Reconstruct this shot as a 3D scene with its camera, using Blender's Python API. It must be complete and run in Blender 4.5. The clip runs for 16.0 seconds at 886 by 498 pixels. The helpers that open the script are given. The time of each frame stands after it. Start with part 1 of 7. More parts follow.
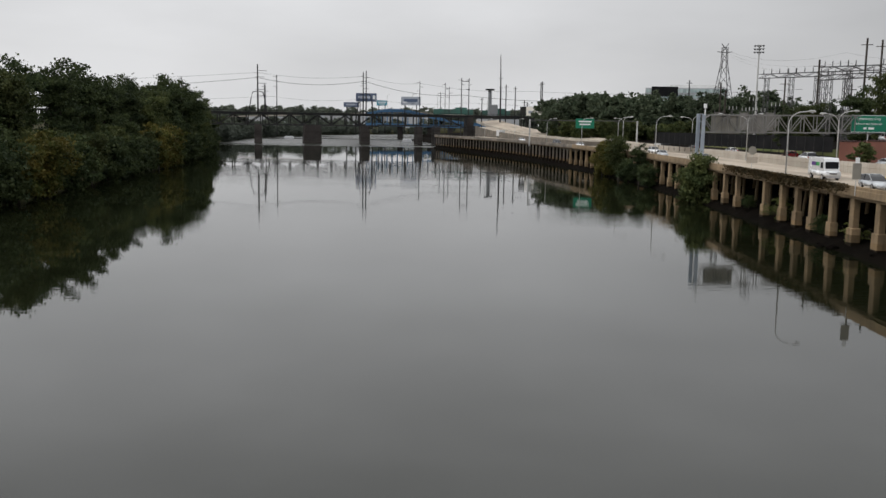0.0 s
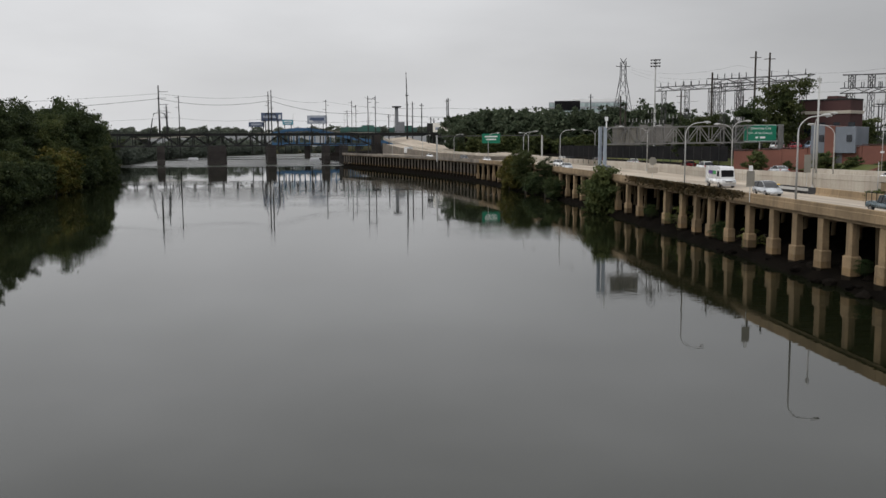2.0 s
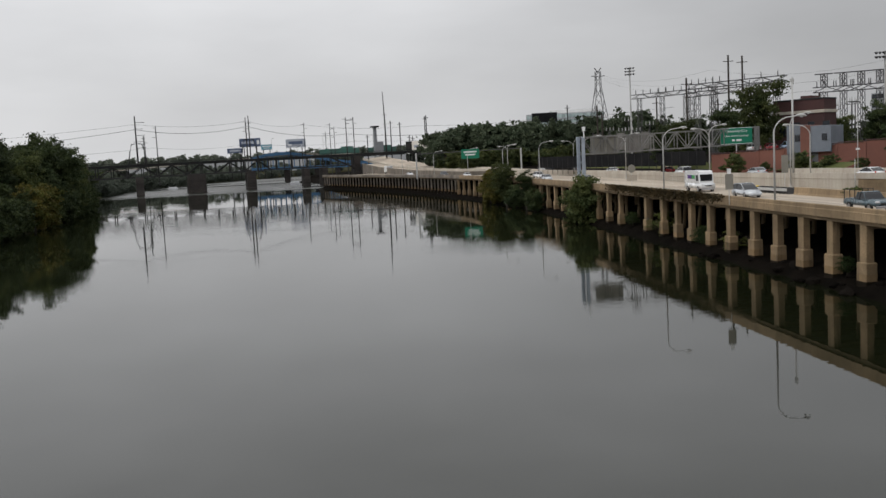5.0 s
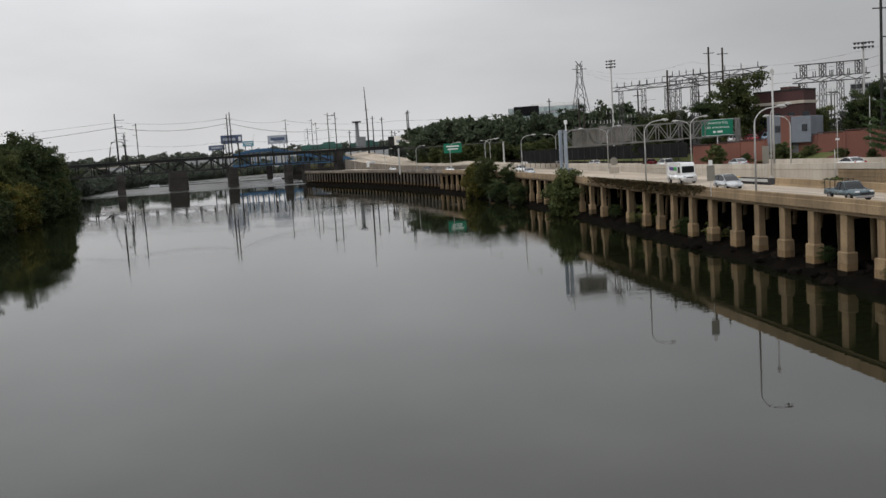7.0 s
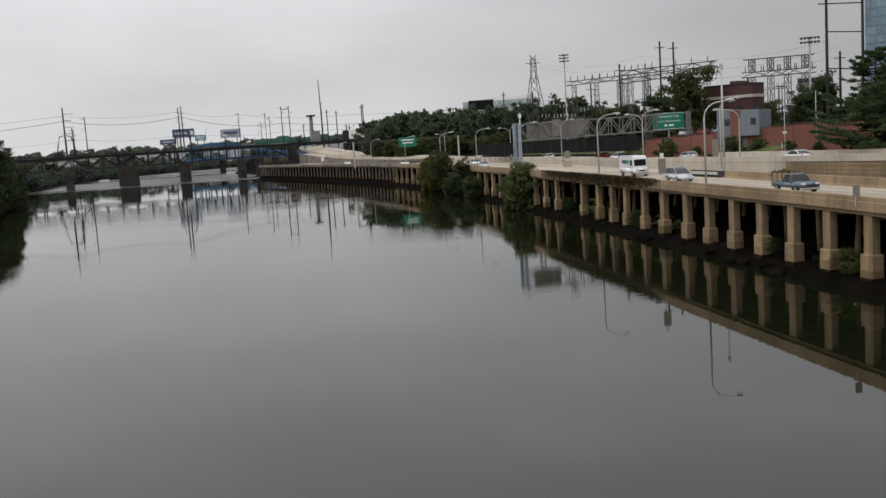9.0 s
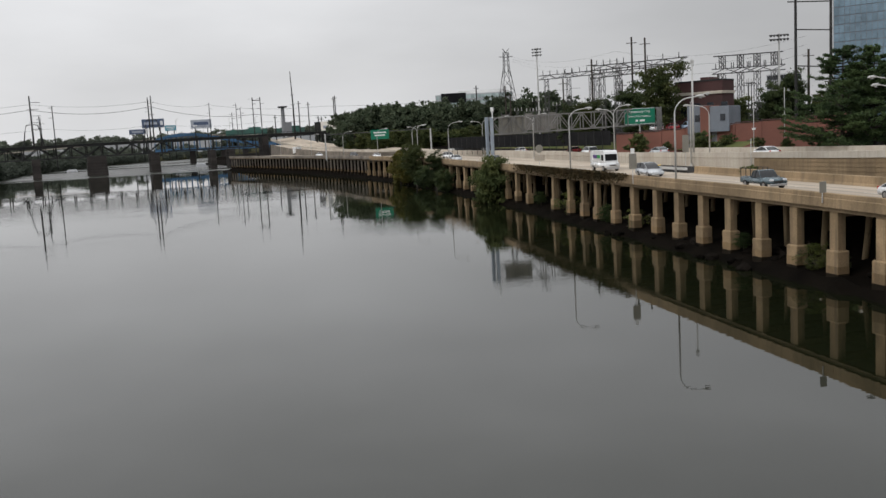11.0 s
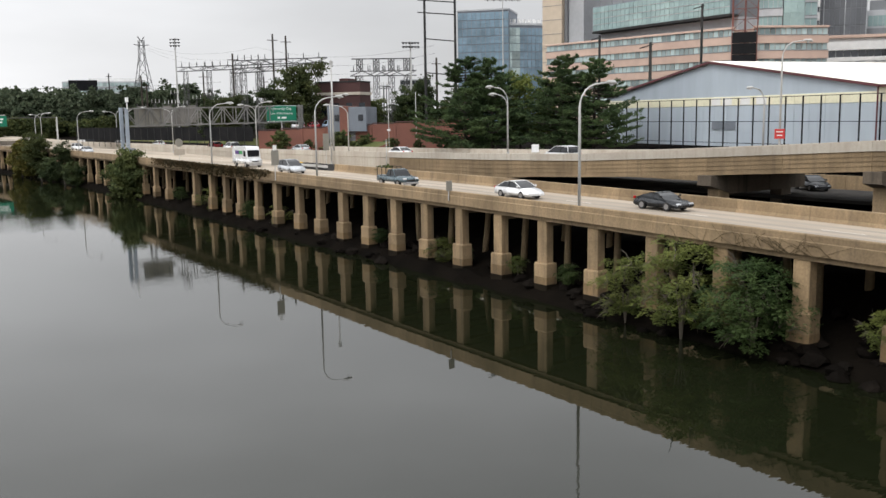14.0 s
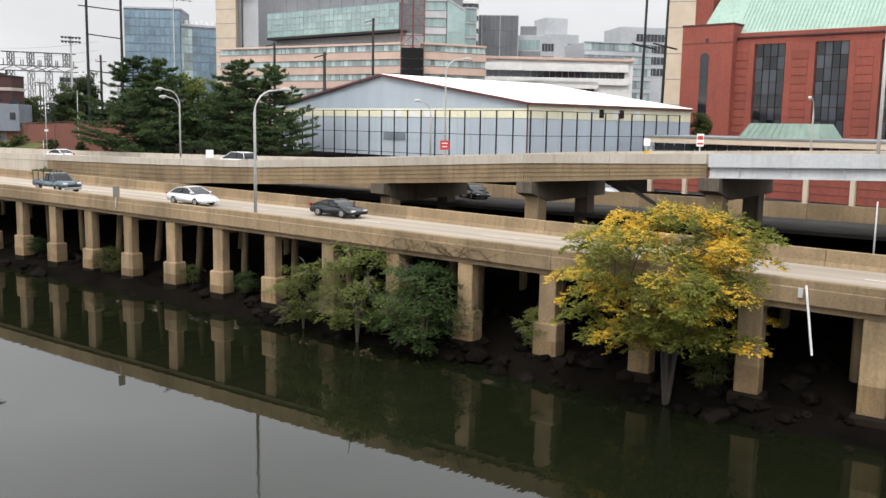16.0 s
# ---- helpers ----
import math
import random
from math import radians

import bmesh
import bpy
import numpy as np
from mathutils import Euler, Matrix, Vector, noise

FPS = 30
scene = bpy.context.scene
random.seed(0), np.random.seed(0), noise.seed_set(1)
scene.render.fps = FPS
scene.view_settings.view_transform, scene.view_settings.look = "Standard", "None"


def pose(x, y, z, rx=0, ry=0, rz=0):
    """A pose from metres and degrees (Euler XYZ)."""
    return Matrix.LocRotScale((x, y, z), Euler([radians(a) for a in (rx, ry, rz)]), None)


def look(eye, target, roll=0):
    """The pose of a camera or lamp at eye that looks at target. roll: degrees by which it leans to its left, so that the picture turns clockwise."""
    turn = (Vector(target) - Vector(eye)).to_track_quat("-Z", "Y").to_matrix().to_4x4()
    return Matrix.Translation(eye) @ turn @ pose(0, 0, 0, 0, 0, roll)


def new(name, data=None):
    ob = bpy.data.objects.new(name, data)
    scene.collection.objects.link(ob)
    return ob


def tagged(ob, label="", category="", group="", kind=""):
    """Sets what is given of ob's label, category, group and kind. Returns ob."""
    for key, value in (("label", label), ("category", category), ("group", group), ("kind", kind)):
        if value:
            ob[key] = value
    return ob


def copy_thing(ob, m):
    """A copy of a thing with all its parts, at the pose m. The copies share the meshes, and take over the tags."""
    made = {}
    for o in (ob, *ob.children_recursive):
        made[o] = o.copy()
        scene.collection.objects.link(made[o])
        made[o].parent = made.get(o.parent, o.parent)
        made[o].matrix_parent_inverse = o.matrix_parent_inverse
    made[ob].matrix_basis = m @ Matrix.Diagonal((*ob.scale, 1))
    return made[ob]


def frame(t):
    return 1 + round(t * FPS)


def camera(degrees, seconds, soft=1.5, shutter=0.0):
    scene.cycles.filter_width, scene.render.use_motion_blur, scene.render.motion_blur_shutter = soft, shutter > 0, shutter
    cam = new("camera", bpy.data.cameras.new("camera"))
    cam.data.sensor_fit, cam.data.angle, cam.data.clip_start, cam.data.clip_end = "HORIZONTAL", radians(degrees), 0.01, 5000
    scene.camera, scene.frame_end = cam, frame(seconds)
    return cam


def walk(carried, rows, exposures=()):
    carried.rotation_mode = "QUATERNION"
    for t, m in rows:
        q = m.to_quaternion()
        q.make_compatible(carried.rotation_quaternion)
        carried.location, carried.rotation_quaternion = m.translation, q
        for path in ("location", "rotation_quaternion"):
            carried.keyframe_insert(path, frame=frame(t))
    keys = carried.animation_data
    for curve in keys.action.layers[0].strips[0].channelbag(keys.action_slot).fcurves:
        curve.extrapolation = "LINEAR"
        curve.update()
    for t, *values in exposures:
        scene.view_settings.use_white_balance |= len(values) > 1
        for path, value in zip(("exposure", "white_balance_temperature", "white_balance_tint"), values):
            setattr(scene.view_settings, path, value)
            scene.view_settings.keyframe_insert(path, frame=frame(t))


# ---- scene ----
cam = camera(51.65, 16.0)
PATH = [
    (0.0, pose(-0.000, -0.000, 12.501, 82.196, -0.892, -0.428)),
    (0.5, pose(-0.020, -0.034, 12.492, 82.787, -0.841, -2.475)),
    (1.0, pose(0.017, -0.061, 12.485, 83.259, -0.377, -3.977)),
    (1.5, pose(0.067, -0.073, 12.479, 83.297, -0.248, -5.144)),
    (2.0, pose(0.105, -0.063, 12.477, 83.277, 0.324, -6.158)),
    (2.5, pose(0.139, -0.031, 12.482, 83.457, 0.576, -7.087)),
    (3.0, pose(0.164, 0.033, 12.483, 83.499, 0.731, -6.523)),
    (3.5, pose(0.191, 0.115, 12.489, 84.027, 1.908, -6.871)),
    (4.0, pose(0.256, 0.180, 12.495, 84.399, 2.548, -7.022)),
    (6.5, pose(0.321, 0.228, 12.497, 83.968, 3.676, -8.127)),
    (7.0, pose(0.332, 0.262, 12.496, 83.893, 3.653, -8.500)),
    (7.5, pose(0.345, 0.257, 12.493, 83.958, 3.986, -8.870)),
    (8.0, pose(0.377, 0.209, 12.490, 83.938, 4.415, -9.795)),
    (8.5, pose(0.372, 0.145, 12.486, 83.748, 4.254, -10.638)),
    (9.0, pose(0.385, 0.102, 12.489, 83.325, 3.750, -11.297)),
    (11.5, pose(0.449, 0.100, 12.511, 82.383, 3.102, -13.465)),
    (12.0, pose(0.471, 0.101, 12.509, 81.454, 2.757, -14.538)),
    (12.5, pose(0.458, 0.044, 12.508, 81.308, 2.102, -17.984)),
    (13.0, pose(0.440, -0.096, 12.509, 80.943, 1.673, -22.891)),
    (13.5, pose(0.384, -0.240, 12.511, 81.747, 1.130, -28.377)),
    (14.0, pose(0.317, -0.304, 12.512, 81.773, 0.919, -34.930)),
    (14.5, pose(0.299, -0.293, 12.506, 81.880, -0.014, -41.989)),
    (15.0, pose(0.309, -0.280, 12.519, 82.022, -0.697, -45.404)),
    (15.5, pose(0.312, -0.344, 12.522, 82.189, -0.779, -49.466)),
    (16.0, pose(0.342, -0.410, 12.531, 82.208, -0.990, -54.773)),
]
EXPOSURES = [(0.0, 0.03), (3.5, -0.07), (9.0, 0.0), (11.5, 0.19), (12.5, 0.45), (13.5, 0.62), (14.5, 0.60), (15.5, 0.76), (16.0, 0.90)]
walk(cam, PATH, EXPOSURES)

# ---- sky and light: a closed grey cloud cover, the sun only as a wide glow behind it ----
world = bpy.data.worlds.new("overcast_sky")
scene.world = world
world.use_nodes = True
wn, wl = world.node_tree.nodes, world.node_tree.links
wn.clear()
w_out = wn.new("ShaderNodeOutputWorld")
w_bg = wn.new("ShaderNodeBackground")
w_sky = wn.new("ShaderNodeTexSky")
w_sky.sky_type, w_sky.sun_disc = "NISHITA", False
w_sky.sun_elevation, w_sky.sun_rotation = radians(52), radians(259)
w_sky.air_density, w_sky.dust_density = 1.0, 4.0
w_dim = wn.new("ShaderNodeMixRGB")
w_dim.blend_type = "MULTIPLY"
w_dim.inputs[0].default_value = 1.0
w_dim.inputs[2].default_value = (0.1, 0.1, 0.1, 1)
w_co = wn.new("ShaderNodeTexCoord")
w_sep = wn.new("ShaderNodeSeparateXYZ")
w_ramp = wn.new("ShaderNodeValToRGB")
w_ramp.color_ramp.elements[1].position = 0.07
for i, (at_z, lum) in enumerate(((0.0, 0.69), (0.07, 0.66), (0.15, 0.72), (0.3, 0.98), (0.5, 1.25), (1.0, 1.5))):
    stop = w_ramp.color_ramp.elements[i] if i < 2 else w_ramp.color_ramp.elements.new(at_z)
    stop.position, stop.color = at_z, (lum * 0.99, lum * 0.995, lum * 1.015, 1)
w_map = wn.new("ShaderNodeMapping")
w_map.inputs["Scale"].default_value = (1.6, 1.6, 5.5)
w_noise = wn.new("ShaderNodeTexNoise")
w_noise.inputs["Scale"].default_value, w_noise.inputs["Detail"].default_value = 1.7, 5
w_nr = wn.new("ShaderNodeMapRange")
w_nr.inputs["From Min"].default_value, w_nr.inputs["From Max"].default_value = 0.3, 0.7
w_nr.inputs["To Min"].default_value, w_nr.inputs["To Max"].default_value = 0.89, 1.09
w_cl = wn.new("ShaderNodeVectorMath")
w_cl.operation = "MULTIPLY"
w_mix = wn.new("ShaderNodeMixRGB")
w_mix.inputs[0].default_value = 0.06
wl.new(w_co.outputs["Generated"], w_sep.inputs[0])
wl.new(w_sep.outputs["Z"], w_ramp.inputs[0])
wl.new(w_co.outputs["Generated"], w_map.inputs[0])
wl.new(w_map.outputs[0], w_noise.inputs["Vector"])
wl.new(w_noise.outputs[0], w_nr.inputs[0])
wl.new(w_ramp.outputs[0], w_cl.inputs[0])
# the cover thickens towards the east, away from the veiled sun
w_east = wn.new("ShaderNodeMapRange")
w_east.interpolation_type = "SMOOTHSTEP"
w_east.inputs["From Min"].default_value, w_east.inputs["From Max"].default_value = 0.0, 0.6
w_east.inputs["To Min"].default_value, w_east.inputs["To Max"].default_value = 1.05, 0.68
w_cover = wn.new("ShaderNodeMath")
w_cover.operation = "MULTIPLY"
wl.new(w_sep.outputs["X"], w_east.inputs[0])
w_high = wn.new("ShaderNodeMapRange")
w_high.inputs["From Min"].default_value, w_high.inputs["From Max"].default_value = 0.15, 0.45
w_high.inputs["To Max"].default_value = 0.55
w_thin = wn.new("ShaderNodeMix")
w_thin.inputs[3].default_value = 1.0
wl.new(w_sep.outputs["Z"], w_high.inputs[0])
wl.new(w_high.outputs[0], w_thin.inputs[0])
wl.new(w_east.outputs[0], w_thin.inputs[2])
wl.new(w_thin.outputs[0], w_cover.inputs[0])
wl.new(w_nr.outputs[0], w_cover.inputs[1])
wl.new(w_cover.outputs[0], w_cl.inputs[1])
wl.new(w_sky.outputs[0], w_dim.inputs[1])
wl.new(w_cl.outputs[0], w_mix.inputs[1])
wl.new(w_dim.outputs[0], w_mix.inputs[2])
wl.new(w_mix.outputs[0], w_bg.inputs[0])
w_bg.inputs[1].default_value = 1.0
wl.new(w_bg.outputs[0], w_out.inputs[0])
sun_data = bpy.data.lights.new("sun", "SUN")
sun_data.energy, sun_data.angle, sun_data.color = 0.95, radians(25), (1.0, 0.97, 0.92)
sun = new("sun", sun_data)
sun.matrix_world = look((-80, -16, 105), (0, 0, 0))

# ---- materials ----
def material(name, col, col2=None, rough=0.8, metal=0.0, scale=1.0, fine=12.0, bump=0.3, dist=0.02, stain=None, stretch=(1, 1, 1),
             spread=0.0, ior=1.45, island=0.0, speckle=0.07, runs=0.45):
    """A surface with coarse patches, fine grain, relief and, where given, stains that run down."""
    m = bpy.data.materials.new(name)
    m.use_nodes = True
    n, l = m.node_tree.nodes, m.node_tree.links
    b = n["Principled BSDF"]
    b.inputs["Metallic"].default_value, b.inputs["IOR"].default_value = metal, ior
    co = n.new("ShaderNodeTexCoord")
    mp = n.new("ShaderNodeMapping")
    mp.inputs["Scale"].default_value = stretch
    geo = n.new("ShaderNodeNewGeometry")
    l.new(geo.outputs["Position"], mp.inputs[0])
    big = n.new("ShaderNodeTexNoise")
    big.inputs["Scale"].default_value, big.inputs["Detail"].default_value = 0.35 * scale, 6
    small = n.new("ShaderNodeTexNoise")
    small.inputs["Scale"].default_value, small.inputs["Detail"].default_value = fine * scale, 4
    for t in (big, small):
        l.new(mp.outputs[0], t.inputs["Vector"])
    col2 = col2 or tuple(c * 0.72 for c in col)
    ramp = n.new("ShaderNodeMapRange")
    ramp.inputs["From Min"].default_value, ramp.inputs["From Max"].default_value = 0.34, 0.66
    l.new(big.outputs[0], ramp.inputs[0])
    mix = n.new("ShaderNodeMixRGB")
    mix.inputs[1].default_value, mix.inputs[2].default_value = (*col, 1), (*col2, 1)
    l.new(ramp.outputs[0], mix.inputs[0])
    grain = n.new("ShaderNodeMapRange")
    grain.inputs["From Min"].default_value, grain.inputs["From Max"].default_value = 0.3, 0.7
    grain.inputs["To Min"].default_value, grain.inputs["To Max"].default_value = 1 - speckle, 1 + speckle
    l.new(small.outputs[0], grain.inputs[0])
    mul = n.new("ShaderNodeVectorMath")
    mul.operation = "MULTIPLY"
    l.new(mix.outputs[0], mul.inputs[0])
    l.new(grain.outputs[0], mul.inputs[1])
    last = mul.outputs[0]
    if stain:
        sm = n.new("ShaderNodeMapping")
        sm.inputs["Scale"].default_value = (1.3, 1.3, 0.12)
        l.new(geo.outputs["Position"], sm.inputs[0])
        sn = n.new("ShaderNodeTexNoise")
        sn.inputs["Scale"].default_value, sn.inputs["Detail"].default_value = 1.6, 5
        l.new(sm.outputs[0], sn.inputs["Vector"])
        sr = n.new("ShaderNodeMapRange")
        sr.inputs["From Min"].default_value, sr.inputs["From Max"].default_value = 0.5, 0.72
        sr.inputs["To Max"].default_value = runs
        l.new(sn.outputs[0], sr.inputs[0])
        st = n.new("ShaderNodeMixRGB")
        st.inputs[2].default_value = (*stain, 1)
        l.new(sr.outputs[0], st.inputs[0])
        l.new(last, st.inputs[1])
        last = st.outputs[0]
    if spread or island:
        src = n.new("ShaderNodeObjectInfo").outputs["Random"] if spread else geo.outputs["Random Per Island"]
        amount = spread or island
        rr = n.new("ShaderNodeMapRange")
        rr.inputs["To Min"].default_value, rr.inputs["To Max"].default_value = 1 - amount, 1 + amount
        l.new(src, rr.inputs[0])
        ml = n.new("ShaderNodeVectorMath")
        ml.operation = "MULTIPLY"
        l.new(last, ml.inputs[0])
        l.new(rr.outputs[0], ml.inputs[1])
        last = ml.outputs[0]
    l.new(last, b.inputs["Base Color"])
    rg = n.new("ShaderNodeMapRange")
    rg.inputs["To Min"].default_value, rg.inputs["To Max"].default_value = max(rough - 0.1, 0.03), min(rough + 0.1, 1)
    l.new(small.outputs[0], rg.inputs[0])
    l.new(rg.outputs[0], b.inputs["Roughness"])
    if bump:
        bp = n.new("ShaderNodeBump")
        bp.inputs["Strength"].default_value, bp.inputs["Distance"].default_value = bump, dist
        l.new(small.outputs[0], bp.inputs["Height"])
        l.new(bp.outputs[0], b.inputs["Normal"])
    return m


def leaf_material(name, col, col2, trans=0.25, low=-0.2, high=0.6):
    m = bpy.data.materials.new(name)
    m.use_nodes = True
    n, l = m.node_tree.nodes, m.node_tree.links
    b = n["Principled BSDF"]
    geo = n.new("ShaderNodeNewGeometry")
    oi = n.new("ShaderNodeObjectInfo")
    ns = n.new("ShaderNodeTexNoise")
    ns.inputs["Scale"].default_value, ns.inputs["Detail"].default_value = 0.42, 2
    l.new(geo.outputs["Position"], ns.inputs["Vector"])
    add = n.new("ShaderNodeMath")
    add.operation = "MULTIPLY_ADD"
    add.inputs[1].default_value = 0.3
    l.new(geo.outputs["Random Per Island"], add.inputs[0])
    sub = n.new("ShaderNodeMapRange")
    sub.inputs["From Min"].default_value, sub.inputs["From Max"].default_value = 0.35, 0.65
    sub.inputs["To Min"].default_value, sub.inputs["To Max"].default_value = low + 0.08, high + 0.2
    l.new(ns.outputs[0], sub.inputs[0])
    l.new(sub.outputs[0], add.inputs[2])
    mix = n.new("ShaderNodeMixRGB")
    mix.use_clamp = True
    mix.inputs[1].default_value, mix.inputs[2].default_value = (*col, 1), (*col2, 1)
    l.new(add.outputs[0], mix.inputs[0])
    hs = n.new("ShaderNodeHueSaturation")
    vr = n.new("ShaderNodeMapRange")
    vr.inputs["To Min"].default_value, vr.inputs["To Max"].default_value = 0.75, 1.25
    l.new(oi.outputs["Random"], vr.inputs[0])
    l.new(vr.outputs[0], hs.inputs["Value"])
    l.new(mix.outputs[0], hs.inputs["Color"])
    l.new(hs.outputs[0], b.inputs["Base Color"])
    b.inputs["Roughness"].default_value = 0.65
    b.inputs["IOR"].default_value = 1.2
    tr = n.new("ShaderNodeBsdfTranslucent")
    l.new(hs.outputs[0], tr.inputs["Color"])
    ms = n.new("ShaderNodeMixShader")
    ms.inputs[0].default_value = trans
    l.new(b.outputs[0], ms.inputs[1])
    l.new(tr.outputs[0], ms.inputs[2])
    l.new(ms.outputs[0], n["Material Output"].inputs["Surface"])
    return m


def water_material():
    m = bpy.data.materials.new("river_water")
    m.use_nodes = True
    n, l = m.node_tree.nodes, m.node_tree.links
    b = n["Principled BSDF"]
    b.inputs["IOR"].default_value = 1.333
    geo = n.new("ShaderNodeNewGeometry")
    murk = n.new("ShaderNodeTexNoise")
    murk.inputs["Scale"].default_value, murk.inputs["Detail"].default_value = 0.03, 3
    l.new(geo.outputs["Position"], murk.inputs["Vector"])
    mc = n.new("ShaderNodeMixRGB")
    mc.inputs[1].default_value, mc.inputs[2].default_value = (0.0046, 0.0058, 0.0026, 1), (0.0072, 0.0090, 0.0040, 1)
    l.new(murk.outputs[0], mc.inputs[0])
    l.new(mc.outputs[0], b.inputs["Base Color"])
    # long calm and ruffled streaks across the river
    sm = n.new("ShaderNodeMapping")
    sm.inputs["Scale"].default_value = (0.006, 0.028, 1)
    sm.inputs["Rotation"].default_value = (0, 0, 0.2)
    l.new(geo.outputs["Position"], sm.inputs[0])
    streak = n.new("ShaderNodeTexNoise")
    streak.inputs["Scale"].default_value, streak.inputs["Detail"].default_value = 1.0, 3
    l.new(sm.outputs[0], streak.inputs["Vector"])
    sr = n.new("ShaderNodeMapRange")
    sr.inputs["From Min"].default_value, sr.inputs["From Max"].default_value = 0.5, 0.68
    l.new(streak.outputs[0], sr.inputs[0])
    rr = n.new("ShaderNodeMapRange")
    rr.inputs["To Min"].default_value, rr.inputs["To Max"].default_value = 0.002, 0.018
    l.new(sr.outputs[0], rr.inputs[0])
    # wind-ruffled reach beyond the bridges, in bands
    sep = n.new("ShaderNodeSeparateXYZ")
    l.new(geo.outputs["Position"], sep.inputs[0])
    reach = n.new("ShaderNodeMapRange")
    reach.inputs["From Min"].default_value, reach.inputs["From Max"].default_value = 506, 524
    l.new(sep.outputs["Y"], reach.inputs[0])
    bm_ = n.new("ShaderNodeMapping")
    bm_.inputs["Scale"].default_value = (0.004, 0.022, 1)
    l.new(geo.outputs["Position"], bm_.inputs[0])
    band = n.new("ShaderNodeTexNoise")
    band.inputs["Scale"].default_value, band.inputs["Detail"].default_value = 1.6, 4
    l.new(bm_.outputs[0], band.inputs["Vector"])
    br = n.new("ShaderNodeMapRange")
    br.inputs["From Min"].default_value, br.inputs["From Max"].default_value = 0.42, 0.52
    l.new(band.outputs[0], br.inputs[0])
    ruff = n.new("ShaderNodeMath")
    ruff.operation = "MULTIPLY"
    l.new(reach.outputs[0], ruff.inputs[0])
    l.new(br.outputs[0], ruff.inputs[1])
    rsum = n.new("ShaderNodeMath")
    rsum.operation = "MULTIPLY_ADD"
    rsum.inputs[1].default_value = 0.4
    l.new(ruff.outputs[0], rsum.inputs[0])
    l.new(rr.outputs[0], rsum.inputs[2])
    l.new(rsum.outputs[0], b.inputs["Roughness"])
    wm = n.new("ShaderNodeMapping")
    wm.inputs["Scale"].default_value = (0.6, 1.5, 1)
    l.new(geo.outputs["Position"], wm.inputs[0])
    wave = n.new("ShaderNodeTexNoise")
    wave.inputs["Scale"].default_value, wave.inputs["Detail"].default_value = 1.1, 3
    l.new(wm.outputs[0], wave.inputs["Vector"])
    bs = n.new("ShaderNodeMapRange")
    bs.inputs["To Min"].default_value, bs.inputs["To Max"].default_value = 0.3, 2.0
    l.new(sr.outputs[0], bs.inputs[0])
    bp = n.new("ShaderNodeBump")
    bp.inputs["Distance"].default_value = 0.0055
    l.new(bs.outputs[0], bp.inputs["Strength"])
    l.new(wave.outputs[0], bp.inputs["Height"])
    l.new(bp.outputs[0], b.inputs["Normal"])
    return m


def glass_material(name, col, rough=0.08, spec=0.6):
    m = material(name, col, tuple(c * 0.6 for c in col), rough=rough, scale=0.3, fine=3, bump=0.0, spread=0.16, ior=1.6)
    return m


WATER = water_material()
CONCRETE = material("weathered_concrete", (0.268, 0.192, 0.112), (0.170, 0.121, 0.069), rough=0.9, scale=0.8, fine=9, bump=0.35, stain=(0.10, 0.075, 0.05), spread=0.14, speckle=0.16, runs=0.5)
CONCRETE_COL = material("column_concrete", (0.298, 0.209, 0.118), (0.165, 0.117, 0.066), rough=0.9, scale=0.9, fine=8, bump=0.4, stain=(0.10, 0.074, 0.046), spread=0.18, speckle=0.16, runs=0.65)
CONCRETE_OCHRE = material("ochre_stained_concrete", (0.225, 0.148, 0.072), (0.135, 0.092, 0.048), rough=0.9, scale=1.1, fine=8, bump=0.4, stain=(0.05, 0.038, 0.024), spread=0.2, speckle=0.18, runs=0.7)
CONCRETE_GREY = material("grey_quay_concrete", (0.200, 0.172, 0.140), (0.115, 0.098, 0.080), rough=0.9, scale=0.8, fine=9, bump=0.35, stain=(0.06, 0.05, 0.042), spread=0.2, speckle=0.16, runs=0.65)
CONCRETE_WET = material("wet_algae_concrete", (0.011, 0.0088, 0.0062), (0.018, 0.0138, 0.0095), ior=1.12, rough=0.7, scale=1.2, fine=9, bump=0.5)
# darker streaked concrete for the pier caps and the inner shafts
CONCRETE_DARK = material("dark_streaked_concrete", (0.12, 0.095, 0.07), (0.07, 0.056, 0.042), rough=0.9, scale=0.7, fine=8, bump=0.35, stain=(0.03, 0.024, 0.018), speckle=0.15, runs=0.6)
CONCRETE_PALE = material("pale_concrete", (0.42, 0.385, 0.33), (0.34, 0.30, 0.25), rough=0.9, scale=0.6, fine=7, bump=0.3, stain=(0.24, 0.205, 0.16), spread=0.08)
ROAD = material("concrete_road", (0.39, 0.332, 0.262), (0.215, 0.182, 0.142), rough=0.9, scale=0.5, fine=10, bump=0.25, dist=0.01, stretch=(1, 0.15, 1))
ROAD_WORN = material("worn_road", (0.275, 0.238, 0.195), (0.20, 0.172, 0.14), rough=0.9, scale=0.5, fine=10, bump=0.25, dist=0.01, stretch=(1, 0.12, 1))
LINE_FADED = material("faded_road_paint", (0.52, 0.49, 0.44), (0.40, 0.37, 0.32), rough=0.8, scale=2, fine=10, bump=0.1)
ASPHALT = material("asphalt", (0.055, 0.052, 0.048), (0.038, 0.036, 0.034), ior=1.12, rough=0.95, fine=14)
# mud and rock colours lowered to near black, taking in shade below the deck
MUD = material("shaded_dark_mud", (0.0068, 0.0055, 0.0043), (0.0037, 0.0032, 0.0027), ior=1.06, rough=0.95, scale=1.0, fine=5, bump=0.7, dist=0.08)
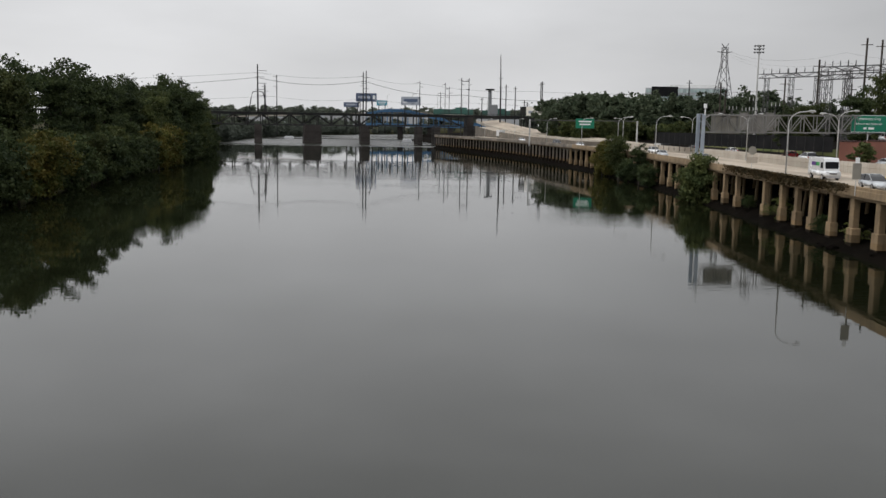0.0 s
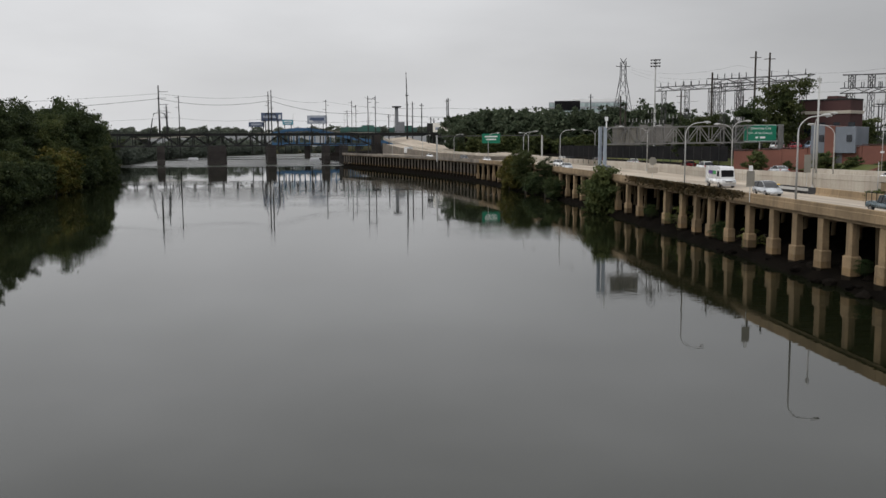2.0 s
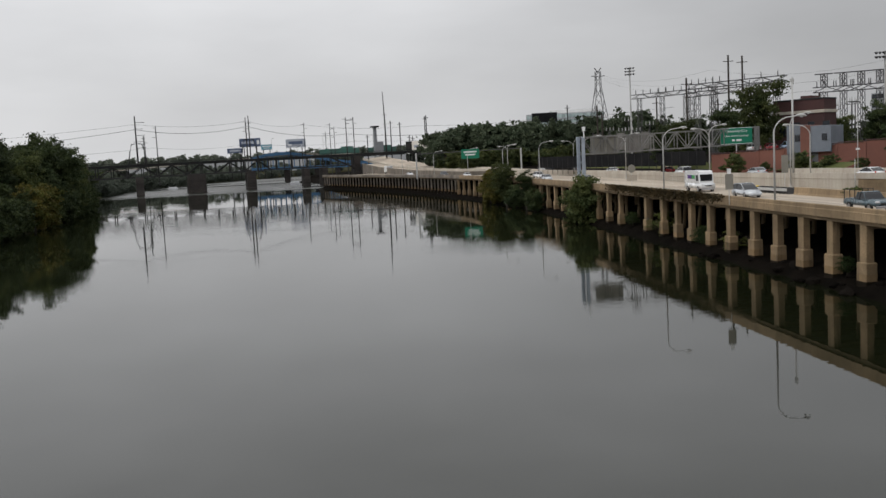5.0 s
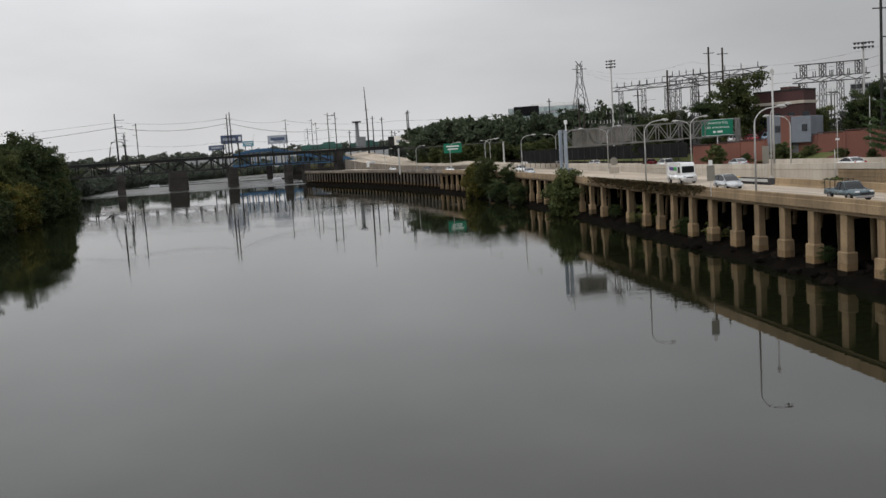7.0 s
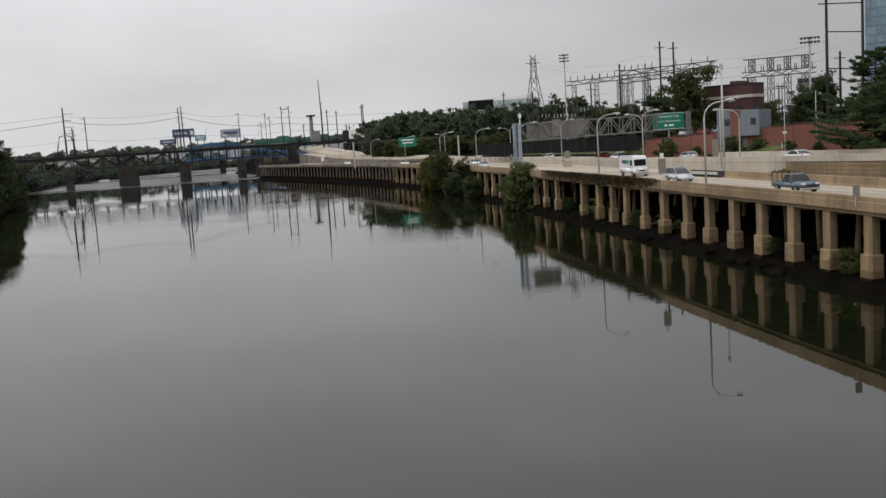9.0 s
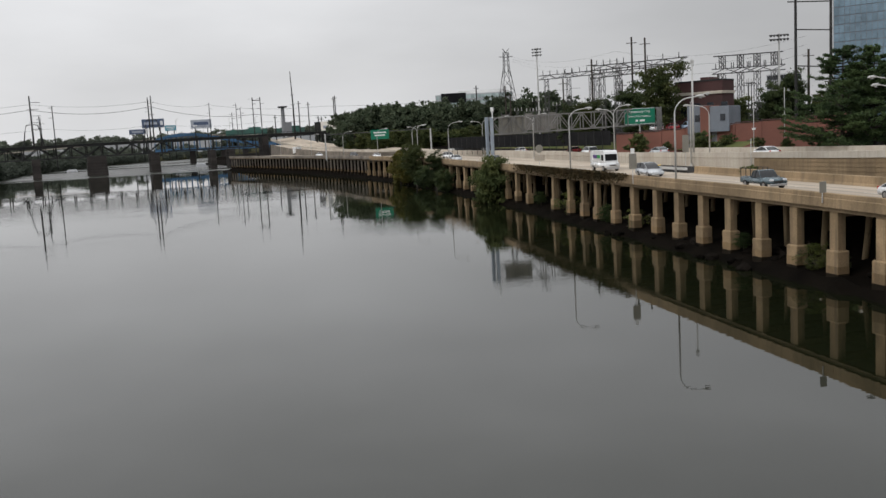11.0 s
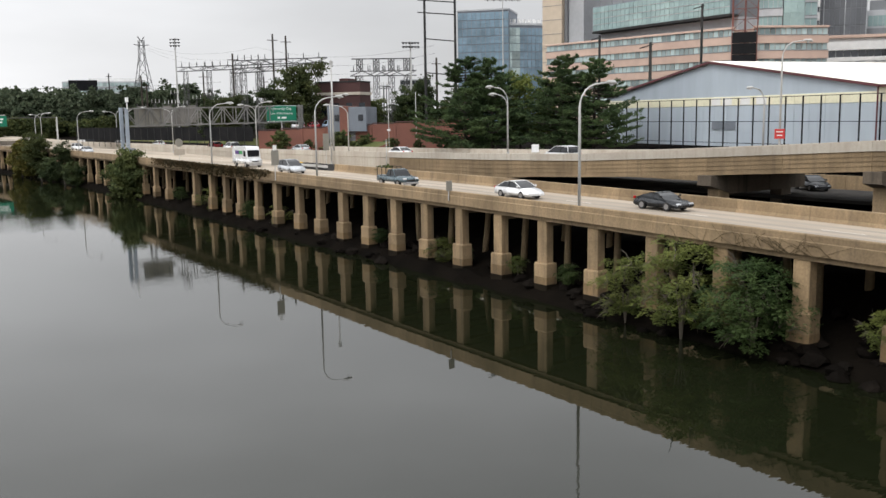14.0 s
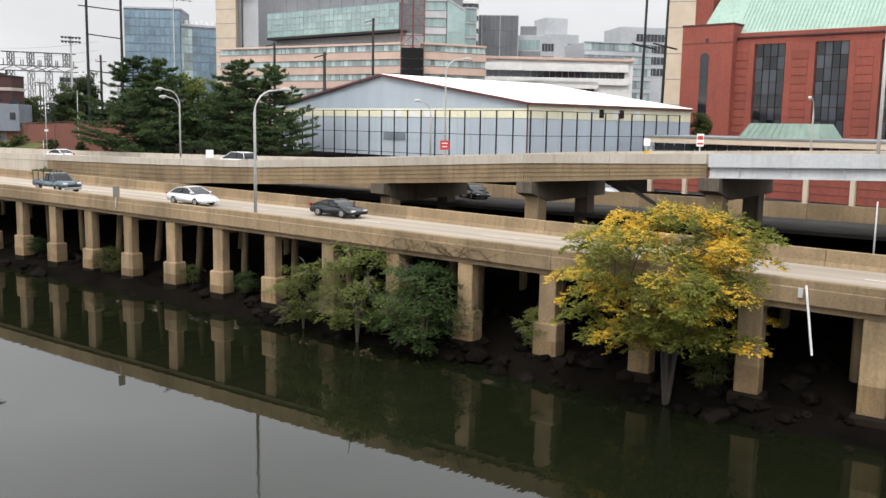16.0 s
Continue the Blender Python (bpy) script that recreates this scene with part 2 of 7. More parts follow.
ROCK = material("shaded_riprap_rock", (0.0095, 0.0078, 0.0065), (0.0046, 0.004, 0.0035), ior=1.06, rough=0.9, scale=1.5, fine=5, bump=0.6, dist=0.05, spread=0.4)
SOIL = material("bank_soil", (0.028, 0.03, 0.014), (0.04, 0.036, 0.02), ior=1.1, rough=0.98, scale=0.2, fine=2, bump=0.6, dist=0.1)
GRASS = material("rough_grass", (0.055, 0.068, 0.024), (0.09, 0.088, 0.038), ior=1.1, rough=0.95, scale=0.3, fine=6, bump=0.6, dist=0.08)
RUST = material("dark_rusty_steel", (0.026, 0.028, 0.029), (0.036, 0.034, 0.032), ior=1.25, rough=0.85, metal=0.0, fine=5)
STONE = material("sooty_stone", (0.050, 0.044, 0.040), (0.030, 0.027, 0.026), ior=1.2, rough=0.9, scale=0.4, fine=3, bump=0.5, dist=0.05, spread=0.2)
BLUE_STEEL = material("blue_painted_steel", (0.045, 0.125, 0.24), (0.035, 0.10, 0.19), rough=0.5, fine=4)
STEEL = material("galvanised_steel", (0.44, 0.44, 0.43), (0.37, 0.37, 0.36), rough=0.55, metal=0.0, fine=6, bump=0.1)
STEEL_DARK = material("grey_lattice_steel", (0.065, 0.064, 0.064), (0.045, 0.044, 0.045), rough=0.7, metal=0.0, fine=6, bump=0.1)
STEEL_MID = material("dull_truss_steel", (0.20, 0.198, 0.19), (0.14, 0.138, 0.133), rough=0.6, metal=0.3, fine=6, bump=0.1)
STEEL_BLUE = material("blue_grey_pillar_paint", (0.30, 0.34, 0.39), (0.24, 0.275, 0.32), rough=0.55, fine=5, bump=0.1, stain=(0.2, 0.19, 0.18))
STEEL_PAINT = material("light_grey_girder_paint", (0.47, 0.485, 0.50), (0.40, 0.415, 0.43), rough=0.5, fine=4, bump=0.1, stain=(0.3, 0.29, 0.27))
BLACK = material("black_fence_mesh", (0.010, 0.0105, 0.0115), (0.016, 0.016, 0.017), rough=0.9, ior=1.15, fine=10)
SIGN_GREEN = material("sign_green", (0.0, 0.16, 0.09), (0.0, 0.14, 0.08), rough=0.4, fine=4, bump=0.0)
SIGN_WHITE = material("sign_white", (0.75, 0.76, 0.76), (0.68, 0.69, 0.69), rough=0.45, fine=5, bump=0.0)
SIGN_RED = material("sign_red", (0.45, 0.03, 0.03), (0.38, 0.03, 0.03), rough=0.45, fine=5, bump=0.0)
SIGN_BACK = material("sign_back", (0.24, 0.23, 0.20), (0.19, 0.18, 0.155), rough=0.6, metal=0.2, fine=5, bump=0.05)
YELLOW = material("yellow_paint", (0.65, 0.42, 0.02), rough=0.5, fine=5, bump=0.05)
BRICK = material("red_brick", (0.19, 0.08, 0.058), (0.145, 0.062, 0.047), rough=0.9, scale=0.5, fine=7, bump=0.3, spread=0.08)
BRICK_DARK = material("dark_brick", (0.072, 0.033, 0.031), (0.050, 0.025, 0.024), rough=0.9, scale=0.5, fine=6, bump=0.3)
BRICK_RED = material("rust_red_cladding", (0.245, 0.062, 0.042), (0.19, 0.048, 0.034), rough=0.85, scale=0.4, fine=6, bump=0.25, stain=(0.10, 0.042, 0.032), runs=0.42, spread=0.08, speckle=0.12)
COPPER = material("green_copper", (0.23, 0.335, 0.28), (0.28, 0.385, 0.325), rough=0.7, scale=0.5, fine=5, bump=0.2, stain=(0.15, 0.22, 0.18))
COPPER_DARK = material("dark_aged_copper", (0.13, 0.19, 0.16), (0.18, 0.25, 0.21), rough=0.75, scale=0.8, fine=6, bump=0.2, stain=(0.09, 0.12, 0.10))
HALL_BLUE = material("pale_blue_metal_wall", (0.36, 0.412, 0.462), (0.325, 0.372, 0.425), rough=0.6, scale=0.2, fine=3, bump=0.1, stretch=(1, 1, 0.2), spread=0.04)
HALL_CREAM = material("cream_band", (0.65, 0.625, 0.47), (0.59, 0.565, 0.42), rough=0.6, fine=4, bump=0.05, spread=0.04)
ROOF_WHITE = material("white_roof", (0.80, 0.77, 0.70), (0.74, 0.71, 0.64), rough=0.6, scale=0.3, fine=3, bump=0.1)
WHITE_WALL = material("white_panel", (0.66, 0.66, 0.65), (0.58, 0.58, 0.57), rough=0.6, scale=0.3, fine=3, bump=0.05)
TAN = material("tan_stone_panel", (0.53, 0.445, 0.345), (0.47, 0.39, 0.30), rough=0.8, scale=0.2, fine=3, bump=0.1, spread=0.04)
PINK = material("pink_precast_panel", (0.52, 0.38, 0.31), (0.46, 0.33, 0.27), rough=0.8, scale=0.2, fine=3, bump=0.1, spread=0.04)
GREY_WALL = material("grey_panel", (0.20, 0.21, 0.22), (0.16, 0.165, 0.175), rough=0.7, scale=0.3, fine=3, bump=0.05, spread=0.05)
PALE_GREY = material("pale_grey_panel", (0.41, 0.42, 0.435), (0.34, 0.35, 0.365), rough=0.7, scale=0.3, fine=3, bump=0.05, spread=0.05)
GREY_METAL = material("blue_grey_cladding", (0.16, 0.18, 0.21), (0.13, 0.15, 0.175), rough=0.6, fine=4, bump=0.05)
GLASS_TEAL = material("teal_glass", (0.27, 0.37, 0.36), (0.20, 0.29, 0.29), rough=0.1, scale=0.6, fine=3, bump=0.0, spread=0.14, ior=1.55)
# tower panes: blue lightened to hold distance haze and reflected sky
GLASS_BLUE = glass_material("haze_paled_blue_glass", (0.17, 0.26, 0.33))
GLASS_DARK = glass_material("dark_glass", (0.02, 0.025, 0.032))
GLASS_GREY = material("grey_glass", (0.12, 0.125, 0.135), (0.085, 0.09, 0.10), rough=0.2, scale=0.3, fine=3, bump=0.0, spread=0.12, ior=1.45)
GLASS_MIXED = material("mixed_dark_panes", (0.034, 0.039, 0.046), (0.018, 0.021, 0.025), rough=0.12, scale=0.3, fine=3, bump=0.0, spread=0.85, ior=1.55)
GLASS_PALE = material("pale_glass", (0.33, 0.40, 0.39), (0.20, 0.26, 0.26), rough=0.1, scale=0.5, fine=3, bump=0.0, spread=0.45, ior=1.55)
TWIG = material("pale_twig_bark", (0.12, 0.10, 0.078), (0.08, 0.068, 0.053), rough=0.95, fine=8, bump=0.3)
BARK = material("bark", (0.042, 0.034, 0.026), (0.028, 0.023, 0.019), rough=0.95, fine=6, bump=0.6)
LEAF_DARK = leaf_material("dark_green_leaves", (0.024, 0.037, 0.017), (0.055, 0.070, 0.027))
LEAF_MID = leaf_material("green_leaves", (0.040, 0.056, 0.022), (0.085, 0.096, 0.034))
LEAF_FALL = leaf_material("yellow_green_leaves", (0.05, 0.064, 0.017), (0.12, 0.096, 0.024))
LEAF_YELLOW = leaf_material("autumn_yellow_leaves", (0.165, 0.18, 0.038), (0.70, 0.45, 0.055), 0.35, -1.02, 0.58)
LEAF_PINE = leaf_material("pine_needles", (0.036, 0.060, 0.028), (0.085, 0.125, 0.050), 0.25)
# distance haze is mixed into these leaf colours, paler and greyer with distance
LEAF_SLOPE = leaf_material("hazy_slope_leaves", (0.038, 0.054, 0.032), (0.074, 0.090, 0.054))
LEAF_HAZE = leaf_material("haze_tinted_far_leaves", (0.095, 0.112, 0.088), (0.135, 0.15, 0.115))
LEAF_HAZE_DARK = leaf_material("haze_tinted_dark_leaves", (0.075, 0.09, 0.074), (0.105, 0.12, 0.095))
TYRE = material("tyre_rubber", (0.018, 0.018, 0.018), rough=0.9, fine=10, bump=0.1)
CHROME = material("wheel_alloy", (0.4, 0.4, 0.41), rough=0.35, metal=0.8, fine=6, bump=0.0)
CAR_GLASS = material("car_glass", (0.012, 0.014, 0.017), rough=0.06, fine=3, bump=0.0, ior=1.38)
LAMP_LENS = material("headlamp_lens", (0.6, 0.62, 0.65), rough=0.15, fine=3, bump=0.0)
TAIL_RED = material("tail_lamp_red", (0.35, 0.01, 0.01), rough=0.2, fine=3, bump=0.0)


def car_paint(name, col):
    return material(name, col, tuple(c * 0.92 for c in col), rough=0.25, metal=0.2, scale=0.5, fine=3, bump=0.0)


PAINT_WHITE = car_paint("white_car_paint", (0.68, 0.69, 0.70))
PAINT_SILVER = car_paint("silver_car_paint", (0.42, 0.44, 0.46))
PAINT_BLACK = car_paint("black_car_paint", (0.015, 0.017, 0.02))
PAINT_BLUE = car_paint("pale_blue_car_paint", (0.25, 0.33, 0.43))
PAINT_RED = car_paint("dark_red_car_paint", (0.22, 0.02, 0.025))
PAINT_TEAL = car_paint("grey_teal_car_paint", (0.07, 0.10, 0.115))

# ---- mesh helpers ----
class Geo:
    """Collects faces for one mesh."""

    def __init__(self):
        self.v, self.f = [], []

    def add(self, verts, faces):
        k = len(self.v)
        self.v.extend(tuple(p) for p in verts)
        self.f.extend(tuple(i + k for i in q) for q in faces)
        return self

    def box(self, c, s, turn=0.0):
        a, b = math.cos(turn), math.sin(turn)
        vs = []
        for dz in (-0.5, 0.5):
            for dx, dy in ((-0.5, -0.5), (0.5, -0.5), (0.5, 0.5), (-0.5, 0.5)):
                x, y = dx * s[0], dy * s[1]
                vs.append((c[0] + a * x - b * y, c[1] + b * x + a * y, c[2] + dz * s[2]))
        return self.add(vs, [(3, 2, 1, 0), (4, 5, 6, 7), (0, 1, 5, 4), (1, 2, 6, 5), (2, 3, 7, 6), (3, 0, 4, 7)])

    def block(self, c, s, ch=0.03, turn=0.0, top=1.0):
        """An upright block with chamfered vertical and top edges; top narrows it."""
        a, b = math.cos(turn), math.sin(turn)
        hx, hy = s[0] / 2, s[1] / 2
        vs = []
        for z, k, inset in ((-0.5 * s[2], 1.0, 0), (0.5 * s[2] - ch, top, 0), (0.5 * s[2], top, ch)):
            x, y = hx * k - inset, hy * k - inset
            e = ch
            for px, py in ((-x + e, -y), (x - e, -y), (x, -y + e), (x, y - e), (x - e, y), (-x + e, y), (-x, y - e), (-x, -y + e)):
                vs.append((c[0] + a * px - b * py, c[1] + b * px + a * py, c[2] + z))
        fs = [tuple(range(7, -1, -1)), tuple(range(16, 24))]
        for r in (0, 8):
            fs += [(r + i, r + (i + 1) % 8, r + 8 + (i + 1) % 8, r + 8 + i) for i in range(8)]
        return self.add(vs, fs)

    def beam(self, p, q, w, h=None):
        """A bar of w by h from p to q."""
        p, q = Vector(p), Vector(q)
        d = (q - p).normalized()
        up = Vector((0, 0, 1)) if abs(d.z) < 0.95 else Vector((0, 1, 0))
        s = d.cross(up).normalized()
        u = s.cross(d)
        h = h or w
        vs = [e + s * (i * w / 2) + u * (j * h / 2) for e in (p, q) for i, j in ((-1, -1), (1, -1), (1, 1), (-1, 1))]
        return self.add(vs, [(3, 2, 1, 0), (4, 5, 6, 7), (0, 1, 5, 4), (1, 2, 6, 5), (2, 3, 7, 6), (3, 0, 4, 7)])

    def tube(self, pts, radii, n=8):
        """A round bar along pts with a radius at each."""
        pts = [Vector(p) for p in pts]
        rings = []
        for i, p in enumerate(pts):
            d = (pts[min(i + 1, len(pts) - 1)] - pts[max(i - 1, 0)]).normalized()
            up = Vector((0, 0, 1)) if abs(d.z) < 0.9 else Vector((0, 1, 0))
            s = d.cross(up).normalized()
            u = s.cross(d)
            r = radii[i] if isinstance(radii, (list, tuple)) else radii
            rings.append([p + r * (math.cos(2 * math.pi * k / n) * s + math.sin(2 * math.pi * k / n) * u) for k in range(n)])
        vs = [p for r in rings for p in r]
        fs = [tuple(range(n)), tuple(range(len(vs) - 1, len(vs) - 1 - n, -1))]
        for r in range(len(rings) - 1):
            fs += [(r * n + k, (r + 1) * n + k, (r + 1) * n + (k + 1) % n, r * n + (k + 1) % n) for k in range(n)]
        return self.add(vs, fs)

    def sweep(self, profile, stations):
        """Carries the closed profile of (x offset, z) along stations (x, y, z, ...)."""
        n = len(profile)
        vs = [(x + o, y, z + h) for x, y, z in stations for o, h in profile]
        fs = [tuple(range(n)), tuple(range(len(vs) - 1, len(vs) - 1 - n, -1))]
        for r in range(len(stations) - 1):
            fs += [(r * n + k, r * n + (k + 1) % n, (r + 1) * n + (k + 1) % n, (r + 1) * n + k) for k in range(n)]
        return self.add(vs, fs)

    def quad(self, a, b, c, d):
        return self.add((a, b, c, d), [(0, 1, 2, 3)])

    def mesh(self, name, mat, smooth=False):
        me = bpy.data.meshes.new(name)
        me.from_pydata(self.v, [], self.f)
        b = bmesh.new()
        b.from_mesh(me)
        bmesh.ops.recalc_face_normals(b, faces=b.faces)
        b.to_mesh(me)
        b.free()
        me.materials.append(mat)
        if smooth:
            me.polygons.foreach_set("use_smooth", [True] * len(me.polygons))
        return me


def part(name, geo, mat, parent, label="", smooth=False):
    """Links geo as one mesh object under a thing or a part."""
    ob = new(name, geo.mesh(name, mat, smooth) if isinstance(geo, Geo) else geo)
    ob.parent = parent
    if label:
        ob["label"] = label
    return ob


def thing(name, label, category, group="", kind="", at=None):
    ob = new(name)
    ob.empty_display_size = 0.5
    if at is not None:
        ob.matrix_basis = at
    return tagged(ob, label, category, group, kind)


def solid(name, geo, mat, label, category, group="", kind="", at=None, smooth=False):
    """A thing of one mesh."""
    ob = new(name, geo.mesh(name, mat, smooth))
    if at is not None:
        ob.matrix_basis = at
    return tagged(ob, label, category, group, kind)


def ease(v, table):
    """Straight-line reading of a table of (v, value)."""
    if v <= table[0][0]:
        return table[0][1]
    for (a, p), (b, q) in zip(table, table[1:]):
        if v <= b:
            return p + (q - p) * (v - a) / (b - a)
    return table[-1][1]

# ---- plan of the highway ----
def edge(y):
    """x of the highway's outer face above the river."""
    if y <= 170:
        return 42.17 + 0.0356 * y
    d = min(y - 170, 270)
    return 48.22 + 0.0356 * d - 5.62e-4 * d * d + (y - 170 - d) * -0.268


def rim(y):
    """Height of the outer parapet's top."""
    return ease(y, [(-60, 5.3), (0, 5.85), (23, 6.05), (45, 6.28), (70, 6.42), (170, 6.5), (2000, 6.5)])


def deck(y):
    return rim(y) - 0.8


def inner(y):
    """x of the barrier between the near lanes and the gap."""
    return 52.4 + 0.048 * y


def median(y):
    """x of the near face of the ramp and its wall, which goes on as the wall between the two roadways."""
    return 66.0 if y < 165 else edge(y) + 17.95 if y < 300 else ease(y, [(300, edge(300) + 17.95), (375, 53.5), (450, 43), (520, 34), (575, 29), (660, 27)])


def ramp_top(y):
    return ease(y, [(-60, 12.2), (0, 11.4), (22, 10.7), (37, 10.2), (52, 9.35), (70, 8.45), (93, 8.02), (117, 7.75), (160, 7.4), (300, 7.25), (400, 7.8), (480, 9.4), (575, 13.2), (660, 16)])


def ramp_foot(y):
    return ease(y, [(-60, 10.4), (0, 9.7), (22, 8.95), (37, 7.95), (52, 7.05), (67, 6.2), (80, 5.7), (2000, 5.0)])


def lanes(y):
    """Right-hand end of the low near lanes."""
    return median(y) if y <= 318 else median(y) - 9.0


def span(a, b, step):
    n = max(1, round((b - a) / step))
    return [a + (b - a) * i / n for i in range(n + 1)]


# ---- water and land ----
WL = -0.85
g = Geo()
g.quad((-4000, -800, WL), (4000, -800, WL), (4000, 4500, WL), (-4000, 4500, WL))
solid("water", g, WATER, "calm dark grey-green river with long soft reflections", "river", kind="structure")

BANK_W = [(-400, -50), (60, -60), (138, -65), (189, -70.5), (269, -77), (342, -86), (450, -107), (555, -130), (735, -146), (920, -117), (1025, -83),
          (1130, -8), (1200, 150), (1250, 500), (1400, 1500), (4500, 1600)]


def land(name, stations, profile, mat, label):
    """A sheet from rows of (x, y) shores; profile: (way inland, height, unevenness)."""
    g2 = Geo()
    rows = []
    for x, y, sx in stations:
        rows.append([(x + sx * o, y, h + u * noise.noise((0.13 * (x + sx * o), 0.13 * y, 1.7))) for o, h, u in profile])
    n = len(profile)
    g2.v = [p for r in rows for p in r]
    g2.f = [(r * n + i, r * n + i + 1, (r + 1) * n + i + 1, (r + 1) * n + i) for r in range(len(rows) - 1) for i in range(n - 1)]
    return solid(name, g2, mat, label, "ground", kind="structure")


land("ground_west", [(ease(y, BANK_W), y, -1) for y in span(-400, 1400, 12) + [4500]],
     [(-2.0, -1.8, 0), (0, -0.8, 0.3), (3, 0.8, 0.8), (8, 2.6, 0.8), (20, 3.8, 0.9), (60, 4.5, 0.5), (300, 6, 0), (4500, 6, 0)], SOIL,
     "dark earthy river bank overgrown with brush")


EAST_FINE = [-400, -200] + span(-60, 200, 2.5) + span(208, 480, 8) + [496, 506, 509, 530, 560, 700, 900, 1000, 1400, 4500]


def shore(y):
    return ease(y, [(506, edge(506)), (509, 9), (560, 16), (700, -20), (900, 30), (1000, 160), (1400, 900), (4500, 1700)]) if y > 506 else edge(y)


def gap_sink(y):
    return ease(y, [(-400, 2.6), (60, 2.9), (95, 4.6), (120, 5.2), (4500, 5.2)])


g = Geo()
rows = []
for y in EAST_FINE:
    x0, sk = shore(y), gap_sink(y)
    prof = [(-3.6, -1.9), (-1.2 - 0.8 * noise.noise((0.21 * y, 3.0, 0.0)), -0.98), (-0.5, -0.62), (0.2, -0.15), (1.4, 0.1), (3.5, 0.6), (6, 1.5), (8.5, 2.5), (10.5, min(sk, 4.4)), (18, sk - 0.2), (24, sk), (38, min(sk + 0.4, 4.3) if y < 90 else sk + 0.4), (46, ease(y, [(80, 4.4), (120, 6.2)])),
            (66, ease(y, [(62, 4.5), (100, 7.2)])), (76, 7.2), (140, 8.5), (500, 10), (4500, 10)]
    rows.append([(x0 + o, y, h + (0.5 * noise.noise((0.4 * (x0 + o), 0.4 * y, 0.3)) if -0.9 < o < 9 else 0.12 * noise.noise((0.8 * y, 1.0, o)) if -2 < o < 0 else 0)) for o, h in prof])
n = len(rows[0])
g.v = [p for r in rows for p in r]
g.f = [(r * n + i, (r + 1) * n + i, (r + 1) * n + i + 1, r * n + i + 1) for r in range(len(rows) - 1) for i in range(n - 1)]
solid("ground_east", g, MUD, "dark muddy bank rising under the highway to level ground, with shade put into its colour", "ground", kind="structure")

# ---- near roadway: slab, edge panels, columns ----
near_road = thing("road", "pale worn concrete highway lanes carried above the river bank", "road", kind="structure")
ys = span(-45, 108, 6)
g = Geo()
for a, b in zip(ys, ys[1:]):
    va = [(edge(a) + 0.35, a, deck(a)), (inner(a) + 0.3, a, deck(a)), (inner(a) + 0.3, a, deck(a) - 0.55), (edge(a) + 0.35, a, deck(a) - 0.55)]
    vb = [(edge(b) + 0.35, b, deck(b)), (inner(b) + 0.3, b, deck(b)), (inner(b) + 0.3, b, deck(b) - 0.55), (edge(b) + 0.35, b, deck(b) - 0.55)]
    g.add(va + vb, [(0, 1, 5, 4), (2, 3, 7, 6), (1, 2, 6, 5), (3, 0, 4, 7)])
part("slab", g, ROAD, near_road)
g = Geo()
ys = span(108, 506, 6)
for a, b in zip(ys, ys[1:]):
    va = [(edge(a) + 0.35, a, deck(a)), (lanes(a), a, deck(a)), (lanes(a), a, deck(a) - 0.55), (edge(a) + 0.35, a, deck(a) - 0.55)]
    vb = [(edge(b) + 0.35, b, deck(b)), (lanes(b), b, deck(b)), (lanes(b), b, deck(b) - 0.55), (edge(b) + 0.35, b, deck(b) - 0.55)]
    g.add(va + vb, [(0, 1, 5, 4), (2, 3, 7, 6), (3, 0, 4, 7)])
part("slab", g, ROAD, near_road)
far_road = thing("road", "pale concrete highway lanes behind the dividing wall", "road", kind="structure")
g = Geo()
ys = span(60, 640, 6)
for a, b in zip(ys, ys[1:]):
    za, zb = ramp_top(a) - 0.95, ramp_top(b) - 0.95
    ka, kb = (ease(v, [(300, 0), (420, 1.2)]) for v in (a, b))
    va = [(median(a) + 0.3, a, za), (median(a) + 16, a, za + ka), (median(a) + 16.5, a, za - 1.5)]
    vb = [(median(b) + 0.3, b, zb), (median(b) + 16, b, zb + kb), (median(b) + 16.5, b, zb - 1.5)]
    g.add(va + vb, [(0, 1, 4, 3), (1, 2, 5, 4)])
part("slab", g, ROAD, far_road)
g, g2 = Geo(), Geo()
ys = span(318, 540, 6)
for a, b in zip(ys, ys[1:]):
    za, zb = ramp_top(a) - 1.0, ramp_top(b) - 1.0
    g.add([(lanes(a), a, za), (median(a), a, za), (lanes(b), b, zb), (median(b), b, zb)], [(0, 1, 3, 2)])
    g2.sweep([(-0.3, 0.7), (0.0, 0.7), (0.05, -9.0), (-0.35, -9.0)], [(lanes(a), a, za), (lanes(b), b, zb)])
part("slab", g, ROAD, far_road)
part("retaining_wall", g2, CONCRETE_GREY, far_road, "grey-tan concrete retaining wall between the roadways")

# painted lane lines
g = Geo()
for y in span(-30, 300, 12):
    for k in (4.0, 7.4) if y < 100 else (4.0, 7.6, 11.2, 14.8):
        x = edge(y) + k
        g.add([(x - 0.07, y, deck(y) + 0.006), (x + 0.07, y, deck(y) + 0.006), (edge(y + 3) + k + 0.07, y + 3, deck(y + 3) + 0.006),
               (edge(y + 3) + k - 0.07, y + 3, deck(y + 3) + 0.006)], [(0, 1, 2, 3)])
part("lane_lines", g, LINE_FADED, near_road, "faded white dashed lane lines")
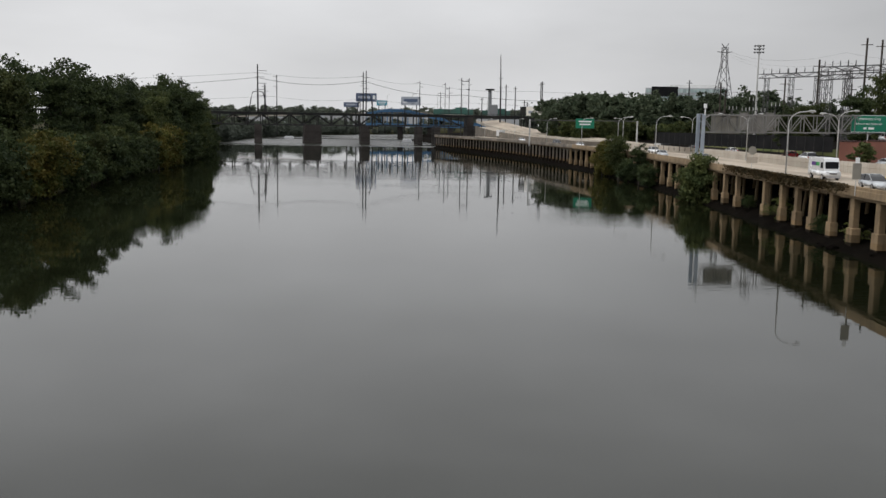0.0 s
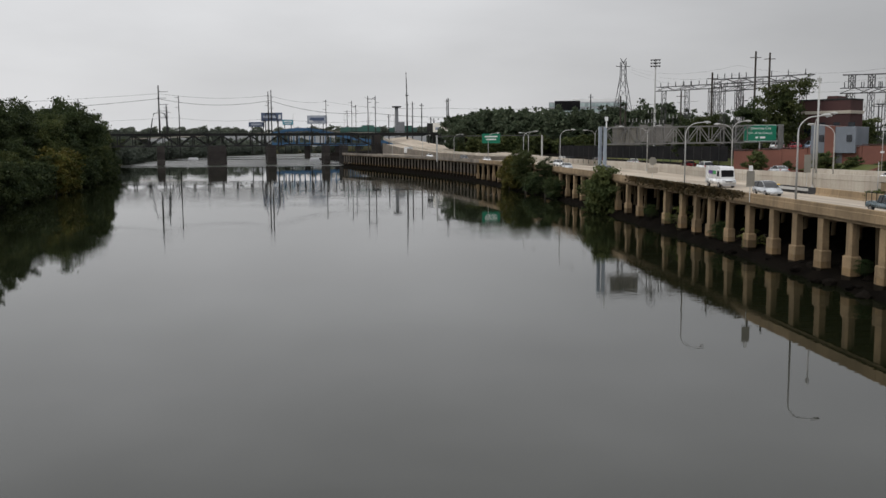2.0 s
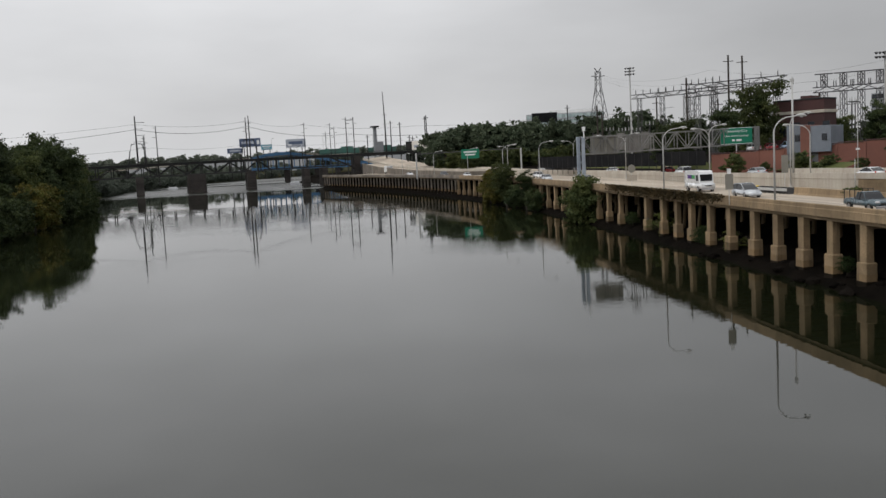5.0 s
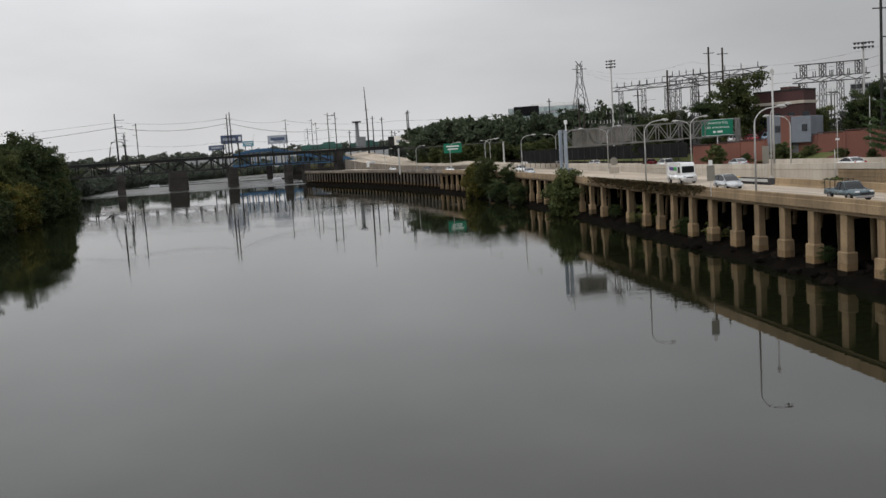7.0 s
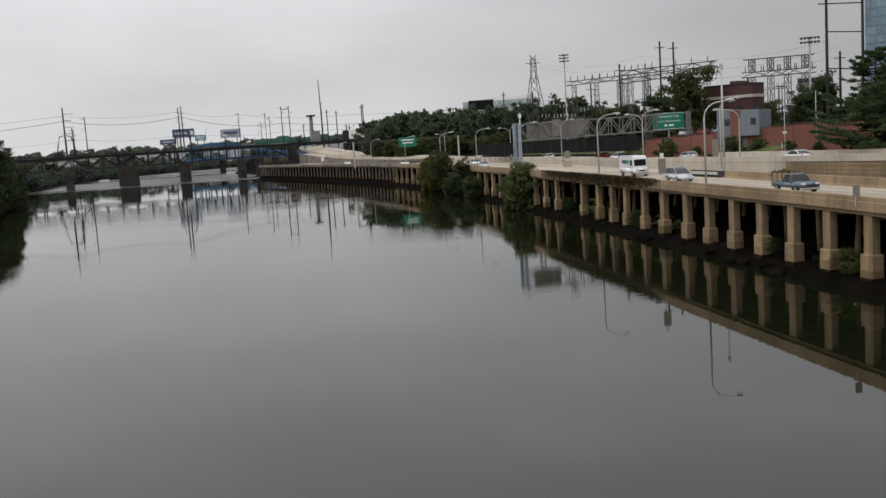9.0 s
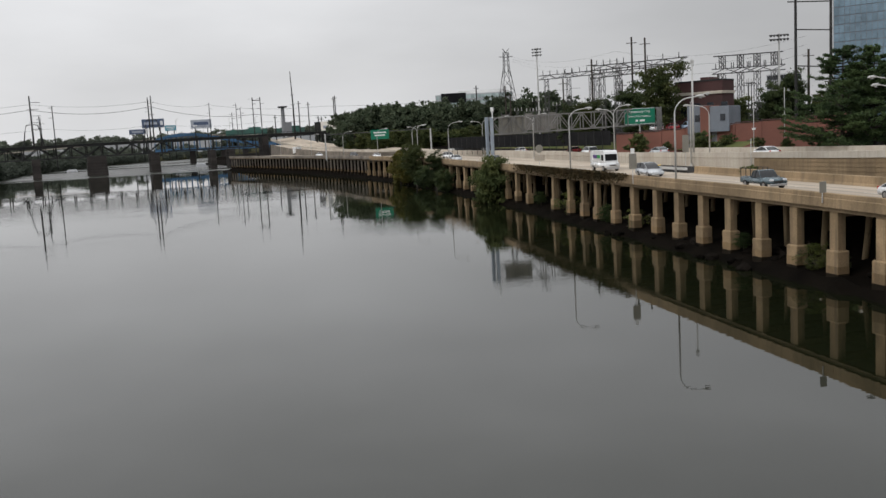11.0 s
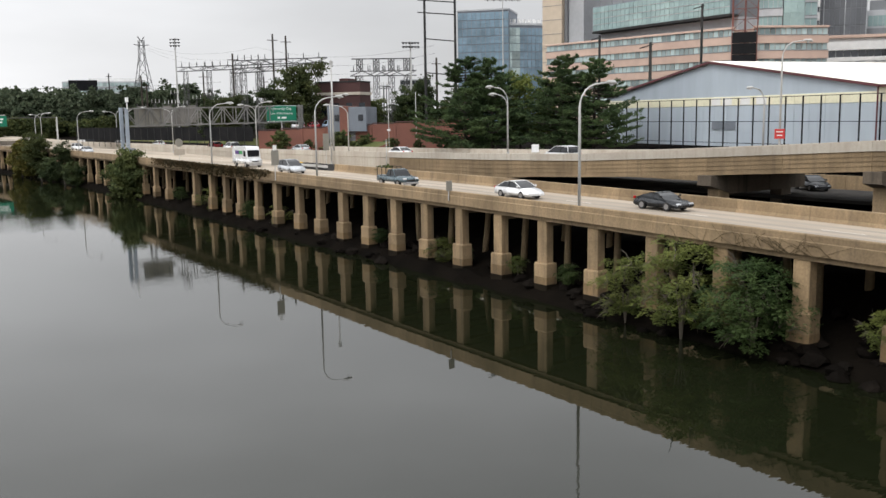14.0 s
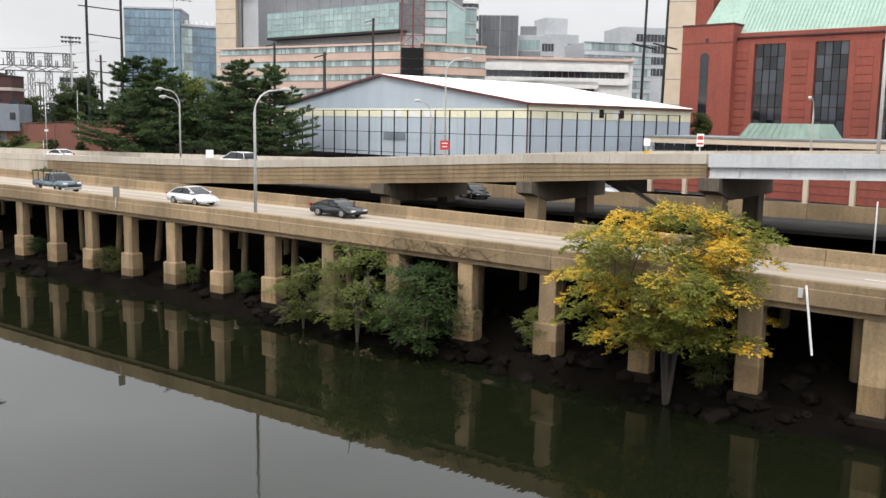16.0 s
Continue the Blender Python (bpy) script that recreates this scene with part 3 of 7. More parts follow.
# worn wheel tracks, darker bands along each lane
for k, wide_ in ((1.5, 0.9), (4.9, 1.0), (6.6, 0.8), (8.6, 0.7)):
    g = Geo()
    for a, b in zip(span(-44, 108, 6), span(-44, 108, 6)[1:]):
        g.add([(edge(a) + k, a, deck(a) + 0.004), (edge(a) + k + wide_, a, deck(a) + 0.004), (edge(b) + k + wide_, b, deck(b) + 0.004), (edge(b) + k, b, deck(b) + 0.004)], [(0, 1, 2, 3)])
    part("wheel_track", g, ROAD_WORN, near_road, "greyed worn wheel track")

parapet = thing("parapet", "weathered tan concrete parapet with a stepped outer face", "parapet", kind="structure")
profile = [(0.0, -1.12), (0.0, -0.42), (0.05, -0.38), (0.05, -0.06), (0.09, 0.0), (0.30, 0.0), (0.34, -0.06), (0.38, -0.72), (0.55, -0.84), (0.55, -1.12)]
cuts = span(-43, 170, 5.5) + span(170, 506, 7)[1:]
for a, b in zip(cuts, cuts[1:]):
    g = Geo()
    g.sweep(profile, [(edge(y), y, rim(y)) for y in (a + 0.012, (a + b) / 2, b - 0.012)])
    part("panel", g, CONCRETE if a < 290 else CONCRETE_GREY, parapet)
# lower edge beam, set back, and its run of brackets
g = Geo()
g.sweep([(0.28, -1.45), (0.28, -1.1), (0.7, -1.1), (0.7, -1.45)], [(edge(y), y, rim(y)) for y in span(-43, 506, 8)])
part("edge_beam", g, CONCRETE, parapet)

# columns on their footings
COLUMN_YS = [22.9 + 5.48 * k for k in range(-7, 14)] + [100.6, 106.7, 113.0, 118.2, 124.0, 131.3, 145.0, 152.0, 158.5, 165.4, 172.6]
g = Geo()
g.block((0, 0, 0.5), (0.72, 1.02, 1.0), 0.05)
SHAFT = g.mesh("shaft", CONCRETE_COL)
g = Geo()
g.block((0, 0, 0.5), (1.05, 1.42, 1.0), 0.06)
FOOT = g.mesh("footing", CONCRETE_COL)
g = Geo()
g.block((0, 0, 0.5), (0.66, 1.0, 1.0), 0.05)
SHAFT_GREY = g.mesh("shaft", CONCRETE_GREY)
g = Geo()
g.block((0, 0, 0.5), (1.1, 1.48, 1.0), 0.06)
WET = g.mesh("tide_mark", CONCRETE_WET)
g = Geo()
g.block((0, 0, 0.5), (1.066, 1.436, 1.0), 0.05)
STAIN = g.mesh("stained_base", CONCRETE_OCHRE)
g = Geo()
g.block((0, 0, 0.5), (0.736, 1.036, 1.0), 0.05)
STAIN_PLAIN = g.mesh("stained_base", CONCRETE_OCHRE)


def column(y, thin=1.0, footed=True):
    x = edge(y) + 0.72
    col = thing("column", "square tan concrete column on a wider footing with a dark tide-stained base" if footed else "plain square tan concrete column with a dark tide-stained base", "column", "columns under the highway edge", at=pose(x, y, 0))
    top = rim(y) - 1.4
    base = 1.85 + 0.12 * math.sin(y * 3.1) if footed else 0.4
    s = part("shaft", SHAFT if y < 302 else SHAFT_GREY, None, col)
    s.matrix_basis = Matrix.LocRotScale((0, 0, base - 0.02), None, (thin, thin, top - base + 0.02))
    if footed:
        f = part("footing", FOOT, None, col)
        f.matrix_basis = Matrix.LocRotScale((0, 0, 0.22), None, (thin, thin, base - 0.22))
    d = part("stained_base", STAIN if footed else STAIN_PLAIN, None, col, "ochre river-stained band")
    d.matrix_basis = Matrix.LocRotScale((0, 0, 0.1), None, (thin, thin, 0.75 + 0.2 * math.sin(y * 1.7) if footed else 1.5))
    w = part("tide_mark", WET, None, col, "wet black algae band")
    w.matrix_basis = Matrix.LocRotScale((0, 0, -1.9), None, (thin, thin, 2.15 if footed else 2.1 if y < 20 else 2.7))
    return col


for y in COLUMN_YS:
    if y > 103:
        column(y, 0.9)
    elif y > 18:
        column(y)
    else:
        column(y, 1.12, False)
for y in span(179.5, 300, 6.7):
    column(y, 0.9)
for y in span(304, 504, 4.6):
    column(y, 0.8, False)
# inner piles, raked a little
g = Geo()
g.tube([(0, 0, 0), (0.25, 0.1, 4.6)], [0.28, 0.24], 10)
PILE = g.mesh("pile", CONCRETE, True)
for y in COLUMN_YS + [138.5] + span(175, 300, 6):
    for k, dx in enumerate((4.2, 7.6)):
        p = new("support_post", PILE)
        p.matrix_basis = Matrix.LocRotScale((edge(y) + dx, y + 1.4 - 1.1 * k, 0.4 + 0.5 * k), Euler((0.05 * math.sin(y), 0, y)), (1, 1, (rim(y) - 1.25 - 0.4 - 0.5 * k) / 4.6))
        tagged(p, "round weathered concrete pile under the highway slab", "pile", "inner piles")
# cross beams
for y in COLUMN_YS:
    g = Geo()
    g.box((edge(y) + 5.2, y, rim(y) - 1.6), (9.6, 0.8, 0.5))
    solid("cross_beam", g, CONCRETE, "concrete cross beam under the highway slab", "beam", "cross beams")

# ---- barrier between near lanes and the gap ----
barrier = thing("barrier", "tan concrete safety barrier along the near lanes", "barrier", kind="structure")
cuts = span(-43, 107, 6)
for a, b in zip(cuts, cuts[1:]):
    g = Geo()
    g.sweep([(0, 0), (0.14, 0.25), (0.2, 0.88), (0.24, 0.92), (0.42, 0.92), (0.46, 0.88), (0.5, 0.0), (0.5, -1.1), (0, -1.1)],
            [(inner(y), y, deck(y)) for y in (a + 0.012, b - 0.012)])
    part("panel", g, CONCRETE, barrier)
# ---- ramp wall and ramp deck ----
wall = thing("wall_ramp", "long pale concrete dividing wall that rises into the ramp", "wall", kind="structure")
cuts = span(22.4, 168, 7.5) + span(168, 640, 12)[1:]
for a, b in zip(cuts, cuts[1:]):
    low = [ramp_foot(y) if y < 80 else deck(y) - 0.3 if y < 300 else ramp_top(y) - 1.6 for y in (a, b)]
    g = Geo()
    s = [(a + 0.012, low[0]), (b - 0.012, low[1])]
    vs = []
    for y, lo in s:
        x, t = median(y), ramp_top(y)
        vs += [(x, y, lo), (x, y, t - 0.78), (x - 0.05, y, t - 0.74), (x + 0.02, y, t), (x + 0.3, y, t), (x + 0.36, y, lo)]
    g.add(vs, [(0, 1, 2, 3, 4, 5), (11, 10, 9, 8, 7, 6)] + [(i, (i + 1) % 6, 6 + (i + 1) % 6, 6 + i) for i in range(6)])
    if a > 100:
        part("panel", g, CONCRETE_PALE, wall)
    else:
        for q in (0.3, 0.55, 0.8):
            h0, h1 = (low[0] + (ramp_top(a) - 0.8 - low[0]) * q), (low[1] + (ramp_top(b) - 0.8 - low[1]) * q)
            g.beam((median(a) - 0.01, a + 0.02, h0), (median(b) - 0.01, b - 0.02, h1), 0.07, 0.05)
        part("girder", g, CONCRETE, wall)
        g = Geo()
        g.sweep([(-0.09, -0.72), (-0.07, 0.02), (0.33, 0.02), (0.37, -0.72)], [(median(y), y, ramp_top(y)) for y in (a + 0.01, b - 0.01)])
        part("panel", g, CONCRETE_PALE, wall)
ramp = thing("ramp", "elevated concrete highway ramp on hammerhead piers", "ramp", kind="structure")
g = Geo()
ys = span(22.4, 80, 6)
for a, b in zip(ys, ys[1:]):
    va = [(median(a) + 0.2, a, ramp_top(a) - 0.95), (median(a) + 13, a, ramp_top(a) - 0.95), (median(a) + 13, a, ramp_foot(a) + 0.5), (median(a) + 0.2, a, ramp_foot(a) + 0.5)]
    vb = [(median(b) + 0.2, b, ramp_top(b) - 0.95), (median(b) + 13, b, ramp_top(b) - 0.95), (median(b) + 13, b, ramp_foot(b) + 0.5), (median(b) + 0.2, b, ramp_foot(b) + 0.5)]
    g.add(va + vb, [(0, 1, 5, 4), (1, 2, 6, 5), (2, 3, 7, 6), (3, 0, 4, 7)])
part("deck_slab", g, CONCRETE, ramp)
g = Geo()
g.sweep([(12.6, -0.95), (12.7, 0.05), (13.0, 0.05), (13.1, -0.95)], [(median(y), y, ramp_top(y)) for y in span(-40, 150, 8)])
part("far_parapet", g, CONCRETE_PALE, ramp)


def pier(y):
    low = ramp_foot(y)
    p = thing("pier", "concrete hammerhead pier under the ramp", "pier", "ramp piers", at=pose(median(y), y, 0))
    g3 = Geo()
    x0, x1 = -0.6, 13.2
    g3.add([(x0, -0.75, low - 0.9), (x0, 0.75, low - 0.9), (x0, 0.75, low - 0.003), (x0, -0.75, low - 0.003), (2.2, -0.75, low - 1.7), (2.2, 0.75, low - 1.7), (2.2, 0.75, low - 0.003),
            (2.2, -0.75, low - 0.003), (x1, -0.75, low - 1.7), (x1, 0.75, low - 1.7), (x1, 0.75, low - 0.003), (x1, -0.75, low - 0.003)],
           [(0, 1, 2, 3), (8, 11, 10, 9), (0, 3, 7, 4), (1, 5, 6, 2), (3, 2, 6, 7), (0, 4, 5, 1), (4, 7, 11, 8), (5, 9, 10, 6), (7, 6, 10, 11), (4, 8, 9, 5)])
    part("cap", g3, CONCRETE_DARK, p)
    for dx in (1.4, 10.5):
        g3 = Geo()
        g3.block((dx, 0, (low - 1.0 + 2.2) / 2), (1.5, 1.3, low - 1.0 - 2.2), 0.08)
        part("shaft", g3, CONCRETE if dx < 5 else CONCRETE_DARK, p)


for y in (22.0, 37.3, 52.8):
    pier(y)
# slanting brace under the ramp
g = Geo()
g.beam((67.2, 29.6, 8.2), (67.6, 22.8, 4.6), 0.18, 0.26)
solid("brace", g, RUST, "dark slanting steel brace under the ramp", "brace")
# steel span of the ramp
steel = thing("steel_span", "light grey painted steel girder span of the ramp", "girder", kind="structure")
g = Geo()
ys = span(-40, 22.2, 8)
g.sweep([(-0.1, -1.75), (-0.1, -1.68), (0.12, -1.68), (0.12, -0.95), (-0.2, -0.95), (-0.2, 0.0), (0.1, 0.0), (0.1, -0.9), (0.5, -0.9), (0.5, -1.75)],
        [(median(y), y, ramp_top(y)) for y in ys])
part("girder", g, STEEL_PAINT, steel)
for y in span(-36, 20, 3.5):
    g = Geo()
    g.box((median(y) + 0.02, y, ramp_top(y) - 1.32), (0.2, 0.03, 0.7))
    part("stiffener", g, STEEL_PAINT, steel)
g = Geo()
g.sweep([(0.4, -1.2), (0.4, -0.95), (13, -0.95), (13, -1.2)], [(median(y), y, ramp_top(y)) for y in ys])
part("deck_slab", g, CONCRETE, steel)
# low road and retaining wall beyond the ramp
low_wall = thing("wall_low_road", "tan concrete barrier along the low road under the ramp", "wall", kind="structure")
for a, b in zip(span(-20, 100, 8), span(-20, 100, 8)[1:]):
    g = Geo()
    g.sweep([(0, -0.6), (0.05, 1.0), (0.35, 1.0), (0.4, -0.6)], [(86, y, 5.0) for y in (a + 0.02, b - 0.02)])
    part("panel", g, CONCRETE, low_wall)
g = Geo()
g.box((80, 40, 4.55), (10, 130, 0.3))
solid("road", g, ASPHALT, "worn grey low road passing under the ramp", "road", kind="structure")
g = Geo()
g.box((90.5, 40, 4.9), (8.6, 130, 0.4))
solid("road", g, ROAD, "pale concrete low road beside the building", "road", kind="structure")

# ---- trees and brush ----
def leaf_card(g4, c, size, rnd, flat=0.0, long=1.0):
    """One bent leaf spray of two faces."""
    a = Vector((rnd.gauss(0, 1), rnd.gauss(0, 1), rnd.gauss(0, 1) * (1 - flat))).normalized()
    b = a.cross(Vector((rnd.gauss(0, 1), rnd.gauss(0, 1), rnd.gauss(0, 1) + 2 * flat))).normalized()
    n_ = a.cross(b)
    a, b = a * size * long * 0.6, b * size * 0.5
    c = Vector(c)
    g4.add([c - a, c + b + n_ * size * 0.15, c + a, c - b - n_ * size * 0.15], [(0, 1, 2), (0, 2, 3)])


def make_tree(name, label, height, radius, leaf, mat, seed, clumps=70, sprays=60, low=0.2, trunk_r=0.3, lumps=6, group="", category="tree", spread=1.0, twiggy=0, ball=1.0, tight=1.0):
    rnd = random.Random(seed)
    t = thing(name, label, category, group)
    g4 = Geo()
    lean = Vector((rnd.uniform(-0.06, 0.06), rnd.uniform(-0.06, 0.06), 0)) * height
    pts = [Vector((0, 0, -0.4)), Vector((0.05, 0, height * 0.25)) + lean * 0.3, Vector((0, 0.1, height * 0.55)) + lean * 0.7, Vector((0, 0, height * 0.88)) + lean]
    g4.tube(pts, [trunk_r * 1.25, trunk_r * 0.85, trunk_r * 0.5, trunk_r * 0.12], 7)
    balls = []
    for i in range(lumps):
        an = 2.4 * i + rnd.uniform(-0.5, 0.5)
        h = low + (1 - low) * (0.12 + 0.76 * (i + 0.5) / lumps)
        wide = math.sin(math.pi * min(1, 0.28 + 0.72 * (1 - (h - low) / (1 - low)))) ** 0.7
        off = radius * spread * rnd.uniform(0.3, 0.62) * wide
        c = Vector((math.cos(an) * off, math.sin(an) * off, height * h)) + lean * h
        balls.append((c, ball * radius * rnd.uniform(0.42, 0.66) * (0.6 + 0.4 * wide)))
        k = pts[1].lerp(pts[2], rnd.uniform(0, 0.9))
        g4.tube([k, k.lerp(c, 0.5) + Vector((0, 0, 0.04 * height)), c], [trunk_r * 0.4, trunk_r * 0.26, trunk_r * 0.08], 5)
        for _ in range(twiggy):
            e = c + Vector((rnd.gauss(0, 1), rnd.gauss(0, 1), rnd.gauss(0, 0.7))) * balls[-1][1] * 0.7
            g4.tube([c, c.lerp(e, 0.5) + Vector((0, 0, 0.15)), e], [trunk_r * 0.1, trunk_r * 0.06, trunk_r * 0.02], 4)
    balls.append((pts[3] - Vector((0, 0, height * 0.08)), radius * 0.45))
    part("trunk", g4, BARK, t, "dark branching trunk")
    g4 = Geo()
    for i in range(clumps):
        c, r = balls[i % len(balls)]
        d = Vector((rnd.gauss(0, 1), rnd.gauss(0, 1), rnd.gauss(0, 1))).normalized()
        cc = c + d * r * rnd.uniform(0.4, 1.0)
        cr = r * rnd.uniform(0.30, 0.52) * tight
        for _ in range(sprays):
            q = Vector((rnd.gauss(0, 0.46), rnd.gauss(0, 0.46), rnd.gauss(0, 0.27))) * cr
            leaf_card(g4, cc + q, leaf * rnd.uniform(0.6, 1.3), rnd)
    me = bpy.data.meshes.new("crown")
    me.from_pydata(g4.v, [], g4.f)
    me.materials.append(mat)
    part("crown", me, None, t)
    return t


def make_pine(name, label, height, radius, seed, mat):
    """A conifer with ragged tiered boughs that carry tufts of needles on side twigs."""
    rnd = random.Random(seed)
    t = thing(name, label, "tree")
    g4 = Geo()
    g4.tube([(0, 0, -0.4), (0, 0, height * 0.5), (0.1, 0, height)], [0.32, 0.2, 0.03], 7)
    tufts = []
    for i in range(34):
        h = 0.07 + 0.89 * (i / 33) ** 0.95
        for _ in range(4 if h < 0.75 else 3):
            an = rnd.uniform(0, 6.28)
            reach = radius * (1 - max(0, h - 0.25) / 0.80) ** 0.7 * rnd.uniform(0.45, 1.12)
            s = Vector((0, 0, h * height))
            e = s + Vector((math.cos(an) * reach, math.sin(an) * reach, reach * rnd.uniform(-0.06, 0.3)))
            k = s.lerp(e, 0.6) - Vector((0, 0, 0.07 * reach))
            g4.tube([s, k, e], [0.07, 0.045, 0.015], 4)
            side = (e - s).cross(Vector((0, 0, 1))).normalized()
            for _ in range(int(5 + 3.4 * reach)):
                u = rnd.uniform(0.28, 1.0)
                root = s.lerp(k, u / 0.6) if u < 0.6 else k.lerp(e, (u - 0.6) / 0.4)
                out = side * rnd.choice((-1, 1)) * rnd.uniform(0.15, 0.34) * reach * (1.25 - u) + (e - s) * rnd.uniform(0.02, 0.14) + Vector((0, 0, rnd.uniform(0.0, 0.28)))
                for q in range(4):
                    tufts.append((root + out * (q + 1) / 4, out.normalized()))
    part("trunk", g4, BARK, t, "straight dark trunk with bare boughs")
    g4 = Geo()
    for c, d in tufts:
        for _ in range(5):
            a = (d * 0.5 + Vector((rnd.gauss(0, 0.6), rnd.gauss(0, 0.6), rnd.gauss(0.35, 0.4)))).normalized()
            b = a.cross(Vector((rnd.gauss(0, 1), rnd.gauss(0, 1), rnd.gauss(0, 1)))).normalized() * rnd.uniform(0.045, 0.075)
            a = a * rnd.uniform(0.26, 0.46)
            m_ = c + a * 0.55
            g4.add([c, m_ + b, c + a, m_ - b], [(0, 1, 2, 3)])
    me = bpy.data.meshes.new("crown")
    me.from_pydata(g4.v, [], g4.f)
    me.materials.append(mat)
    part("crown", me, None, t)
    return t


def make_spread(name, label, mat, seed, wide, tall, mid, pads, fans, leaf, stem, category="tree", group="", pad_r=1.0, bare=0):
    """A many-stemmed tree: limbs end in flat drooping pads of small leaf fans, with gaps between them."""
    rnd = random.Random(seed)
    t = thing(name, label, category, group)
    g4, leaves = Geo(), Geo()
    stems = [Vector((rnd.uniform(-0.12, 0.12) * wide, rnd.uniform(-0.12, 0.12) * wide, mid * rnd.uniform(0.55, 0.9))) for _ in range(5)]
    for p in stems:
        g4.tube([(0, 0, -0.4), p * 0.5 + Vector((0.1, 0.0, 0.1)), p], [stem, stem * 0.7, stem * 0.45], 6)
    nodes, heart = list(stems), Vector((0, 0, mid * 0.75))
    spots_ = []
    for i in range(pads):
        an = 2.39996 * i + rnd.uniform(-0.4, 0.4)
        up = rnd.uniform(-0.9, 0.95)
        r = math.sqrt(max(0.05, 1 - up * up)) * rnd.uniform(0.3, 1.08)
        spots_.append(Vector((math.cos(an) * r * wide, math.sin(an) * r * wide, mid + up * tall * rnd.uniform(0.8, 1.05))))
    for c in sorted(spots_, key=lambda q: (q - heart).length):
        root = min(nodes, key=lambda q: (q - c).length)
        nodes.append(c)
        far = (c - heart).length / wide
        bend = root.lerp(c, 0.55) + Vector((0, 0, 0.1 * (c - root).length))
        thick = stem * max(0.1, 0.42 - 0.3 * far)
        g4.tube([root, bend, c], [thick, thick * 0.8, thick * 0.55], 5)
        pr = pad_r * rnd.uniform(0.7, 1.3)
        out = Vector((c.x + 0.001, c.y, 0)).normalized()
        for _ in range(fans):
            a, k = rnd.uniform(0, 6.28), math.sqrt(rnd.random())
            q = Vector((math.cos(a) * k, math.sin(a) * k, 0)) * pr
            q += Vector((0, 0, 0.42 * pr * (1 - k * k) * rnd.uniform(0.1, 1.0) - 0.28 * max(0, q.dot(out)) - 0.1 * k))
            tip = (q.normalized() + out * 0.5 + Vector((rnd.gauss(0, 0.5), rnd.gauss(0, 0.5), rnd.gauss(-0.1, 0.4)))).normalized()
            cross = tip.cross(Vector((0, 0, 1))).normalized()
            for j in range(6):
                base = c + q + tip * leaf * 0.75 * (j // 2)
                d = (tip * 0.6 + cross * (1 if j % 2 else -1) + Vector((0, 0, rnd.uniform(-0.5, 0.25)))).normalized() * leaf * rnd.uniform(0.8, 1.35)
                b = d.cross(Vector((rnd.gauss(0, 0.4), rnd.gauss(0, 0.4), 1))).normalized()
                b = b.cross(d).normalized() * 0.1 * leaf + b * leaf * 0.3
                leaves.add([base, base + d * 0.5 + b, base + d, base + d * 0.5 - b], [(0, 1, 2, 3)])
    for _ in range(bare):
        p = rnd.choice(nodes)
        an = math.atan2(p.y, p.x)
        for _ in range(3):
            e = p + Vector((math.cos(an) * rnd.uniform(0.3, 0.9), math.sin(an) * rnd.uniform(0.3, 0.9), rnd.uniform(-0.6, 0.7))) * wide * 0.45
            g4.tube([p, p.lerp(e, 0.5) + Vector((0, 0, 0.2)), e], [0.03, 0.022, 0.008], 4)
    part("trunk", g4, TWIG if category == "bush" else BARK, t, "pale bare branching stems" if category == "bush" else "dark branching stems")
    me = bpy.data.meshes.new("crown")
    me.from_pydata(leaves.v, [], leaves.f)
    me.materials.append(mat)
    part("crown", me, None, t)
    return t


def plant(proto, x, y, z, s=1.0, turn=0.0, first=None, label="", sx=1.0):
    m = pose(x, y, z, 0, 0, turn) @ Matrix.Diagonal((s * sx, s * sx, s, 1))
    if proto not in used:
        used.add(proto)
        proto.matrix_basis = m
        ob = proto
    else:
        base = Matrix.Diagonal((1 / proto.scale[0], 1 / proto.scale[1], 1 / proto.scale[2], 1))
        ob = copy_thing(proto, m @ base)
        ob.matrix_basis = m
    if label:
        ob["label"] = label
    return ob


used = set()
LEAF_WILLOW = leaf_material("grey_green_leaves", (0.062, 0.082, 0.021), (0.14, 0.155, 0.042))
LEAF_DUSK = leaf_material("deep_green_leaves", (0.022, 0.040, 0.013), (0.055, 0.080, 0.026))
rt = random.Random(5)
WEST = "trees on the far wooded bank"
oak = make_tree("tree", "tall dense dark green tree on the wooded river bank", 20, 6.5, 0.42, LEAF_DARK, 1, 170, 75, 0.10, 0.4, 9, WEST)
elm = make_tree("tree", "tall green tree with a rounded uneven crown on the river bank", 18, 6.0, 0.41, LEAF_MID, 2, 160, 75, 0.08, 0.35, 9, WEST)
maple = make_tree("tree", "yellowing green tree at the water's edge of the wooded bank", 11, 4.8, 0.4, LEAF_FALL, 3, 120, 65, 0.02, 0.25, 7, WEST)
dark_low = make_tree("tree", "low dark green tree overhanging the river bank", 9, 5.2, 0.42, LEAF_DARK, 4, 130, 65, 0.0, 0.25, 7, WEST)


def west(y):
    return ease(y, BANK_W)


for i in range(21):
    y = 112 + i * 13.6 + rt.uniform(-4, 4)
    h = ease(y, [(110, 0.8), (150, 0.98), (190, 1.05), (240, 1.02), (285, 1.04), (330, 1.18), (400, 1.08)])
    plant(rt.choice((oak, oak, elm)), west(y) - rt.uniform(7, 11), y, 2.3, h * rt.uniform(0.9, 1.06), rt.uniform(0, 360))
    plant(rt.choice((oak, elm)), west(y) - rt.uniform(20, 30), y + 8, 3, h * rt.uniform(0.9, 1.05), rt.uniform(0, 360))
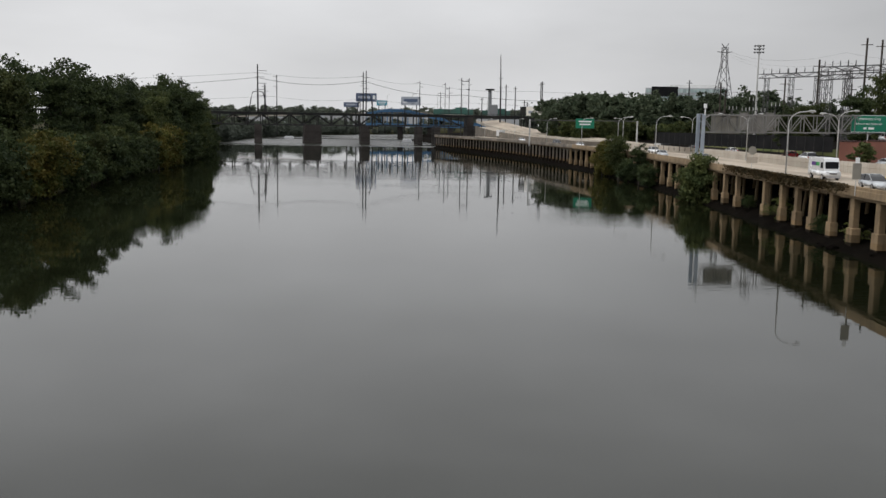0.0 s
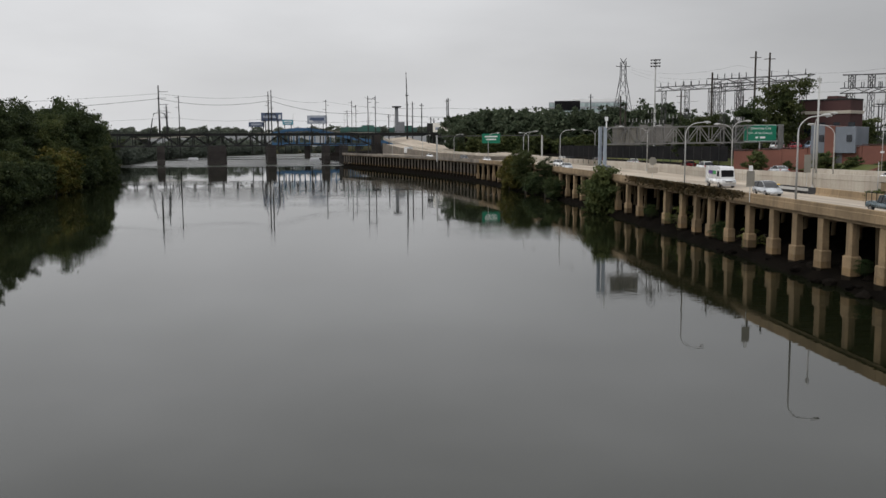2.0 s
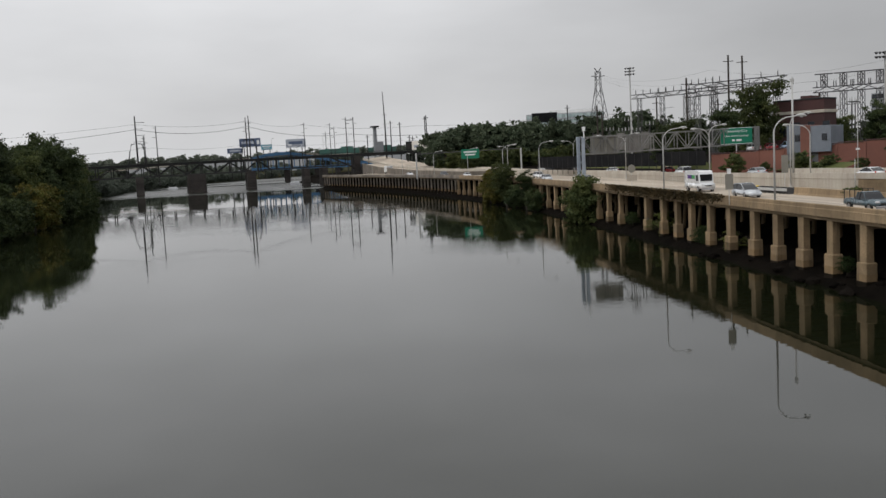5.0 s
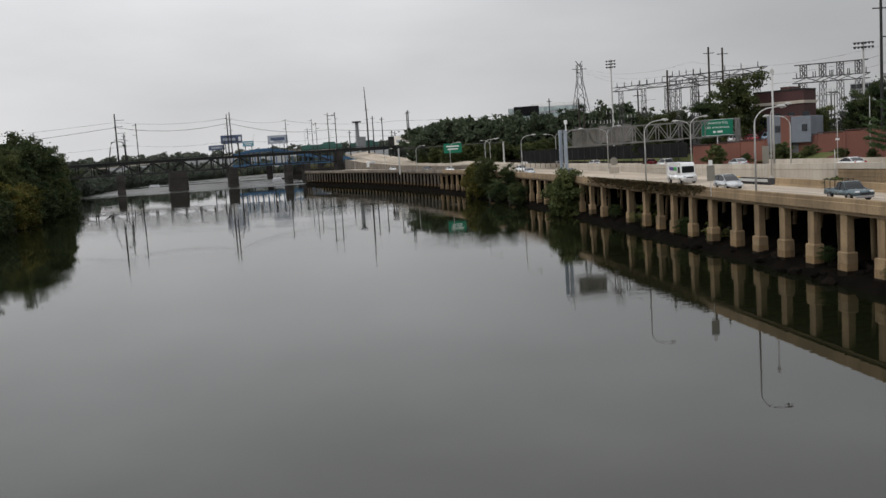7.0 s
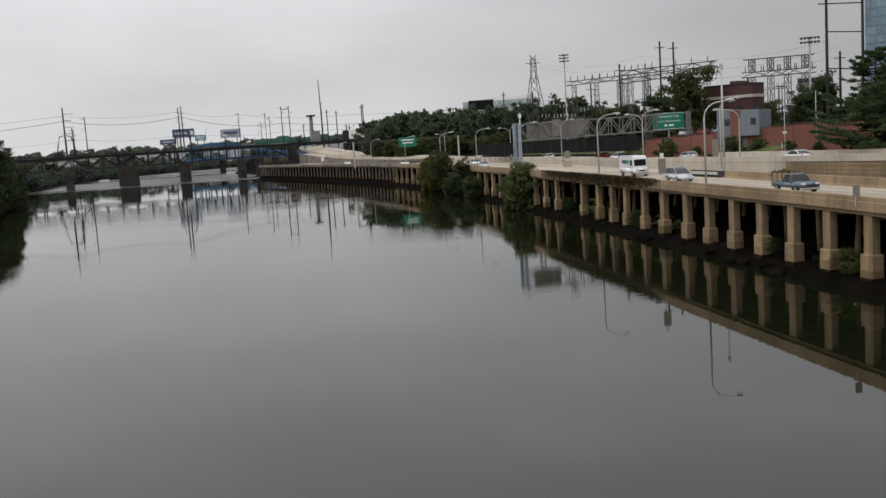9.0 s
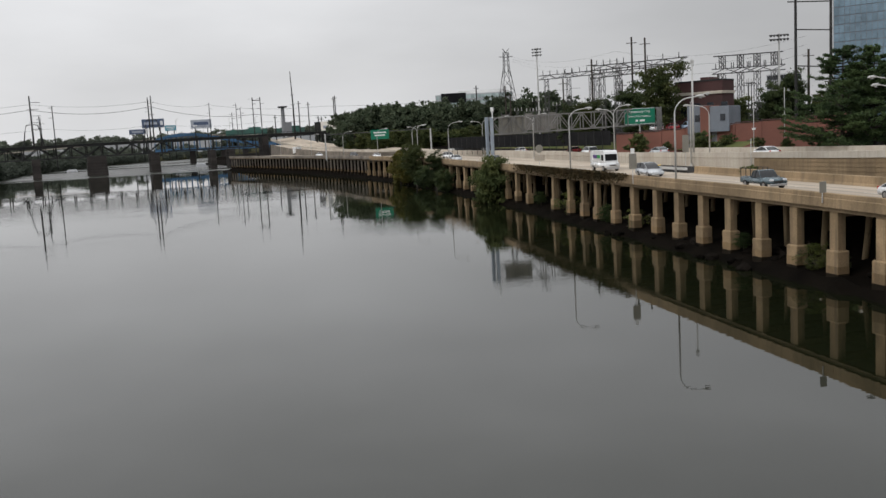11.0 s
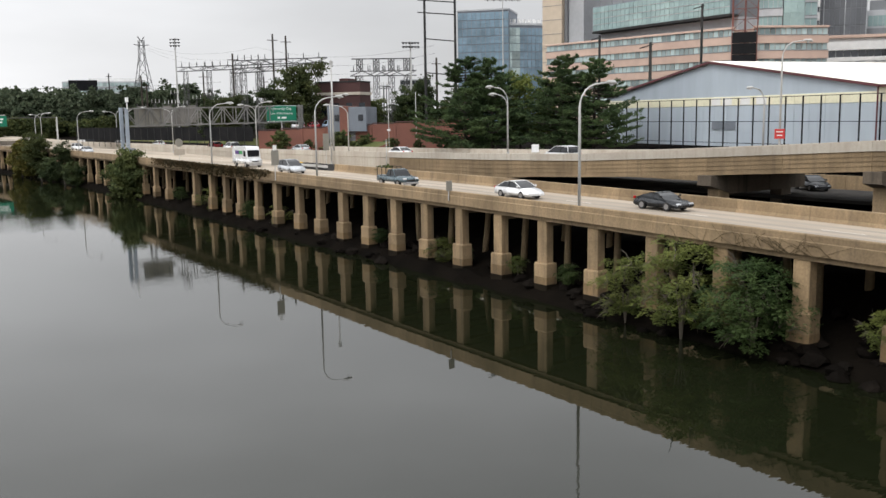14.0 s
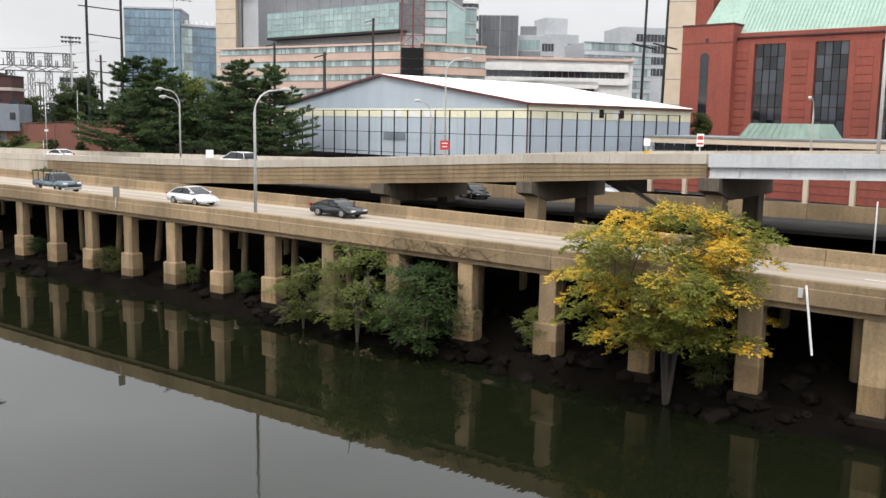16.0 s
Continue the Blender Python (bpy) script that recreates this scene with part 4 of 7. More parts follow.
for i in range(44):
    y = 128 + i * 5.7 + rt.uniform(-3, 3)
    p = rt.choice((dark_low, dark_low, elm, oak)) if i not in (3, 4, 5, 21, 22, 24) else maple
    k = 1.0 if p in (dark_low, maple) else 0.6
    plant(p, west(y) + rt.uniform(-1.6, 1.2), y, -1.2, k * rt.uniform(0.85, 1.2), rt.uniform(0, 360))
for i in range(14):
    y = 400 + i * 14
    plant(rt.choice((oak, elm)), west(y) - rt.uniform(5, 20), y, 2, rt.uniform(0.6, 0.85), rt.uniform(0, 360))

# far shore beyond the bridges
FAR = "trees on the far shore"
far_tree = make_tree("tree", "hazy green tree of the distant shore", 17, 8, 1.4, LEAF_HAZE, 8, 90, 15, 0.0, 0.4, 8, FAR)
far_tree2 = make_tree("tree", "hazy dark green tree of the distant shore", 15, 9, 1.3, LEAF_SLOPE, 9, 90, 18, 0.0, 0.4, 8, FAR)
slope_tree = make_tree("tree", "dark green tree on the slope beyond the highway", 17, 7.5, 0.85, LEAF_SLOPE, 10, 110, 34, 0.0, 0.4, 10)
slope_low = make_tree("tree", "low green tree at the foot of the slope", 11, 6, 0.8, LEAF_MID, 11, 90, 30, 0.0, 0.3, 8)
spots = []
for i in range(60):
    y = 585 + i * 11
    spots.append((west(y) - rt.uniform(6, 40), y + rt.uniform(0, 25), 1.5, rt.uniform(0.6, 1.05), rt.uniform(0, 6.3), i % 2))
for i in range(112):
    spots.append((-440 + 6.0 * i + rt.uniform(-6, 6), 1250 + rt.uniform(0, 90), 6, rt.uniform(1.35, 1.7), rt.uniform(0, 6.3), i % 2))
for i in range(70):
    y = 572 + i * 8
    spots.append((west(y) - rt.uniform(-1, 4), y, -1.2, rt.uniform(0.4, 0.75), rt.uniform(0, 6.3), 1))


def woods(proto, places, label, mat):
    """Many far crowns joined into one mesh."""
    src = next(c for c in proto.children if c.name.startswith("crown")).data
    vs_ = np.array([v.co for v in src.vertices])
    fs_ = np.array([list(p.vertices) for p in src.polygons])
    allv, allf = [], []
    for k, (x_, y_, z_, s_, a_, _) in enumerate(places):
        c_, n_ = math.cos(a_), math.sin(a_)
        r_ = vs_ @ np.array([[c_, n_, 0], [-n_, c_, 0], [0, 0, 1]]) * s_ + np.array([x_, y_, z_])
        allv.append(r_)
        allf.append(fs_ + k * len(vs_))
    me_ = bpy.data.meshes.new("far_woods")
    me_.from_pydata(np.concatenate(allv).tolist(), [], np.concatenate(allf).tolist())
    me_.materials.append(mat)
    return tagged(new("far_woods", me_), label, "woods", kind="stuff")


# far crowns carry the haze in their leaf colour
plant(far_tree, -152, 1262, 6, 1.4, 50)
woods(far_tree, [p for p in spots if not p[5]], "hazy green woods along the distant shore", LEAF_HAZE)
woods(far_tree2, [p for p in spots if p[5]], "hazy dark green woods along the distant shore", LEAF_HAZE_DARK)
for x, y, s in ((-84, 322, 1.06), (-85, 338, 1.04), (-88, 350, 1.05), (-90, 362, 1.06), (-93, 375, 1.08), (-98, 388, 1.08), (-79, 318, 0.5), (-81, 330, 0.5), (-84, 346, 0.48), (-88, 366, 0.45), (-96, 384, 0.7), (-97, 392, 0.7), (-100, 400, 0.7), (-95, 388, 0.45)):
    ob = plant(rt.choice((oak, elm)), x - 3, y, 0.8, s, rt.uniform(0, 360))
# wooded slope beyond the highway
EASTERN = "trees on the slope beyond the highway"
plant(slope_tree, 122, 385, 7, 0.95, 30, label="dark green tree on the slope beyond the highway")
for i in range(84):
    u = i / 83
    x = 56 + u * 72 + rt.uniform(-4, 4)
    y = ease(u, [(0, 428), (0.5, 425), (1, 340)]) + rt.uniform(-14, 30)
    ob = plant(rt.choice((far_tree2, slope_tree, slope_tree)), x, y, 7.0, rt.uniform(0.94, 1.12) * ease(u, [(0, 1.06), (0.15, 1.14), (0.5, 1.12), (1, 1.04)]) if i % 2 else rt.uniform(0.85, 1.06), rt.uniform(0, 360),
               label="dark green tree on the slope beyond the highway")
    ob["group"] = EASTERN
    if i % 2:
        ob = plant(slope_low, x - 3, y - 34, 6, rt.uniform(0.55, 0.8), rt.uniform(0, 360), label="low green tree at the foot of the slope")
        ob["group"] = EASTERN
for i in range(16):
    x = 128 + 3.2 * i + rt.uniform(-2, 2)
    ob = plant(rt.choice((far_tree2, slope_tree)), x, 420 - 1.9 * (x - 128) + rt.uniform(-8, 8), 7.5, rt.uniform(0.86, 1.0) * (1.0 if i < 9 else 0.8), rt.uniform(0, 360), label="dark green tree on the slope beyond the highway")
    ob["group"] = EASTERN
for i in range(9):
    x = 128 + 3.4 * i + rt.uniform(-1.5, 1.5)
    ob = plant(slope_tree, x, 250 - 0.9 * (x - 128) + rt.uniform(-5, 5), 7.5, rt.uniform(0.5, 0.66), rt.uniform(0, 360), label="dark green tree behind the electrical yard")
    ob["group"] = "trees by the electrical yard"
for x, y, z, s, p in ((88.2, 180, 7, 0.98, elm), (80, 200, 7, 0.62, elm), (84, 205, 7, 0.6, elm), (90, 196, 7, 0.7, oak), (74.5, 196, 7, 0.5, oak), (108, 182, 7, 0.55, elm), (115, 178, 7, 0.6, oak),
                     (122, 172, 7, 0.55, elm), (101, 165, 8, 0.38, dark_low), (128, 190, 8, 0.7, oak), (138, 185, 8, 0.65, elm), (131, 46, 9, 0.32, elm)):
    ob = plant(p, x, y, z, s, rt.uniform(0, 360), label="green broadleaf tree by the electrical yard")
    ob["group"] = "trees by the electrical yard"
shrub = make_tree("shrub", "rounded green shrub at the foot of the wall", 3.2, 2.6, 0.3, LEAF_MID, 12, 70, 40, 0.0, 0.08, 6, "shrubs by the wall", "shrub")
for x, y, s in ((84.5, 152, 1.0), (77.5, 163.5, 1.05), (88, 149, 0.8), (91, 145, 0.6), (94.5, 141.5, 0.5), (81, 158.5, 0.55)):
    plant(shrub, x - 2.2, y - 2.2, 6.7, s, rt.uniform(0, 360))

# dark pines beyond the ramp
pineA = make_pine("pine_tree", "broad dark green pine with ragged tiered boughs behind the ramp", 14.8, 7.6, 21, LEAF_PINE)
pineB = make_pine("pine_tree", "dark green pine with ragged tiered boughs behind the ramp", 14.0, 7.0, 22, LEAF_PINE)
plant(pineA, 82.6, 111.6, 6.6, 1.0, 10, sx=1.15)
plant(pineB, 85.9, 109.4, 6.6, 1.03, 140)
plant(pineB, 91.8, 100.2, 6.6, 1.03, 200)
plant(pineA, 95.0, 97.0, 6.6, 0.95, 70)
lime = make_tree("tree", "light yellow-green broadleaf tree between the dark pines", 13.2, 4.6, 0.26, leaf_material("lime_leaves", (0.085, 0.115, 0.030), (0.17, 0.19, 0.05)), 44, 130, 70, 0.05, 0.2, 9)
plant(lime, 92.6, 110.8, 6.6, 1.0, 40)
plant(lime, 96.2, 107.2, 6.6, 0.92, 120)

# brush along the highway's edge
golden = make_spread("tree", "yellow and green autumn tree leaning out before the highway columns", LEAF_YELLOW, 31, 5.1, 3.8, 5.9, 135, 90, 0.14, 0.17, pad_r=1.0, bare=5)
plant(golden, 41.9, 15.4, -0.5, 1.0, 60)
BUSHES = "bushes along the highway columns"
twig = make_spread("bush", "open grey-green twiggy bush before the highway columns", LEAF_WILLOW, 32, 3.4, 2.7, 3.0, 80, 40, 0.11, 0.07, "bush", BUSHES, 0.75, 26)
plant(twig, 42.3, 35.4, -0.5, 1.0, 20)
plant(twig, 42.7, 40.3, -0.5, 0.7, 100)
dusk = make_spread("bush", "dense dark green bush hanging to the water before the columns", LEAF_DUSK, 33, 2.9, 2.6, 2.7, 100, 46, 0.11, 0.08, "bush", BUSHES, 0.75, 8)
plant(dusk, 42.5, 30.6, -0.6, 1.0, 0)
WALLSIDE = "trees along the highway wall"
LEAF_OLIVE = leaf_material("olive_yellow_leaves", (0.085, 0.082, 0.022), (0.19, 0.165, 0.045))
olive = make_tree("tree", "yellowing bushy tree covering the highway wall", 11, 4.8, 0.4, LEAF_OLIVE, 41, 120, 65, 0.02, 0.25, 7, WALLSIDE)
leafy = make_tree("tree", "dense mid-green tree rooted below the highway edge", 9, 5.2, 0.42, LEAF_MID, 42, 130, 65, 0.0, 0.25, 7, WALLSIDE)
for x, y, z, s, p, lab in ((46.4, 161.5, -0.8, 0.84, leafy, "dense mid-green tree rooted below the highway edge"), (46.3, 166, -0.8, 0.6, leafy, "dense mid-green tree rooted below the highway edge"),
                           (46.2, 243, -0.8, 0.85, maple, "yellowing bushy tree covering the highway wall"), (45.5, 250, -0.8, 0.85, olive, "yellowing bushy tree covering the highway wall"),
                           (46.5, 232, -0.8, 0.62, elm, "green tree growing over the highway wall"), (46.8, 222, -0.8, 0.55, dark_low, "dark green tree growing over the highway wall"),
                           (47.2, 212, -0.8, 0.45, oak, "dark green tree growing over the highway wall"), (47.2, 203, -0.8, 0.5, dark_low, "dark green tree growing over the highway wall"),
                           (46.4, 256, -0.8, 0.5, dark_low, "dark green tree growing over the highway wall")):
    ob = plant(p, x, y, z, s, rt.uniform(0, 360), label=lab)
    ob["group"] = WALLSIDE
for y, s, p in ((124, 0.62, twig), (109, 0.5, dusk), (100, 0.45, twig), (63.5, 0.42, twig), (60.5, 0.3, dusk), (47, 0.3, dusk), (12.6, 0.42, twig), (53, 0.25, twig), (139, 0.4, dusk), (22.5, 0.4, twig), (75, 0.3, dusk)):
    plant(p, edge(y) + 1.2, y + 1.2, -0.3 if s > 0.4 else 0.3, s, rt.uniform(0, 360))
for y in (96, 90, 84, 78, 72, 66, 60, 50, 41, 33, 31, 26):
    ob = plant(shrub, inner(y) + rt.uniform(1.5, 3.2), y, gap_sink(y) - 0.2 + (1.0 if y < 62 else 0.3), rt.uniform(0.4, 0.7), rt.uniform(0, 360), label="green weeds in the gap beside the barrier")
    ob["group"] = "weeds beside the barrier"
# dry vines over the parapet
g = Geo()
rv = random.Random(3)
for i in range(5200):
    y = rv.triangular(100, 152, 118)
    hang = abs(rv.gauss(0, 0.5))
    c = (edge(y) - 0.08 - rv.uniform(0, 0.22) * (1 if hang > 0.1 else 2), y, rim(y) + 0.12 - hang)
    leaf_card(g, c, rv.uniform(0.15, 0.34), rv)
for i in range(36):
    y = rv.triangular(26, 38, 30)
    y2 = y + rv.uniform(-2.2, 2.2)
    g.tube([(edge(y) - 0.04, y, rim(y) - 1.15), (edge(y) - 0.07, (y + y2) / 2, rim(y) - 0.6 + rv.uniform(-0.2, 0.2)), (edge(y2) - 0.05, y2, rim(y2) - rv.uniform(0.0, 0.7))], [0.014, 0.011, 0.006], 4)
me = bpy.data.meshes.new("dry_vines")
me.from_pydata(g.v, [], g.f)
me.materials.append(leaf_material("dry_vine_leaves", (0.05, 0.042, 0.022), (0.10, 0.07, 0.035)))
tagged(new("dry_vines", me), "brown dry vines hanging over the concrete parapet", "vines", kind="stuff")
# rubble at the water
g = Geo()
rr_ = random.Random(9)


def rubble(g5, c, s, rnd):
    vs, q = [], []
    bm = bmesh.new()
    bmesh.ops.create_icosphere(bm, subdivisions=2, radius=1)
    off = Vector((rnd.uniform(0, 50), rnd.uniform(0, 50), 0))
    for v in bm.verts:
        k = 1 + 0.55 * noise.noise(v.co * 1.3 + off) + rnd.uniform(-0.05, 0.05)
        vs.append((c[0] + v.co.x * s[0] * k, c[1] + v.co.y * s[1] * k, c[2] + v.co.z * s[2] * k))
    q = [tuple(v.index for v in f.verts) for f in bm.faces]
    bm.free()
    g5.add(vs, q)


for i in range(230):
    y = rr_.uniform(2, 26) if i < 120 else rr_.uniform(26, 48) if i < 170 else rr_.uniform(48, 110)
    o = rr_.uniform(-1.6, 5.0)
    s = rr_.uniform(0.2, 0.7)
    z = ease(o, [(-1.6, -1.0), (-0.7, -0.65), (0.2, -0.2), (1.4, 0.05), (3.5, 0.5), (6, 1.5)])
    g = Geo()
    rubble(g, (0, 0, 0), (s, s * rr_.uniform(0.8, 1.3), s * 0.65), rr_)
    solid("rock", g, ROCK, "dark wet broken rock on the muddy bank, with shade put into its colour", "rock", "riprap rocks under the highway", at=pose(edge(y) + o, y, z + 0.1))

# ---- railway bridge ----
def rail(x):
    """y of the railway bridge's near face."""
    return 566 + 0.2 * (x + 44)


def rail_pt(x, z, dy=0.0):
    return (x, rail(x) + dy, z)


TOP, LOWZ = 17.3, 10.3
bridge = thing("railway_bridge", "dark rusty steel truss railway bridge on stone piers across the river", "bridge")
for dy in (0.0, 6.0):
    g = Geo()
    g.beam(rail_pt(-230, TOP - 0.5, dy), rail_pt(24, TOP - 0.5, dy), 0.7, 1.1)
    part("top_chord", g, RUST, bridge)
    g = Geo()
    g.beam(rail_pt(-230, LOWZ, dy), rail_pt(-36, LOWZ, dy), 0.6, 0.8)
    part("bottom_chord", g, RUST, bridge)
    g = Geo()
    g.beam(rail_pt(-36, LOWZ + 0.6, dy), rail_pt(14, LOWZ + 0.6, dy), 0.6, 0.8)
    part("bottom_chord", g, RUST, bridge)
    xs = [-228 + 8.2 * k for k in range(24)]
    for k, x in enumerate(xs):
        g = Geo()
        g.beam(rail_pt(x, LOWZ, dy), rail_pt(x, TOP - 0.5, dy), 0.55)
        part("truss_post", g, RUST, bridge)
        g = Geo()
        if k % 2:
            g.beam(rail_pt(x, TOP - 0.8, dy), rail_pt(x + 8.2, LOWZ + 0.2, dy), 0.55)
        else:
            g.beam(rail_pt(x, LOWZ + 0.2, dy), rail_pt(x + 8.2, TOP - 0.8, dy), 0.55)
        part("truss_diagonal", g, RUST, bridge)
    for k in range(12):
        x = -33 + 4.7 * k
        g = Geo()
        g.beam(rail_pt(x, LOWZ + 0.6, dy), rail_pt(x, TOP - 0.5, dy), 0.9 if k % 2 else 0.6)
        part("truss_post", g, RUST, bridge)
g = Geo()
g.beam(rail_pt(-230, TOP + 0.15, 3), rail_pt(300, TOP + 0.6, 3), 7.4, 0.5)
part("deck_floor", g, RUST, bridge)
g = Geo()
g.beam(rail_pt(24, TOP - 0.7, 0), rail_pt(300, TOP - 0.2, 0), 0.6, 1.7)
part("plate_girder", g, RUST, bridge)
g = Geo()
g.beam(rail_pt(5, TOP - 1.2, 0), rail_pt(19, LOWZ - 1, 0), 0.9)
part("end_brace", g, RUST, bridge)
for side in (-0.4, 6.6):
    g = Geo()
    g.beam(rail_pt(-230, TOP + 1.3, side), rail_pt(300, TOP + 1.7, side), 0.12)
    for k in range(180):
        x = -228 + 2.9 * k
        g.beam(rail_pt(x, TOP, side), rail_pt(x, TOP + 1.3 + 0.4 * (x + 230) / 530, side), 0.12)
    part("railing", g, RUST, bridge)
for x, w, top in ((-178, 5, LOWZ), (-141, 6, LOWZ), (-107, 4.4, LOWZ), (-75.5, 10.5, LOWZ), (-44, 5.2, LOWZ), (-11, 3.4, LOWZ), (0, 3.4, LOWZ), (20.5, 4.0, TOP - 1), (140, 4.5, TOP - 1)):
    ob = thing("bridge_pier", "sooty dark stone pier of the railway bridge", "pier", "railway bridge piers", at=pose(x, rail(x) + 3, 0, 0, 0, 11))
    for k in range(8):
        z0 = -2.5 + (top + 2.5) * k / 8
        g = Geo()
        g.block((0, 0, z0 + (top + 2.5) / 16), (w * (1.06 - 0.012 * k), 11 * (1.06 - 0.012 * k), (top + 2.5) / 8 - 0.02), 0.12)
        part("stone_course", g, STONE, ob)


def wire(name, pts, sag, r, label, mat=RUST):
    g6 = Geo()
    for p, q in zip(pts, pts[1:]):
        p, q = Vector(p), Vector(q)
        line = [p.lerp(q, k / 10) - Vector((0, 0, sag * 4 * (k / 10) * (1 - k / 10))) for k in range(11)]
        g6.tube(line, r, 4)
    return solid(name, g6, mat, label, "cable", "overhead cables")


def catenary_mast(x, heights, legs, label):
    m = thing("catenary_mast", label, "mast", "masts on the railway bridge", at=pose(x, rail(x) + 3, TOP, 0, 0, 11))
    for dx, h, w in heights:
        g6 = Geo()
        g6.tube([(dx, 0, -0.2), (dx, 0, h)], [w, w * 0.6], 6)
        part("pole", g6, RUST, m)
    for k in range(5):
        g6 = Geo()
        z = heights[0][1] * (0.35 + 0.13 * k)
        g6.beam((heights[0][0] - (1.3 if k % 2 else 0.2), 0, z), (heights[-1][0] + (0.2 if k % 2 else 1.3), 0, z), 0.25)
        part("cross_arm", g6, RUST, m)
    for sx in (-1, 1):
        g6 = Geo()
        g6.tube([(sx * legs, -3.4, -7 if legs > 6 else -0.4), (sx * legs * 0.62, -3, 8), (sx * legs * 0.45, -2, 12.2), (sx * 0.8, 0, 12.6)], [0.35, 0.3, 0.3, 0.25], 6)
        part("brace_leg", g6, RUST, m)
    return m


catenary_mast(-107, [(0, 28.5, 0.55), (4.0, 17, 0.4)], 6.5, "tall dark mast with braced legs on the railway bridge")
catenary_mast(-44, [(-0.9, 25.5, 0.42), (0.9, 26.5, 0.42)], 6.2, "twin-pole dark mast with braced legs on the railway bridge")
for x, dy, top, r in ((-101.5, 36, 41.5, 0.35), (-47.5, 36, 43, 0.3), (-12.5, 120, 43.5, 0.3), (16.4, 32, 42.2, 0.35), (21.3, 32, 42.2, 0.35), (6, 60, 40, 0.25), (9, 75, 38, 0.25), (-118, 90, 37, 0.25),
                      (-165, 60, 40, 0.3), (3, 90, 35, 0.25)):
    ob = thing("utility_pole", "slender dark railway power pole", "pole", "power poles by the bridge", at=pose(x, rail(x) + dy, 5))
    g = Geo()
    g.tube([(0, 0, -1), (0, 0, top - 5)], [r, r * 0.7], 6)
    part("pole", g, RUST, ob)
    for k in range(3):
        g = Geo()
        g.beam((-2.2 if k != 1 else -0.1, 0, top - 6.2 - 3 * k), (0.4 if k != 1 else 2.2, 0, top - 6.2 - 3 * k), 0.22)
        part("cross_arm", g, RUST, ob)
g = Geo()
g.beam((16.4, rail(17) + 32, 40.2), (21.3, rail(21) + 32, 40.2), 0.4)
solid("pole_brace", g, RUST, "steel brace between two power poles", "brace")
wire("overhead_wire", [(-330, 560, 33), rail_pt(-107, 41, 3), rail_pt(-44, 40.5, 3), (-12.5, 690, 42), (60, 600, 34), (190, 480, 33)], 2.2, 0.06, "thin overhead power wire")
wire("overhead_wire", [(-330, 560, 27), rail_pt(-107, 38, 3), rail_pt(-44, 37.5, 3), (16.4, 600, 31), (120, 520, 29)], 3.2, 0.11, "thick sagging overhead power cable")
wire("overhead_wire", [(-330, 560, 22), rail_pt(-101, 27.5, 20), rail_pt(-44, 27.5, 20), (21, 600, 26), (160, 520, 25)], 2.0, 0.05, "thin overhead power wire")

# ---- blue road bridge behind ----
blue = thing("road_bridge", "bright blue steel road bridge behind the railway bridge", "bridge")


def arch(x):
    return 13.6 + 9.2 * math.exp(-((x + 34) / 34.0) ** 2) - 0.05 * max(0, x)


for dy in (0, 12):
    for i in range(26):
        x0, x1 = -58 + 4.3 * i, -58 + 4.3 * (i + 1)
        y0, y1 = 770 + 0.1 * x0 + dy, 770 + 0.1 * x1 + dy
        g = Geo()
        g.beam((x0, y0, arch(x0)), (x1, y1, arch(x1)), 0.8, 2.4)
        part("arched_girder", g, BLUE_STEEL, blue)
        g = Geo()
        g.beam((x0, y0, arch(x0) - 1), (x0, y0, 11), 0.5)
        part("hanger", g, BLUE_STEEL, blue)
    g = Geo()
    g.beam((-58, 764 + dy, 11.0), (56, 775 + dy, 9.6), 0.8, 2.2)
    part("lower_girder", g, BLUE_STEEL, blue)
g = Geo()
g.beam((-170, 760, 15.5), (-20, 776, 21.5), 13, 0.8)
g.beam((-20, 776, 21.5), (60, 784, 18), 13, 0.8)
part("roadway", g, CONCRETE_PALE, blue)
for x in (-62, -30, -5, 12, 34, 52):
    g = Geo()
    g.block((x, 778, 4), (4.5, 14, 14), 0.2)
    part("pier", g, STONE, blue)
for k in range(6):
    ob = thing("street_lamp", "slender pale lamp pole on the distant road bridge", "street lamp", "lamps on the distant bridge", at=pose(-62 + 21 * k, 771.5 + 2.1 * k, ease(-62 + 21 * k, [(-170, 15.6), (-20, 21.6), (60, 18.1)])))
    g = Geo()
    g.tube([(0, 0, 0), (0, 0, 14), (0.8, 0, 14.8), (2, 0, 15)], 0.16, 5)
    part("pole", g, STEEL, ob)


# ---- billboards and far things ----
def billboard(x, y, z, w, h, face, bars, label, turn=0.0, legs=True, foot=8):
    b = thing("billboard", label, "billboard", "", at=pose(x, y, z, 0, 0, turn))
    g6 = Geo()
    g6.box((0, 0.3, h / 2), (w, 0.5, h))
    part("panel", g6, face, b)
    for bx, bz, bw, bh, mt in bars:
        g6 = Geo()
        g6.box((bx * w, 0.03, bz * h), (bw * w, 0.06, bh * h))
        part("printed_bar", g6, mt, b)
    g6 = Geo()
    g6.box((0, -0.1, -0.25), (w * 1.02, 1.2, 0.15))
    part("catwalk", g6, RUST, b)
    for s in (-0.3, 0.3) if legs else (0,):
        g6 = Geo()
        g6.tube([(s * w, 0.8, -foot), (s * w, 0.8, h * 0.8)], 0.35, 6)
        part("post", g6, RUST, b)
    return b


AD_BLUE = material("billboard_blue", (0.05, 0.07, 0.13), (0.08, 0.11, 0.18), rough=0.5, scale=0.4, fine=2, bump=0.0)
AD_PALE = material("billboard_pale", (0.42, 0.45, 0.50), (0.26, 0.28, 0.33), rough=0.5, scale=0.8, fine=1.5, bump=0.0)
